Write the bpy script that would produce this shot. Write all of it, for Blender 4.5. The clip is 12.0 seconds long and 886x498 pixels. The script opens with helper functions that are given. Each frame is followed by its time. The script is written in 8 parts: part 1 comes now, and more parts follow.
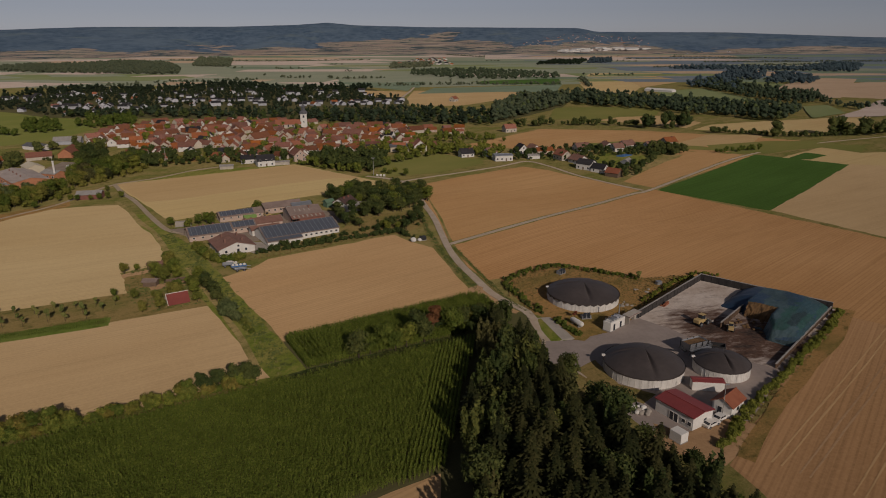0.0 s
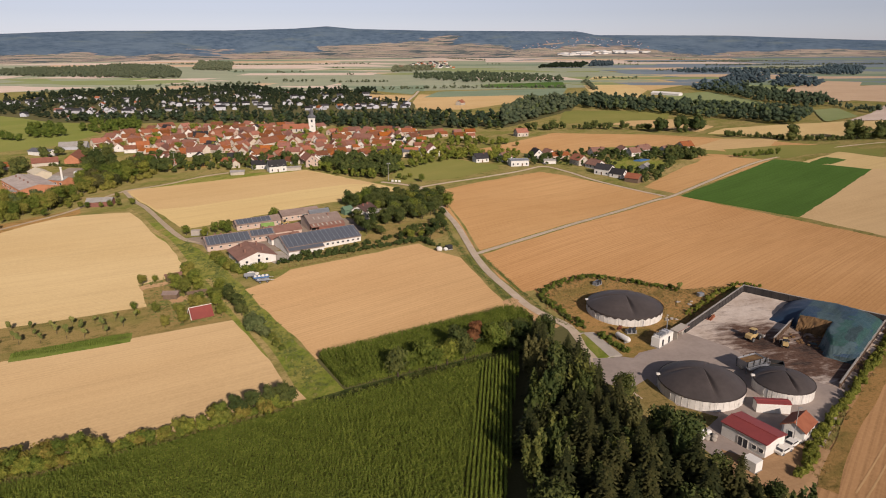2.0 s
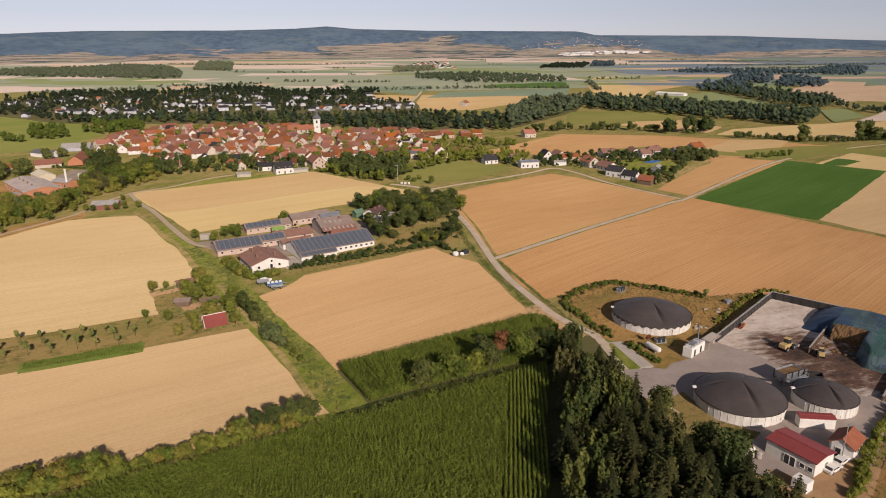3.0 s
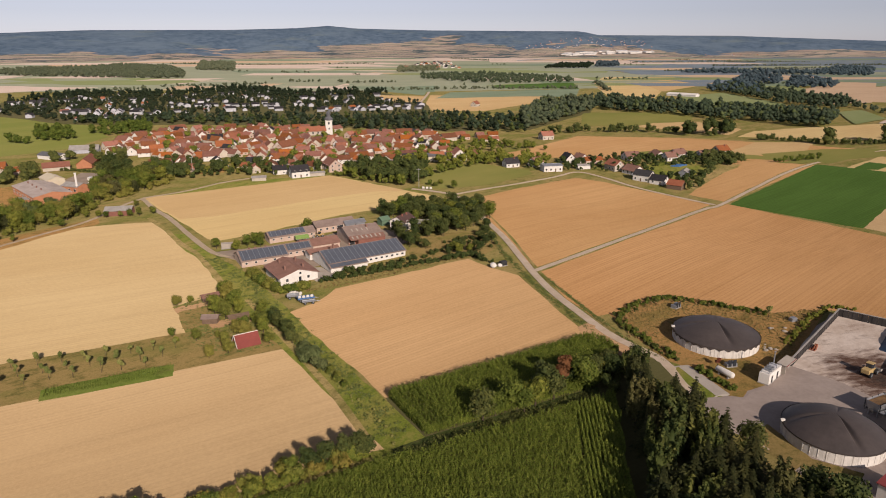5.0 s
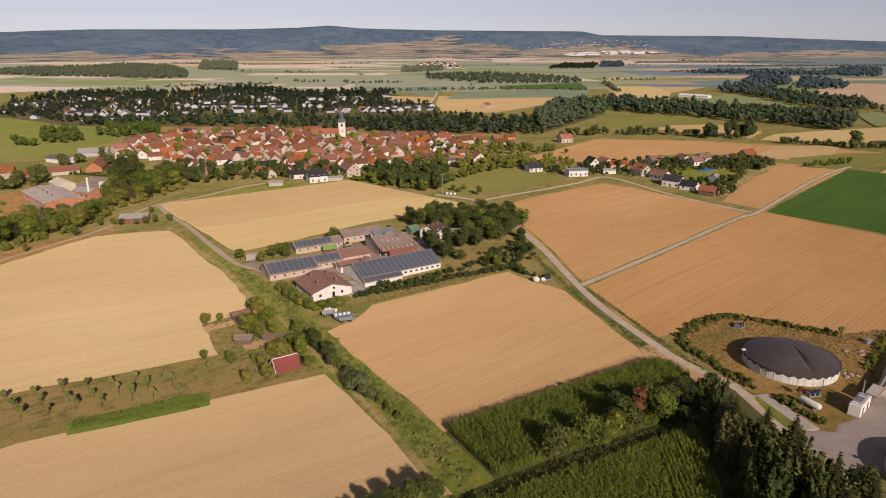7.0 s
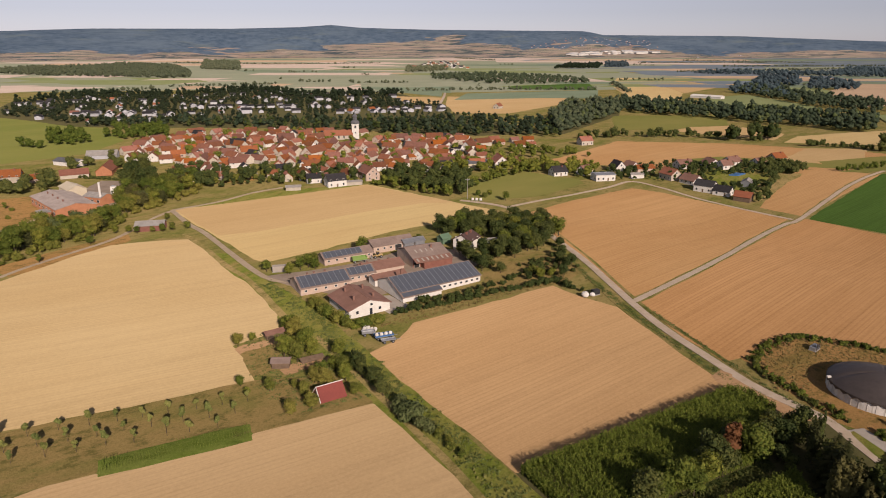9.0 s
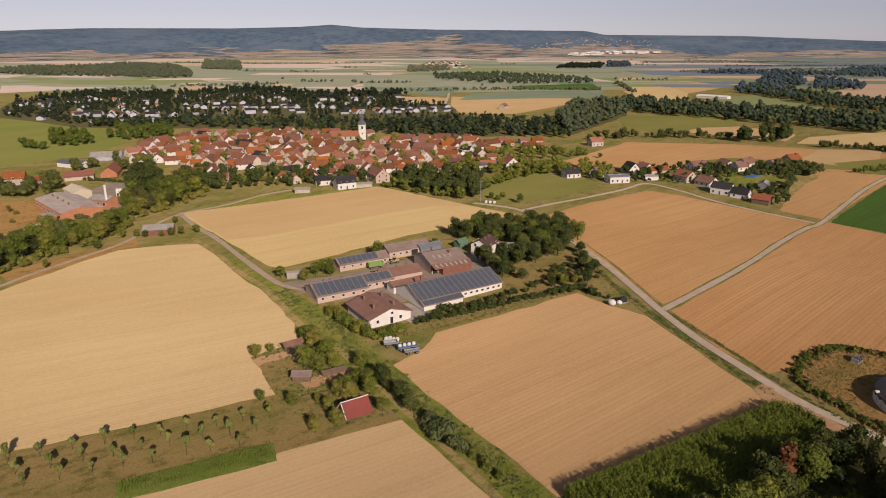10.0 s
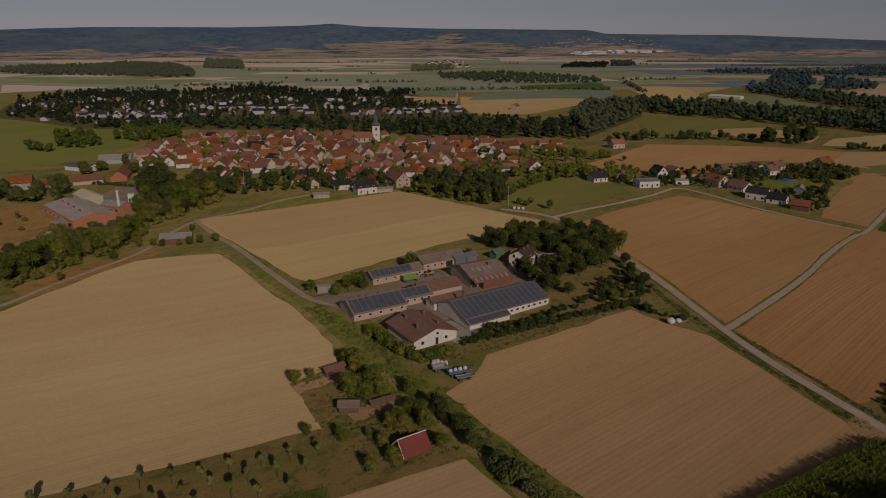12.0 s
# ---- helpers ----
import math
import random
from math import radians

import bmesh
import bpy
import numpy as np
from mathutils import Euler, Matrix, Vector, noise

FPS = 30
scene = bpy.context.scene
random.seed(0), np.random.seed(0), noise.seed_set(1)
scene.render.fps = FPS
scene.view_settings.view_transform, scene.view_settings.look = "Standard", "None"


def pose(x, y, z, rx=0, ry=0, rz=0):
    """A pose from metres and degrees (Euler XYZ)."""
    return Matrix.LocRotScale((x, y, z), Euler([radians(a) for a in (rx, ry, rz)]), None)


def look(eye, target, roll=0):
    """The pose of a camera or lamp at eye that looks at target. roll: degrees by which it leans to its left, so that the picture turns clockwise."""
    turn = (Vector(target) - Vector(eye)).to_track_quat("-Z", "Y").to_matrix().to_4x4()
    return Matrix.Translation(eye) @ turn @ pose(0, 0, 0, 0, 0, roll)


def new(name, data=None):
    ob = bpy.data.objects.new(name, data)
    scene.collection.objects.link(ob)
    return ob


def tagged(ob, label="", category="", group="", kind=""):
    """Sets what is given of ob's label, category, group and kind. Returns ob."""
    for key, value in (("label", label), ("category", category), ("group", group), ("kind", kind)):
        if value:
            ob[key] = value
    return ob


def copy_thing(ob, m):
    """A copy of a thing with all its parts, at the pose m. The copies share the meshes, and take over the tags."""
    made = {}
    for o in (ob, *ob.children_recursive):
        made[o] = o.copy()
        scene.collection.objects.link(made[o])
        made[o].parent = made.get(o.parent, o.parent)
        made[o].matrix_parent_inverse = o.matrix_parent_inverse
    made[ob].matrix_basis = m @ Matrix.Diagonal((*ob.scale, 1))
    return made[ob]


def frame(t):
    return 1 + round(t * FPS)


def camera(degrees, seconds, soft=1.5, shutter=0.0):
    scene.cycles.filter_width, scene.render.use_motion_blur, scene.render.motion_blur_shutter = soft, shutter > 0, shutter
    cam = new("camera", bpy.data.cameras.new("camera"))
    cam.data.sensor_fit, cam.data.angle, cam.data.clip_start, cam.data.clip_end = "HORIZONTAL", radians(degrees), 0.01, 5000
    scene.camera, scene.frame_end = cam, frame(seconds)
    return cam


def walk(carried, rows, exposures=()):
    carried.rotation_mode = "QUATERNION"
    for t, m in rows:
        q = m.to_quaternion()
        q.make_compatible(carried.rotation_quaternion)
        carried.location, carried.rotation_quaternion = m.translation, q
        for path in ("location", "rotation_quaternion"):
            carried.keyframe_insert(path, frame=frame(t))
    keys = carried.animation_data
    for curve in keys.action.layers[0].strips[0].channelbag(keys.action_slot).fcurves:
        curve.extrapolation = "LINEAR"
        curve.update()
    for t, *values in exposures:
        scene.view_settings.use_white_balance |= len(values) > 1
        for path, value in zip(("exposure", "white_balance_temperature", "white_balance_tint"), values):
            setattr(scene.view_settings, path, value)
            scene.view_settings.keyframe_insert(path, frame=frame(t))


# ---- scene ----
cam = camera(68.0, 12.0, soft=1.0)
# seconds, metres east / north / up, yaw, pitch, roll
ROWS = [
    (0.0, -0.00, -0.00, 84.00, 0.294, -17.815, 0.095),
    (0.5, -2.55, 1.61, 83.84, 0.247, -17.734, 0.090),
    (1.0, -5.50, 3.83, 83.73, 0.189, -17.639, 0.104),
    (1.5, -8.46, 6.30, 83.69, 0.146, -17.600, 0.122),
    (2.0, -11.85, 9.30, 83.74, 0.112, -17.536, 0.156),
    (2.5, -15.22, 12.42, 83.67, 0.063, -17.542, 0.160),
    (3.0, -18.76, 15.69, 83.74, 0.037, -17.529, 0.154),
    (5.0, -33.12, 30.06, 83.82, 0.012, -17.549, 0.080),
    (5.5, -36.65, 33.57, 83.92, 0.004, -17.570, 0.035),
    (6.0, -40.58, 37.23, 84.13, -0.016, -17.559, 0.014),
    (6.5, -44.24, 40.64, 84.29, -0.018, -17.565, -0.002),
    (7.0, -47.91, 44.06, 84.44, -0.029, -17.569, -0.012),
    (9.0, -62.75, 59.23, 84.40, -0.069, -17.595, -0.080),
    (9.5, -66.32, 62.88, 84.36, -0.097, -17.609, -0.098),
    (10.0, -70.19, 66.84, 84.31, -0.115, -17.615, -0.086),
    (10.5, -73.91, 70.67, 84.22, -0.175, -17.624, -0.094),
    (11.0, -77.66, 74.46, 84.27, -0.200, -17.649, -0.105),
    (11.5, -81.06, 78.26, 84.26, -0.197, -17.665, -0.111),
    (12.0, -84.77, 82.20, 84.38, -0.188, -17.690, -0.106),
]
walk(cam, [(t, pose(x, y, z, 90 + pitch, roll, yaw)) for t, x, y, z, yaw, pitch, roll in ROWS],
     [(t, stops - 0.28, 6000 + 28 * min(t, 10), 20.0 + 0.5 * min(t, 10)) for t, stops in ((0.0, -1.2), (0.15, -0.7), (0.3, -0.35), (0.5, -0.24), (0.75, -0.03), (1.0, 0.0), (3.0, 0.0), (7.0, -0.07), (9.5, -0.12), (10.2, -0.17), (11.0, -0.24), (11.3, -0.4), (11.5, -0.53), (11.8, -1.34), (12.0, -1.66))])

# ---- light ----
# the sun stands low behind the camera, 26 degrees up
SUN_UP, SUN_AZ = 26.0, 23.5
to_sun = Vector((math.sin(radians(SUN_AZ)) * math.cos(radians(SUN_UP)), -math.cos(radians(SUN_AZ)) * math.cos(radians(SUN_UP)), math.sin(radians(SUN_UP))))
world = bpy.data.worlds.new("sky")
scene.world = world
world.use_nodes = True
wn = world.node_tree.nodes
sky = wn.new("ShaderNodeTexSky")
sky.sky_type, sky.sun_disc = "NISHITA", False
sky.sun_elevation, sky.sun_rotation = radians(SUN_UP), radians(180 - SUN_AZ)
sky.air_density, sky.dust_density, sky.ozone_density = 0.78, 0.1, 2.6
wn["Background"].inputs[1].default_value = 0.084
# thin summer haze cools and evens the whole sky
grey = wn.new("ShaderNodeHueSaturation")
grey.inputs["Saturation"].default_value = 0.36
world.node_tree.links.new(sky.outputs[0], grey.inputs["Color"])
haze = wn.new("ShaderNodeMix")
haze.data_type, haze.blend_type = "RGBA", "MULTIPLY"
haze.inputs[0].default_value = 1.0
haze.inputs[7].default_value = (0.985, 0.98, 0.985, 1.0)
world.node_tree.links.new(grey.outputs[0], haze.inputs[6])
world.node_tree.links.new(haze.outputs[2], wn["Background"].inputs[0])
sun_data = bpy.data.lights.new("sun", "SUN")
sun_data.energy, sun_data.angle, sun_data.color = 5.0, radians(0.55), (1.0, 0.87, 0.68)
sun = new("sun", sun_data)
sun.matrix_world = look(to_sun * 100, (0, 0, 0))


# ---- materials ----
def start(name, rough=0.8):
    m = bpy.data.materials.new(name)
    m.use_nodes = True
    nt = m.node_tree
    b = nt.nodes["Principled BSDF"]
    b.inputs["Roughness"].default_value = rough
    b.inputs["Specular IOR Level"].default_value = 0.3
    b.inputs["Diffuse Roughness"].default_value = 0.25
    return m, nt, b


def noise_node(nt, vec, scale, detail=3.0, rough=0.55):
    n = nt.nodes.new("ShaderNodeTexNoise")
    n.inputs["Scale"].default_value = scale
    n.inputs["Detail"].default_value = detail
    n.inputs["Roughness"].default_value = rough
    nt.links.new(vec, n.inputs["Vector"])
    return n.outputs[0]


def ramp(nt, fac, lo, hi, a=0.0, b=1.0):
    n = nt.nodes.new("ShaderNodeMapRange")
    n.inputs["From Min"].default_value, n.inputs["From Max"].default_value = lo, hi
    n.inputs["To Min"].default_value, n.inputs["To Max"].default_value = a, b
    nt.links.new(fac, n.inputs["Value"])
    return n.outputs[0]


def mix(nt, fac, a, b, how="MIX"):
    n = nt.nodes.new("ShaderNodeMix")
    n.data_type, n.blend_type = "RGBA", how
    for sock, v in ((n.inputs[0], fac), (n.inputs[6], a), (n.inputs[7], b)):
        if isinstance(v, bpy.types.NodeSocket):
            nt.links.new(v, sock)
        elif isinstance(v, (int, float)):
            sock.default_value = v
        else:
            sock.default_value = (*v, 1.0)
    return n.outputs[2]


def math_node(nt, how, a, b):
    n = nt.nodes.new("ShaderNodeMath")
    n.operation = how
    for sock, v in ((n.inputs[0], a), (n.inputs[1], b)):
        if isinstance(v, bpy.types.NodeSocket):
            nt.links.new(v, sock)
        else:
            sock.default_value = v
    return n.outputs[0]


def place_vec(nt, angle=0.0, sx=1.0, sy=1.0):
    """World place, turned so that its x runs along the angle, and stretched."""
    g = nt.nodes.new("ShaderNodeNewGeometry")
    rot = nt.nodes.new("ShaderNodeVectorRotate")
    rot.rotation_type = "Z_AXIS"
    rot.inputs["Angle"].default_value = -radians(angle)
    nt.links.new(g.outputs["Position"], rot.inputs["Vector"])
    mul = nt.nodes.new("ShaderNodeVectorMath")
    mul.operation = "MULTIPLY"
    mul.inputs[1].default_value = (sx, sy, 1.0)
    nt.links.new(rot.outputs[0], mul.inputs[0])
    return mul.outputs[0]


def bump(nt, b, height, strength, dist):
    n = nt.nodes.new("ShaderNodeBump")
    n.inputs["Strength"].default_value, n.inputs["Distance"].default_value = strength, dist
    nt.links.new(height, n.inputs["Height"])
    nt.links.new(n.outputs[0], b.inputs["Normal"])


def field_mat(name, c1, c2, angle, streak=0.35, line=0.5, speck=None, patch=0.02):
    """Stubble, soil or grass: broad patches, streaks along the drilling, fine crumbs."""
    m, nt, b = start(name, 0.95)
    b.inputs["Specular IOR Level"].default_value = 0.05
    b.inputs["Diffuse Roughness"].default_value = 1.0
    big = noise_node(nt, place_vec(nt, angle, 0.5, 1.0), patch, 4.0)
    strk = noise_node(nt, place_vec(nt, angle, 0.012, 1.0), line, 3.0, 0.7)
    fine = noise_node(nt, place_vec(nt), 1.3, 4.0, 0.7)
    col = mix(nt, ramp(nt, big, 0.35, 0.65), c1, c2)
    dark = tuple(v * 0.72 for v in c2)
    mid = noise_node(nt, place_vec(nt, angle, 0.22, 1.0), 0.13, 5.0, 0.68)
    col = mix(nt, ramp(nt, mid, 0.52, 0.72, 0.0, 0.28), col, tuple(v * 0.8 for v in c2))
    col = mix(nt, ramp(nt, mid, 0.46, 0.28, 0.0, 0.28), col, tuple(min(1.0, v * 1.12) for v in c1))
    col = mix(nt, ramp(nt, strk, 0.42, 0.72, 0.0, streak * 0.6), col, dark)
    drill = noise_node(nt, place_vec(nt, angle, 0.004, 1.0), 1.15, 2.0, 0.6)
    col = mix(nt, ramp(nt, drill, 0.45, 0.7, 0.0, streak * 0.7), col, tuple(v * 0.66 for v in c2))
    sep = nt.nodes.new("ShaderNodeSeparateXYZ")
    nt.links.new(place_vec(nt, angle, 1.0, 0.055), sep.inputs[0])
    saw = nt.nodes.new("ShaderNodeMath")
    saw.operation = "PINGPONG"
    saw.inputs[1].default_value = 0.5
    nt.links.new(sep.outputs[1], saw.inputs[0])
    col = mix(nt, ramp(nt, saw.outputs[0], 0.455, 0.47, 0.0, streak * 0.45), col, tuple(v * 0.7 for v in c2))
    row = math_node(nt, "PINGPONG", math_node(nt, "MULTIPLY", math_node(nt, "ADD", sep.outputs[1], ramp(nt, strk, 0.0, 1.0, -0.012, 0.012)), 12.5), 0.5)
    worn = noise_node(nt, place_vec(nt, angle, 0.3, 1.0), 0.03, 3.0)
    col = mix(nt, math_node(nt, "MULTIPLY", ramp(nt, row, 0.3, 0.42, 0.0, streak * 0.75), ramp(nt, worn, 0.35, 0.6, 0.3, 1.0)), col, tuple(v * 0.6 for v in c2))
    pale = tuple(min(1.0, v * 1.22) for v in c1)
    col = mix(nt, ramp(nt, fine, 0.4, 0.75, 0.0, 0.4), col, pale)
    if speck:
        sp = noise_node(nt, place_vec(nt, angle, 0.4, 1.0), 0.11, 6.0, 0.7)
        col = mix(nt, ramp(nt, sp, 0.5, 0.68, 0.0, 0.75), col, speck)
    nt.links.new(col, b.inputs["Base Color"])
    bump(nt, b, fine, 0.5, 0.15)
    return m


def grass_mat(name, green, straw, earth, dry=0.5, angle=40):
    """Rough turf: patches of fresh and dry grass, trodden earth, tufts and fine blades."""
    m, nt, b = start(name, 0.95)
    b.inputs["Specular IOR Level"].default_value = 0.05
    b.inputs["Diffuse Roughness"].default_value = 0.8
    wide = noise_node(nt, place_vec(nt, angle, 0.4, 1.0), 0.07, 4.0, 0.6)
    clump = noise_node(nt, place_vec(nt, angle, 0.6, 1.0), 0.33, 5.0, 0.7)
    blade = noise_node(nt, place_vec(nt), 1.7, 5.0, 0.75)
    lo = 0.62 - 0.25 * dry
    col = mix(nt, ramp(nt, wide, lo - 0.1, lo + 0.1), green, straw)
    col = mix(nt, ramp(nt, clump, 0.52, 0.64, 0.0, 0.75), col, tuple(v * 0.62 for v in green))
    col = mix(nt, ramp(nt, clump, 0.46, 0.36, 0.0, 0.6), col, straw)
    bare = noise_node(nt, place_vec(nt, angle, 0.3, 1.0), 0.16, 6.0, 0.75)
    col = mix(nt, ramp(nt, bare, 0.56, 0.68, 0.0, 0.8), col, earth)
    col = mix(nt, ramp(nt, blade, 0.5, 0.72, 0.0, 0.55), col, tuple(v * 0.5 for v in green))
    col = mix(nt, ramp(nt, blade, 0.48, 0.3, 0.0, 0.4), col, tuple(min(1.0, v * 1.35) for v in straw))
    nt.links.new(col, b.inputs["Base Color"])
    bump(nt, b, blade, 0.8, 0.3)
    return m


def plain_mat(name, c1, c2=None, scale=0.8, rough=0.8, metal=0.0, bumpy=0.2, rand=0.0, spec=0.3, obj=False):
    m, nt, b = start(name, rough)
    b.inputs["Metallic"].default_value = metal
    b.inputs["Specular IOR Level"].default_value = spec
    vec = place_vec(nt)
    c2 = c2 or tuple(v * 0.75 for v in c1)
    n1 = noise_node(nt, vec, scale, 5.0, 0.65)
    n2 = noise_node(nt, vec, scale * 9, 3.0)
    col = mix(nt, ramp(nt, n1, 0.35, 0.7), c1, c2)
    col = mix(nt, ramp(nt, n2, 0.4, 0.8, 0.0, 0.3), col, tuple(v * 0.6 for v in c1))
    if rand:
        oi = nt.nodes.new("ShaderNodeObjectInfo")
        hsv = nt.nodes.new("ShaderNodeHueSaturation")
        nt.links.new(ramp(nt, oi.outputs["Random"], 0, 1, 1 - rand, 1 + rand), hsv.inputs["Value"])
        mul = nt.nodes.new("ShaderNodeMath")
        mul.operation = "MULTIPLY_ADD"
        mul.inputs[1].default_value, mul.inputs[2].default_value = 7.31, 0.0
        nt.links.new(oi.outputs["Random"], mul.inputs[0])
        frac = nt.nodes.new("ShaderNodeMath")
        frac.operation = "FRACT"
        nt.links.new(mul.outputs[0], frac.inputs[0])
        nt.links.new(ramp(nt, frac.outputs[0], 0, 1, 1 - rand * 0.9, 1 + rand * 0.5), hsv.inputs["Saturation"])
        nt.links.new(ramp(nt, frac.outputs[0], 0, 1, 0.5 - rand * 0.03, 0.5 + rand * 0.03), hsv.inputs["Hue"])
        nt.links.new(col, hsv.inputs["Color"])
        col = hsv.outputs[0]
    nt.links.new(col, b.inputs["Base Color"])
    if bumpy:
        bump(nt, b, n2, bumpy, 0.05)
    return m


def leaf_mat(name, c1, c2, rand=0.25):
    m, nt, b = start(name, 0.75)
    b.inputs["Specular IOR Level"].default_value = 0.15
    g = nt.nodes.new("ShaderNodeNewGeometry")
    oi = nt.nodes.new("ShaderNodeObjectInfo")
    col = mix(nt, g.outputs["Random Per Island"], c1, c2)
    patch = noise_node(nt, g.outputs["Position"], 0.35, 3.0)
    col = mix(nt, ramp(nt, patch, 0.35, 0.7, 0.0, 0.6), col, tuple(v * 0.55 for v in c1))
    hsv = nt.nodes.new("ShaderNodeHueSaturation")
    nt.links.new(ramp(nt, oi.outputs["Random"], 0, 1, 1 - rand, 1 + rand), hsv.inputs["Value"])
    nt.links.new(ramp(nt, oi.outputs["Random"], 0, 1, 0.52, 0.475), hsv.inputs["Hue"])
    nt.links.new(col, hsv.inputs["Color"])
    nt.links.new(hsv.outputs[0], b.inputs["Base Color"])
    return m


M_GRASS = grass_mat("grass", (0.15, 0.155, 0.035), (0.26, 0.205, 0.075), (0.30, 0.205, 0.09), 0.55)
M_MEADOW = field_mat("meadow", (0.145, 0.155, 0.038), (0.20, 0.185, 0.053), 40, 0.2, 0.3)
M_LAWN = grass_mat("lawn", (0.145, 0.178, 0.026), (0.245, 0.22, 0.058), (0.30, 0.21, 0.085), 0.4, 57)
M_DRY = grass_mat("dry_grass", (0.165, 0.138, 0.036), (0.34, 0.20, 0.072), (0.31, 0.158, 0.058), 0.85, 45)
M_STUB_A = field_mat("stubble_pale", (0.493, 0.370, 0.189), (0.442, 0.319, 0.153), 27, 0.25, 0.35)
M_STUB_B = field_mat("stubble_gold", (0.484, 0.367, 0.170), (0.442, 0.315, 0.140), 36, 0.3, 0.3)
M_STUB_C = field_mat("stubble_rose", (0.472, 0.308, 0.15), (0.418, 0.261, 0.12), 36, 0.35, 0.7)
M_SOIL_E = field_mat("stubble_brown", (0.452, 0.277, 0.122), (0.388, 0.222, 0.09), 40, 0.45, 0.35)
M_SOIL_F = field_mat("tilled_brown", (0.452, 0.262, 0.114), (0.388, 0.213, 0.086), 43, 0.5, 0.5)
M_SOIL_G = field_mat("tilled_sand", (0.432, 0.258, 0.125), (0.368, 0.209, 0.092), 52, 0.65, 0.45)
M_GREEN = field_mat("beet_leaves", (0.068, 0.127, 0.024), (0.052, 0.102, 0.018), 40, 0.6, 0.8)
M_BARE = field_mat("bare_earth", (0.40, 0.255, 0.135), (0.29, 0.175, 0.085), 20, 0.3, 0.4)
M_ROAD = plain_mat("road_concrete", (0.57, 0.465, 0.345), (0.45, 0.35, 0.24), 0.25, 0.9)
M_SLAB = plain_mat("pale_concrete", (0.46, 0.41, 0.34), (0.37, 0.32, 0.26), 0.3, 0.9)
M_GRAVEL = plain_mat("gravel_track", (0.50, 0.40, 0.275), (0.38, 0.29, 0.185), 0.3, 0.95)
M_ASPHALT = plain_mat("yard_asphalt", (0.32, 0.262, 0.222), (0.39, 0.322, 0.272), 0.12, 0.9)
M_PASTURE = field_mat("pasture", (0.145, 0.168, 0.036), (0.195, 0.195, 0.052), 40, 0.3, 0.12)
M_HUTROOF = plain_mat("brownish_red_sheet", (0.30, 0.075, 0.055), (0.24, 0.06, 0.047), 0.3, 0.5)
M_LEAF = leaf_mat("leaves_green", (0.088, 0.122, 0.016), (0.212, 0.228, 0.036))
M_LEAF2 = leaf_mat("leaves_olive", (0.126, 0.142, 0.022), (0.255, 0.242, 0.046))
# leaf green darkened to stand in for cloud shade
M_LEAF_DK = leaf_mat("leaves_shade_dark", (0.016, 0.027, 0.013), (0.035, 0.050, 0.020))
M_NEEDLE = leaf_mat("needles", (0.029, 0.036, 0.011), (0.074, 0.074, 0.022), 0.35)
M_RUST = leaf_mat("leaves_copper", (0.17, 0.066, 0.03), (0.26, 0.10, 0.042))
M_MAIZE = leaf_mat("maize_leaves", (0.105, 0.148, 0.018), (0.215, 0.25, 0.038))
M_BARK = plain_mat("bark", (0.10, 0.075, 0.05), (0.06, 0.045, 0.03), 2.0, 0.95)
M_TILE = plain_mat("red_roof_tiles", (0.37, 0.128, 0.054), (0.28, 0.094, 0.042), 0.5, 0.85, rand=0.26)
M_TILE_OLD = plain_mat("old_roof_tiles", (0.26, 0.098, 0.044), (0.18, 0.07, 0.036), 0.5, 0.9, rand=0.25)
M_TILE_DK = plain_mat("dark_roof_tiles", (0.05, 0.046, 0.047), (0.032, 0.03, 0.031), 0.5, 0.7, rand=0.3)
M_TILE_BR = plain_mat("brown_roof_tiles", (0.30, 0.165, 0.12), (0.22, 0.118, 0.085), 0.4, 0.85)
M_ETERNIT = plain_mat("fibre_cement_roof", (0.33, 0.25, 0.205), (0.23, 0.165, 0.13), 0.3, 0.9)
M_PLASTER = plain_mat("plaster", (0.62, 0.55, 0.44), (0.50, 0.43, 0.33), 0.4, 0.9, rand=0.14)
M_WHITE = plain_mat("white_plaster", (0.80, 0.77, 0.70), (0.70, 0.66, 0.58), 0.4, 0.85)
M_PINK = plain_mat("pinkish_plaster", (0.62, 0.48, 0.38), (0.52, 0.39, 0.30), 0.4, 0.9)
M_BRICK = plain_mat("red_brickwork", (0.30, 0.135, 0.095), (0.23, 0.095, 0.07), 0.5, 0.9)
M_REDSHEET = plain_mat("red_sheet_roof", (0.30, 0.065, 0.058), (0.25, 0.055, 0.05), 0.3, 0.45)
M_ORANGE = plain_mat("orange_roof_tiles", (0.36, 0.13, 0.065), (0.28, 0.09, 0.045), 0.6, 0.8)
M_GLASS = plain_mat("window_glass", (0.03, 0.035, 0.045), (0.05, 0.055, 0.06), 0.7, 0.15, bumpy=0, spec=0.6)
M_MEMBRANE = plain_mat("dark_membrane", (0.066, 0.055, 0.05), (0.10, 0.082, 0.074), 0.12, 0.5)
def streaked_mat(name, c1, c2, dirt):
    """Painted cladding with dark runs down from its rim."""
    m, nt, b = start(name, 0.65)
    vec = place_vec(nt, 0, 1.0, 1.0)
    flat = nt.nodes.new("ShaderNodeVectorMath")
    flat.operation = "MULTIPLY"
    flat.inputs[1].default_value = (1.0, 1.0, 0.06)
    nt.links.new(vec, flat.inputs[0])
    runs = noise_node(nt, flat.outputs[0], 1.1, 5.0, 0.75)
    base = mix(nt, ramp(nt, noise_node(nt, vec, 0.5, 4.0), 0.35, 0.7), c1, c2)
    nt.links.new(mix(nt, ramp(nt, runs, 0.5, 0.72, 0.0, 0.7), base, dirt), b.inputs["Base Color"])
    return m


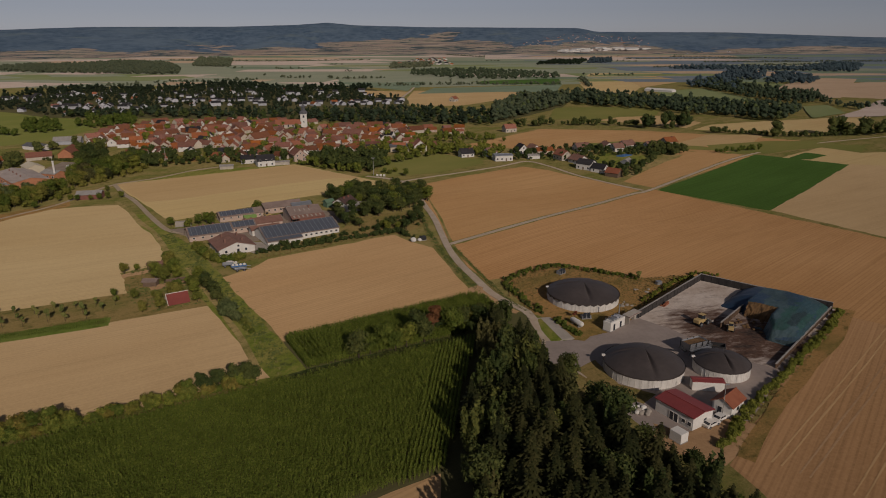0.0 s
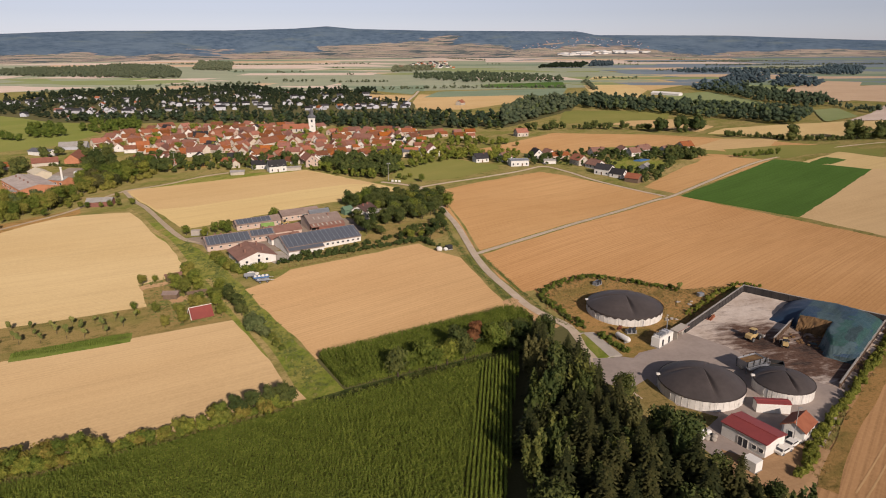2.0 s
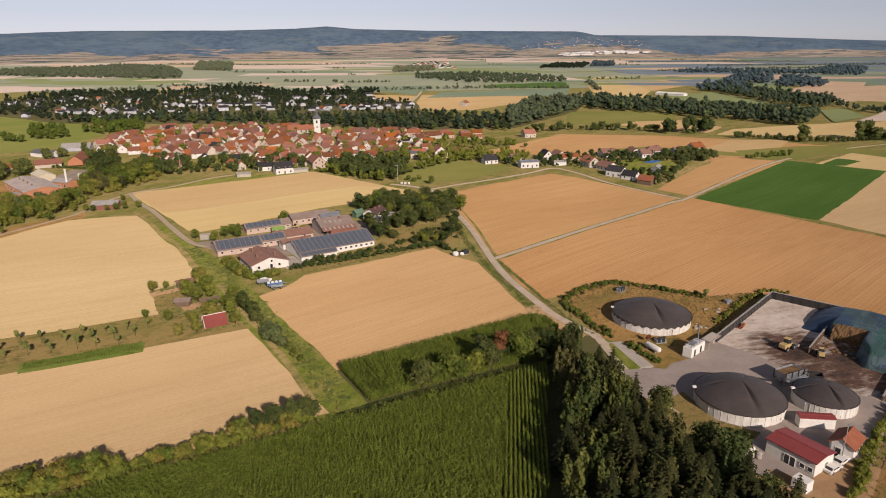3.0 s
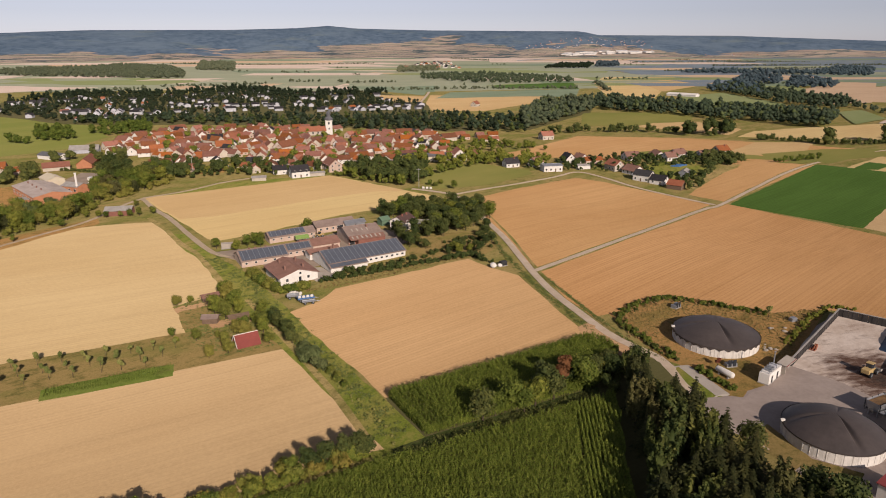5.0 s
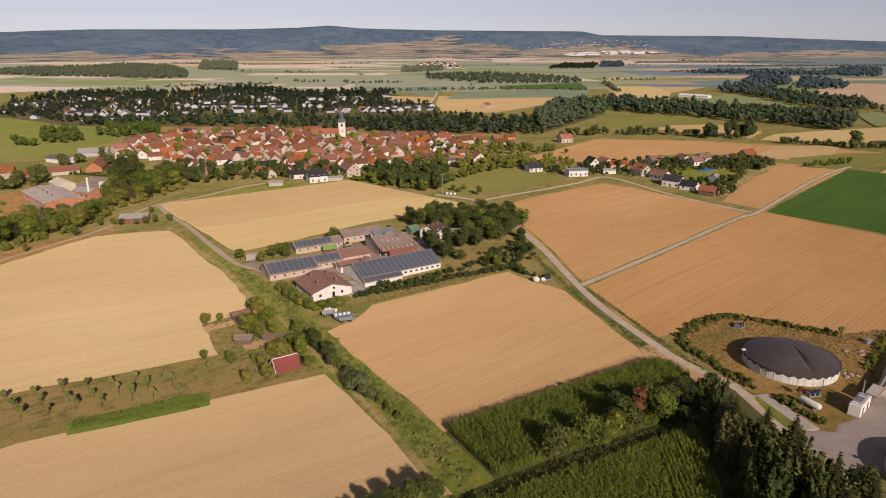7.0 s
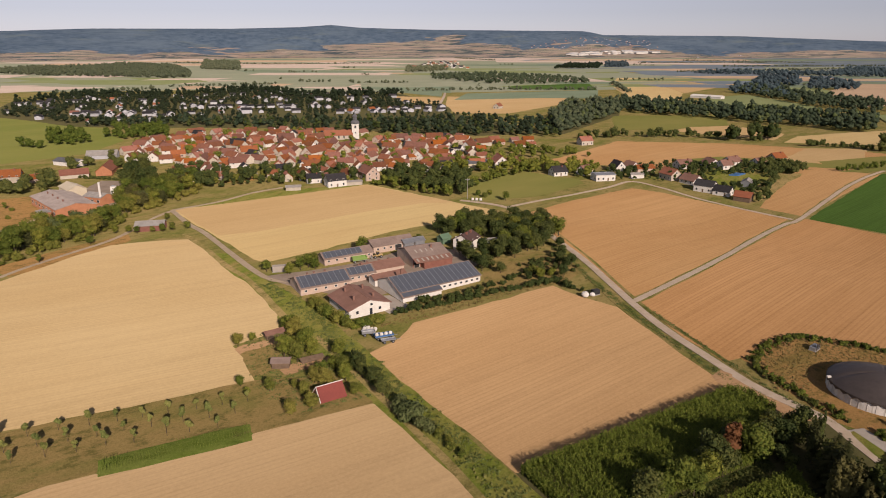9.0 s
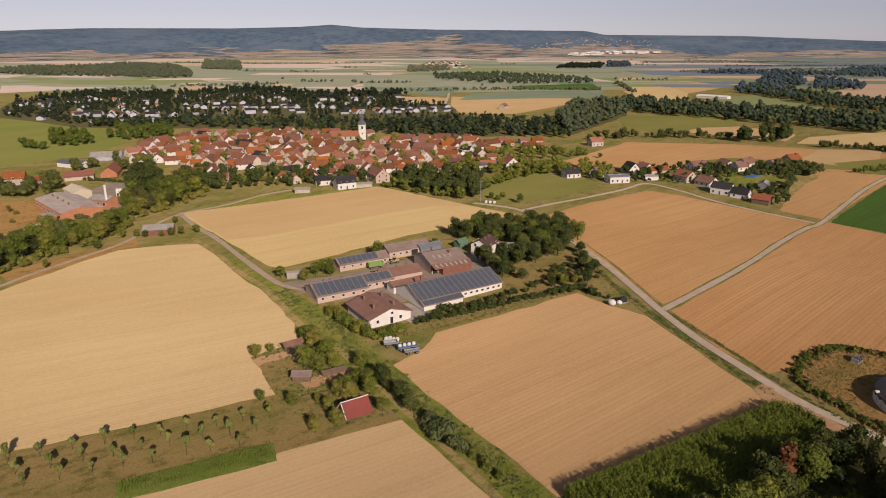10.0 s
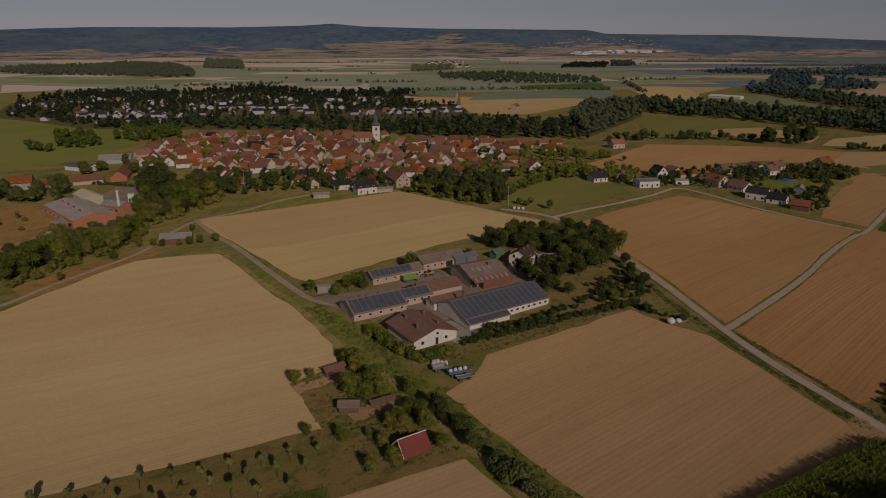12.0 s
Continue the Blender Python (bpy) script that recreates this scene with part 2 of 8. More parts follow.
M_TANK = streaked_mat("pale_tank_cladding", (0.76, 0.725, 0.655), (0.62, 0.585, 0.52), (0.26, 0.235, 0.20))
M_CONC = plain_mat("grey_concrete", (0.40, 0.37, 0.33), (0.28, 0.26, 0.23), 0.4, 0.9)
M_DARKWALL = plain_mat("dark_silo_wall", (0.04, 0.036, 0.034), (0.075, 0.066, 0.06), 0.3, 0.8)
M_STEEL = plain_mat("galvanised_steel", (0.45, 0.46, 0.47), (0.35, 0.36, 0.37), 0.8, 0.45, metal=0.6)
M_BLACK = plain_mat("black_steel", (0.03, 0.03, 0.03), (0.05, 0.05, 0.05), 0.8, 0.6)
M_PANEL = plain_mat("solar_cells", (0.10, 0.113, 0.135), (0.13, 0.143, 0.165), 0.6, 0.3, bumpy=0, spec=0.6)
M_WOOD = plain_mat("weathered_wood", (0.22, 0.15, 0.10), (0.14, 0.095, 0.06), 0.8, 0.9)
M_STUB_A2 = field_mat("stubble_straw", (0.476, 0.340, 0.177), (0.425, 0.293, 0.146), 30, 0.25, 0.35)
M_ORCHARD = grass_mat("orchard_turf", (0.155, 0.15, 0.038), (0.255, 0.185, 0.068), (0.285, 0.19, 0.08), 0.85, 30)
M_FARMYARD = plain_mat("farmyard_concrete", (0.36, 0.29, 0.22), (0.27, 0.21, 0.155), 0.2, 0.95)
M_SILAGE = plain_mat("brown_silage", (0.25, 0.145, 0.06), (0.085, 0.052, 0.028), 0.7, 0.95, bumpy=0.8)
M_YELLOW = plain_mat("yellow_paint", (0.56, 0.40, 0.17), (0.42, 0.30, 0.13), 0.9, 0.5)
M_GREENPAINT = plain_mat("green_paint", (0.15, 0.24, 0.15), (0.12, 0.19, 0.12), 0.9, 0.7)
M_LIME = plain_mat("lime_paint", (0.25, 0.38, 0.10), (0.20, 0.31, 0.08), 0.9, 0.5)
M_NAVY = plain_mat("navy_tarpaulin", (0.022, 0.045, 0.085), (0.035, 0.06, 0.10), 0.3, 0.45, bumpy=0.6)
M_DARKROOF = plain_mat("dark_brown_roof_tiles", (0.12, 0.072, 0.06), (0.085, 0.052, 0.045), 0.5, 0.85)
M_BLUE = plain_mat("blue_paint", (0.08, 0.20, 0.42), (0.06, 0.15, 0.33), 0.9, 0.5)


def tarp_mat():
    m, nt, b = start("tarpaulin_patches", 0.5)
    vec = place_vec(nt, 47, 0.06, 0.1)
    warp = noise_node(nt, place_vec(nt), 0.15, 2.0)
    add = nt.nodes.new("ShaderNodeVectorMath")
    add.operation = "ADD"
    sc = nt.nodes.new("ShaderNodeVectorMath")
    sc.operation = "SCALE"
    sc.inputs[3].default_value = 0.35
    nt.links.new(warp, sc.inputs[0])
    nt.links.new(vec, add.inputs[0])
    nt.links.new(sc.outputs[0], add.inputs[1])
    vor = nt.nodes.new("ShaderNodeTexVoronoi")
    vor.distance = "CHEBYCHEV"
    vor.inputs["Scale"].default_value = 1.0
    vor.inputs["Randomness"].default_value = 0.6
    nt.links.new(add.outputs[0], vor.inputs["Vector"])
    sep = nt.nodes.new("ShaderNodeSeparateColor")
    nt.links.new(vor.outputs["Color"], sep.inputs[0])
    cr = nt.nodes.new("ShaderNodeValToRGB")
    cr.color_ramp.interpolation = "CONSTANT"
    els = cr.color_ramp.elements
    els[0].color = (0.038, 0.088, 0.105, 1)
    els[1].position, els[1].color = 0.3, (0.028, 0.05, 0.055, 1)
    for p, c in ((0.5, (0.035, 0.07, 0.125, 1)), (0.68, (0.036, 0.10, 0.082, 1)), (0.84, (0.07, 0.115, 0.125, 1))):
        e = els.new(p)
        e.color = c
    nt.links.new(sep.outputs[0], cr.inputs[0])
    fold = noise_node(nt, place_vec(nt, 47, 0.3, 1.5), 1.2, 4.0, 0.7)
    col = mix(nt, ramp(nt, fold, 0.45, 0.75, 0.0, 0.45), cr.outputs[0], (0.10, 0.145, 0.15))
    slur = noise_node(nt, place_vec(nt, 40, 0.5, 1.0), 0.22, 5.0, 0.7)
    col = mix(nt, ramp(nt, slur, 0.48, 0.62, 0.0, 0.6), col, (0.03, 0.055, 0.052))
    crease = noise_node(nt, place_vec(nt, 30, 0.25, 1.0), 0.9, 6.0, 0.8)
    col = mix(nt, ramp(nt, crease, 0.6, 0.68, 0.0, 0.5), col, (0.16, 0.22, 0.21))
    nt.links.new(col, b.inputs["Base Color"])
    bump(nt, b, fold, 0.9, 0.45)
    return m


M_TARP = tarp_mat()


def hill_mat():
    """Woods above, a mosaic of small fields on the lower slopes, reaching higher to the east; distance haze is put into
    the colours.
    """
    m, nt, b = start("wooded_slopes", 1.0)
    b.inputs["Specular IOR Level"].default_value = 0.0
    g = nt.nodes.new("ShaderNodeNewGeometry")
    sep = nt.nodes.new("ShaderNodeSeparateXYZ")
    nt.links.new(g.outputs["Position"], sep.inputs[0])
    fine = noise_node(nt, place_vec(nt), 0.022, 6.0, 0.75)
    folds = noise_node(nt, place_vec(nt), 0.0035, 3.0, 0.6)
    # wood colours carry blue haze, and paler sunlit mottling, as paint
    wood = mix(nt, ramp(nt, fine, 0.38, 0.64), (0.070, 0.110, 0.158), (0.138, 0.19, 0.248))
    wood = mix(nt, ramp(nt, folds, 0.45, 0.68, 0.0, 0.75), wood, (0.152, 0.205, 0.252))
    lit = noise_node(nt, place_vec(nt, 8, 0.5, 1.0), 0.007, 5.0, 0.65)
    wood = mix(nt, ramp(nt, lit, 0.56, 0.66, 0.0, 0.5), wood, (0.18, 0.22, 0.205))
    vor = nt.nodes.new("ShaderNodeTexVoronoi")
    vor.inputs["Scale"].default_value = 1.0
    nt.links.new(place_vec(nt, 12, 0.009, 0.012), vor.inputs["Vector"])
    pick = nt.nodes.new("ShaderNodeSeparateColor")
    nt.links.new(vor.outputs["Color"], pick.inputs[0])
    cr = nt.nodes.new("ShaderNodeValToRGB")
    cr.color_ramp.interpolation = "CONSTANT"
    els = cr.color_ramp.elements
    # slope fields greyed and blued too, as haze would
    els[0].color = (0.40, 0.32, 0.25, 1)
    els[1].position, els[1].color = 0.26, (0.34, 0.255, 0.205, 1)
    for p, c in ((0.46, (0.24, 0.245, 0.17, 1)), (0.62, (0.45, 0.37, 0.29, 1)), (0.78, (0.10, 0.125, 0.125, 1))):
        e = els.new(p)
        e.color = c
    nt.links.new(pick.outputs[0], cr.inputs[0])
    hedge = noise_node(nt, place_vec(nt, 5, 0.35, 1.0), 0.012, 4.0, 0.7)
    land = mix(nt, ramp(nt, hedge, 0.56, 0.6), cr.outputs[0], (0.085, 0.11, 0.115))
    # height to which the fields climb
    climb = math_node(nt, "ADD", ramp(nt, sep.outputs[0], -2450.0, -1750.0, 0.5, 34.0), math_node(nt, "ADD", ramp(nt, sep.outputs[0], -1250.0, -500.0, 0.0, 34.0), ramp(nt, sep.outputs[0], 700.0, 1700.0, 0.0, -44.0)))
    wild = math_node(nt, "MULTIPLY", ramp(nt, noise_node(nt, place_vec(nt, 5, 0.5, 1.0), 0.004, 4.0, 0.6), 0.3, 0.7, -1.0, 0.9), climb)
    over = math_node(nt, "SUBTRACT", sep.outputs[2], math_node(nt, "ADD", climb, wild))
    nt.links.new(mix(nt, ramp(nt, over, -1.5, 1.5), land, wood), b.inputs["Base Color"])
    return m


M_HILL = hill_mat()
# far field colours: aerial haze mixed in, paler and bluer than the near ones
M_FAR_TAN = field_mat("far_hazy_stubble", (0.481, 0.391, 0.318), (0.432, 0.347, 0.282), 20, 0.3, 0.04)
M_FAR_ROSE = field_mat("far_hazy_tilled", (0.445, 0.325, 0.212), (0.39, 0.278, 0.175), 20, 0.3, 0.04)
M_FAR_OLIVE = field_mat("far_hazy_meadow", (0.200, 0.224, 0.147), (0.254, 0.263, 0.181), 20, 0.3, 0.04)
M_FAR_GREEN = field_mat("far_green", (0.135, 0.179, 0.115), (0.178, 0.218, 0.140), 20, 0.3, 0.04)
M_FAR_FRESH = field_mat("far_hazy_grass", (0.165, 0.198, 0.078), (0.205, 0.228, 0.102), 20, 0.3, 0.04)
# cloud shade over the far plain, plus haze, put into this green
M_FAR_DARK = field_mat("far_shaded_meadow", (0.121, 0.155, 0.181), (0.164, 0.193, 0.210), 20, 0.3, 0.04)
# leaves lifted towards haze for woods and hedgerows on the plain
M_FAR_LEAF = leaf_mat("far_hazy_leaves", (0.111, 0.133, 0.075), (0.185, 0.194, 0.104))
# soil colour darkened to stand in for shade under trees and plants
M_SOILDARK = field_mat("shade_toned_soil", (0.10, 0.09, 0.04), (0.08, 0.08, 0.03), 30, 0.3, 0.6)
M_WORKS = plain_mat("orange_brickwork", (0.55, 0.25, 0.125), (0.45, 0.195, 0.10), 0.4, 0.9)
M_CREAM = plain_mat("cream_sheet", (0.66, 0.58, 0.42), (0.60, 0.52, 0.37), 0.3, 0.6)
M_STAIN = plain_mat("trodden_silage", (0.15, 0.095, 0.06), (0.08, 0.05, 0.03), 0.3, 0.95, bumpy=0.5)
M_LEAF_WD = leaf_mat("leaves_wood", (0.048, 0.070, 0.018), (0.121, 0.136, 0.033))
M_LEAF_ASH = leaf_mat("leaves_ash", (0.046, 0.065, 0.014), (0.135, 0.146, 0.032), 0.3)
M_WEED = leaf_mat("weed_leaves", (0.158, 0.194, 0.044), (0.276, 0.269, 0.081))
M_FODDER = leaf_mat("fodder_leaves", (0.15, 0.205, 0.026), (0.25, 0.29, 0.05))
M_STRAW = leaf_mat("straw_leaves", (0.264, 0.187, 0.066), (0.418, 0.275, 0.105))
M_GREYWALL = plain_mat("grey_plaster", (0.56, 0.56, 0.57), (0.40, 0.40, 0.42), 0.4, 0.9, rand=0.2)


def silo_floor_mat():
    m, nt, b = start("stained_silo_floor", 0.9)
    spots = noise_node(nt, place_vec(nt, 47, 0.6, 1.0), 0.16, 6.0, 0.7)
    fine = noise_node(nt, place_vec(nt), 1.1, 4.0, 0.7)
    col = mix(nt, ramp(nt, spots, 0.4, 0.68), (0.66, 0.57, 0.48), (0.48, 0.38, 0.295))
    g = nt.nodes.new("ShaderNodeNewGeometry")
    near = None
    for cx, cy, r in ((80.0, 180.0, 20.0), (92.0, 176.0, 21.0), (95.0, 165.0, 20.0), (84.0, 168.0, 15.0)):
        d = nt.nodes.new("ShaderNodeVectorMath")
        d.operation = "DISTANCE"
        d.inputs[1].default_value = (cx, cy, 0.2)
        nt.links.new(g.outputs["Position"], d.inputs[0])
        v = ramp(nt, d.outputs["Value"], 0.0, r, 0.5, 0.0)
        near = v if near is None else math_node(nt, "MAXIMUM", near, v)
    trod = math_node(nt, "ADD", near, noise_node(nt, place_vec(nt, 15, 0.35, 1.0), 0.4, 6.0, 0.72))
    col = mix(nt, ramp(nt, trod, 0.54, 0.8), col, (0.105, 0.055, 0.034))
    col = mix(nt, ramp(nt, trod, 0.84, 0.98), col, (0.04, 0.025, 0.018))
    col = mix(nt, ramp(nt, fine, 0.45, 0.8, 0.0, 0.35), col, (0.30, 0.23, 0.18))
    nt.links.new(col, b.inputs["Base Color"])
    bump(nt, b, fine, 0.4, 0.06)
    return m


M_YARD = silo_floor_mat()
M_LEAF_BRN = leaf_mat("leaves_brownish", (0.060, 0.064, 0.018), (0.118, 0.116, 0.034), 0.3)
# far woods: blue of the distance haze put into the leaves
M_FAR_WOOD = leaf_mat("far_hazy_wood_leaves", (0.050, 0.081, 0.092), (0.092, 0.125, 0.130))
M_WILLOW = leaf_mat("leaves_willow", (0.081, 0.106, 0.033), (0.172, 0.196, 0.071), 0.15)
M_HALLROOF = plain_mat("weathered_pale_roof", (0.52, 0.44, 0.38), (0.37, 0.30, 0.255), 0.25, 0.9)
# belt leaves: a little blue haze mixed into the green
M_LEAF_BELT = leaf_mat("leaves_belt", (0.044, 0.068, 0.036), (0.090, 0.114, 0.056))
M_GOLDLEAF = leaf_mat("leaves_yellowing", (0.15, 0.14, 0.022), (0.27, 0.235, 0.045))
M_SLATE = plain_mat("grey_slate", (0.16, 0.16, 0.165), (0.11, 0.11, 0.115), 0.6, 0.6)
M_STUB_D = field_mat("stubble_tan", (0.451, 0.319, 0.153), (0.404, 0.276, 0.126), 36, 0.3, 0.3)
M_FODDERGRASS = grass_mat("fodder_undergrowth", (0.105, 0.155, 0.022), (0.16, 0.19, 0.04), (0.15, 0.14, 0.045), 0.5, 25)
# grass darkened in colour for the shade lying between the maize
M_DITCH = grass_mat("ditch_grass", (0.048, 0.066, 0.018), (0.09, 0.09, 0.03), (0.06, 0.05, 0.025), 0.3, 30)
M_VERGE = grass_mat("golden_verge", (0.18, 0.165, 0.045), (0.33, 0.25, 0.10), (0.36, 0.25, 0.12), 0.7, 57)


# ---- building helpers ----
def raw(name, verts, faces, material, parent=None, label="", smooth=False):
    me = bpy.data.meshes.new(name)
    me.from_pydata([tuple(v) for v in verts], [], [tuple(f) for f in faces])
    me.materials.append(material)
    if smooth:
        me.polygons.foreach_set("use_smooth", [True] * len(me.polygons))
    ob = new(name, me)
    ob.parent = parent
    if label:
        ob["label"] = label
    return ob


def part(name, bm, material, parent, label="", smooth=False):
    me = bpy.data.meshes.new(name)
    bmesh.ops.recalc_face_normals(bm, faces=bm.faces)
    bm.to_mesh(me)
    bm.free()
    me.materials.append(material)
    if smooth:
        me.polygons.foreach_set("use_smooth", [True] * len(me.polygons))
    ob = new(name, me)
    ob.parent = parent
    if label:
        ob["label"] = label
    return ob


def root(name, x, y, z=0.0, turn=0.0):
    ob = new(name)
    ob.empty_display_size = 0.5
    ob.matrix_basis = pose(x, y, z, 0, 0, turn)
    return ob


def box(bm, x0, y0, z0, x1, y1, z1, m=None, bev=0.0):
    r = bmesh.ops.create_cube(bm, size=1.0)
    vs = r["verts"]
    for v in vs:
        v.co = Vector((x0 + (v.co.x + 0.5) * (x1 - x0), y0 + (v.co.y + 0.5) * (y1 - y0), z0 + (v.co.z + 0.5) * (z1 - z0)))
        if m:
            v.co = m @ v.co
    if bev:
        es = list({e for v in vs for e in v.link_edges})
        bmesh.ops.bevel(bm, geom=es, offset=bev, segments=1, affect="EDGES")
    return vs


def rod(bm, a, b, r, seg=8, r2=None):
    a, b = Vector(a), Vector(b)
    q = (b - a).to_track_quat("Z", "Y").to_matrix().to_4x4()
    bmesh.ops.create_cone(bm, cap_ends=True, segments=seg, radius1=r, radius2=r if r2 is None else r2, depth=(b - a).length,
                          matrix=Matrix.Translation((a + b) / 2) @ q)


def bm_box(*a, **k):
    bm = bmesh.new()
    box(bm, *a, **k)
    return bm


# the lie of the land: low rises and hollows, each with its place on the plan and its height
RISES = ((3, 268, 3.2), (-12, 275, 1.7), (10, 235, 2.6), (32, 203, 1.8), (46, 232, 1.7), (46, 185, 1.4), (55, 155, 1.2), (80, 160, 1.2), (65, 132, 1.2), (90, 195, 1.2), (122, 195, 1.2),
         (113, 375, -3.8), (140, 400, -3.0), (-48, 421, -2.2), (-50, 290, -0.6), (-85, 262, -0.8), (-90, 305, -0.7), (-80, 225, -1.6), (-91, 201, -1.6), (-118, 221, -1.6), (-104, 186, -0.7), (-48, 177, 0.0), (-20, 165, 0.3),
         (-180, 350, -2.0), (-204, 388, -4.4), (-270, 410, -5.0), (-104, 462, -3.2), (-160, 430, -3.2), (120, 535, 1.2), (60, 470, -1.0))
RELIEF = (-460, 460, 0, 760)


def land(p):
    """Places on the flat plan, carried up the slopes: x, y and the height of the ground there."""
    p = np.asarray(p, float)
    rises = np.array(RISES, float)
    w = np.exp(-((p[:, None, 0] - rises[:, 0]) ** 2 + (p[:, None, 1] - rises[:, 1]) ** 2) / (2 * 42.0 ** 2))
    h = (w * rises[:, 2]).sum(1) / (w.sum(1) + 0.1)
    h *= np.clip((RELIEF[3] - p[:, 1]) / 120, 0, 1) * np.clip((p[:, 1] - RELIEF[2]) / 60, 0, 1) * np.clip((RELIEF[1] - np.abs(p[:, 0])) / 80, 0, 1)
    k = 1 - h / 84.0
    return np.stack([-40.6 + (p[:, 0] + 40.6) * k, 37.2 + (p[:, 1] - 37.2) * k, h], 1)


def settle():
    """Lays the whole plan on the land: surfaces bend with it, things are set on it upright."""
    for ob in list(scene.objects):
        if ob.parent or ob.type not in ("MESH", "EMPTY") or ob.name.startswith("hills"):
            continue
        if ob.type == "MESH" and ob.get("kind") in ("structure", "stuff"):
            me = ob.data
            co = np.empty(len(me.vertices) * 3, np.float32)
            me.vertices.foreach_get("co", co)
            co = co.reshape(-1, 3)
            lo, hi = co.min(0), co.max(0)
            if lo[1] > RELIEF[3] or hi[0] < RELIEF[0] or lo[0] > RELIEF[1]:
                continue
            if ob.get("kind") == "structure" and ob.name.split(".")[0] not in ("ground",) and len(me.polygons[0].vertices) > 4:
                bm = bmesh.new()
                bm.from_mesh(me)
                for axis in (0, 1):
                    a, b = max(lo[axis], RELIEF[2 * axis]), min(hi[axis], RELIEF[2 * axis + 1])
                    v = math.ceil(a / 8) * 8 + RELIEF[2 * axis] % 8
                    while v < b:
                        at, no = [0, 0, 0], [0, 0, 0]
                        at[axis], no[axis] = v, 1
                        bmesh.ops.bisect_plane(bm, geom=bm.verts[:] + bm.edges[:] + bm.faces[:], dist=0.001, plane_co=at, plane_no=no)
                        v += 8
                bm.to_mesh(me)
                bm.free()
                co = np.empty(len(me.vertices) * 3, np.float32)
                me.vertices.foreach_get("co", co)
                co = co.reshape(-1, 3)
            for i in range(0, len(co), 50000):
                q = land(co[i:i + 50000, :2])
                co[i:i + 50000, :2] = q[:, :2]
                co[i:i + 50000, 2] += q[:, 2]
            me.vertices.foreach_set("co", co.ravel())
            me.update()
        else:
            m = ob.matrix_basis.copy()
            if m.translation.y < RELIEF[3]:
                x, y, h = land([m.translation[:2]])[0]
                m.translation = (x, y, m.translation.z + h)
                ob.matrix_basis = m


LAID = []


def sheet(name, pts, z, material, label="", category="field", wob=0.6, step=6.0, thick=0.25, group="", kind="structure"):
    """A flat piece of ground with a slightly uneven edge, as a low slab."""
    rng = random.Random(len(name) * 31 + int(abs(pts[0][0]) * 7))
    LAID.append(name)
    if name.startswith("far"):
        z += 0.004 * len(LAID)
    else:
        z += 0.0011 * len(LAID)
    ring = []
    for (ax, ay), (bx, by) in zip(pts, pts[1:] + pts[:1]):
        d = math.hypot(bx - ax, by - ay)
        n = max(1, int(d / step))
        for k in range(n):
            u = k / n
            w = wob if k else 0.0
            ring.append((ax + (bx - ax) * u + rng.uniform(-w, w), ay + (by - ay) * u + rng.uniform(-w, w)))
    n = len(ring)
    area = sum(ring[i][0] * ring[(i + 1) % n][1] - ring[(i + 1) % n][0] * ring[i][1] for i in range(n))
    skirt = 2.4 if thick > 0.2 and kind == "structure" else 0.0
    low = []
    for i, (x, y) in enumerate(ring):
        dx, dy = ring[(i + 1) % n][0] - ring[i - 1][0], ring[(i + 1) % n][1] - ring[i - 1][1]
        q = skirt / max(1e-6, math.hypot(dx, dy)) * (1 if area > 0 else -1)
        low.append((x + dy * q, y - dx * q, z - thick))
    verts = [(x, y, z) for x, y in ring] + low
    faces = [tuple(range(n))] + [(i, i + n, (i + 1) % n + n, (i + 1) % n) for i in range(n)]
    ob = raw(name, verts, faces, material)
    if area < 0:
        ob.data.flip_normals()
    return tagged(ob, label, category, group, kind)


def strip(name, line, width, z, material, label="", category="road", wob=0.15, thick=0.3):
    """A road along a smoothed line."""
    p = [Vector((x, y, 0)) for x, y in line]
    fine = []
    for i in range(len(p) - 1):
        a, b, c, d = p[max(i - 1, 0)], p[i], p[i + 1], p[min(i + 2, len(p) - 1)]
        n = max(2, int((c - b).length / 5))
        for k in range(n):
            u = k / n
            fine.append(0.5 * ((2 * b) + (c - a) * u + (2 * a - 5 * b + 4 * c - d) * u * u + (3 * b - a - 3 * c + d) * u ** 3))
    fine.append(p[-1])
    verts, faces = [], []
    for i, q in enumerate(fine):
        t = (fine[min(i + 1, len(fine) - 1)] - fine[max(i - 1, 0)]).normalized()
        s = Vector((-t.y, t.x, 0))
        l = q + s * (width / 2 + wob * noise.noise((q.x * 0.06, q.y * 0.06, 1.0)))
        r = q - s * (width / 2 + wob * noise.noise((q.x * 0.06, q.y * 0.06, 9.0)))
        verts += [(l.x, l.y, z), (r.x, r.y, z), (l.x, l.y, z - thick), (r.x, r.y, z - thick)]
        if i:
            a, b = 4 * i - 4, 4 * i
            faces += [(a, a + 1, b + 1, b), (a + 2, a, b, b + 2), (a + 1, a + 3, b + 3, b + 1)]
    return tagged(raw(name, verts, faces, material), label, category, "", "structure")


def inside(x, y, poly):
    c = False
    for (ax, ay), (bx, by) in zip(poly, poly[1:] + poly[:1]):
        if (ay > y) != (by > y) and x < (bx - ax) * (y - ay) / (by - ay) + ax:
            c = not c
    return c


def scatter(poly, gap, seed, jitter=0.45):
    rng = random.Random(seed)
    xs, ys = [p[0] for p in poly], [p[1] for p in poly]
    out, y, row = [], min(ys), 0
    while y < max(ys):
        x = min(xs) + (gap / 2 if row % 2 else 0)
        while x < max(xs):
            px, py = x + rng.uniform(-1, 1) * gap * jitter, y + rng.uniform(-1, 1) * gap * jitter
            if inside(px, py, poly):
                out.append((px, py))
            x += gap
        y += gap * 0.87
        row += 1
    return out


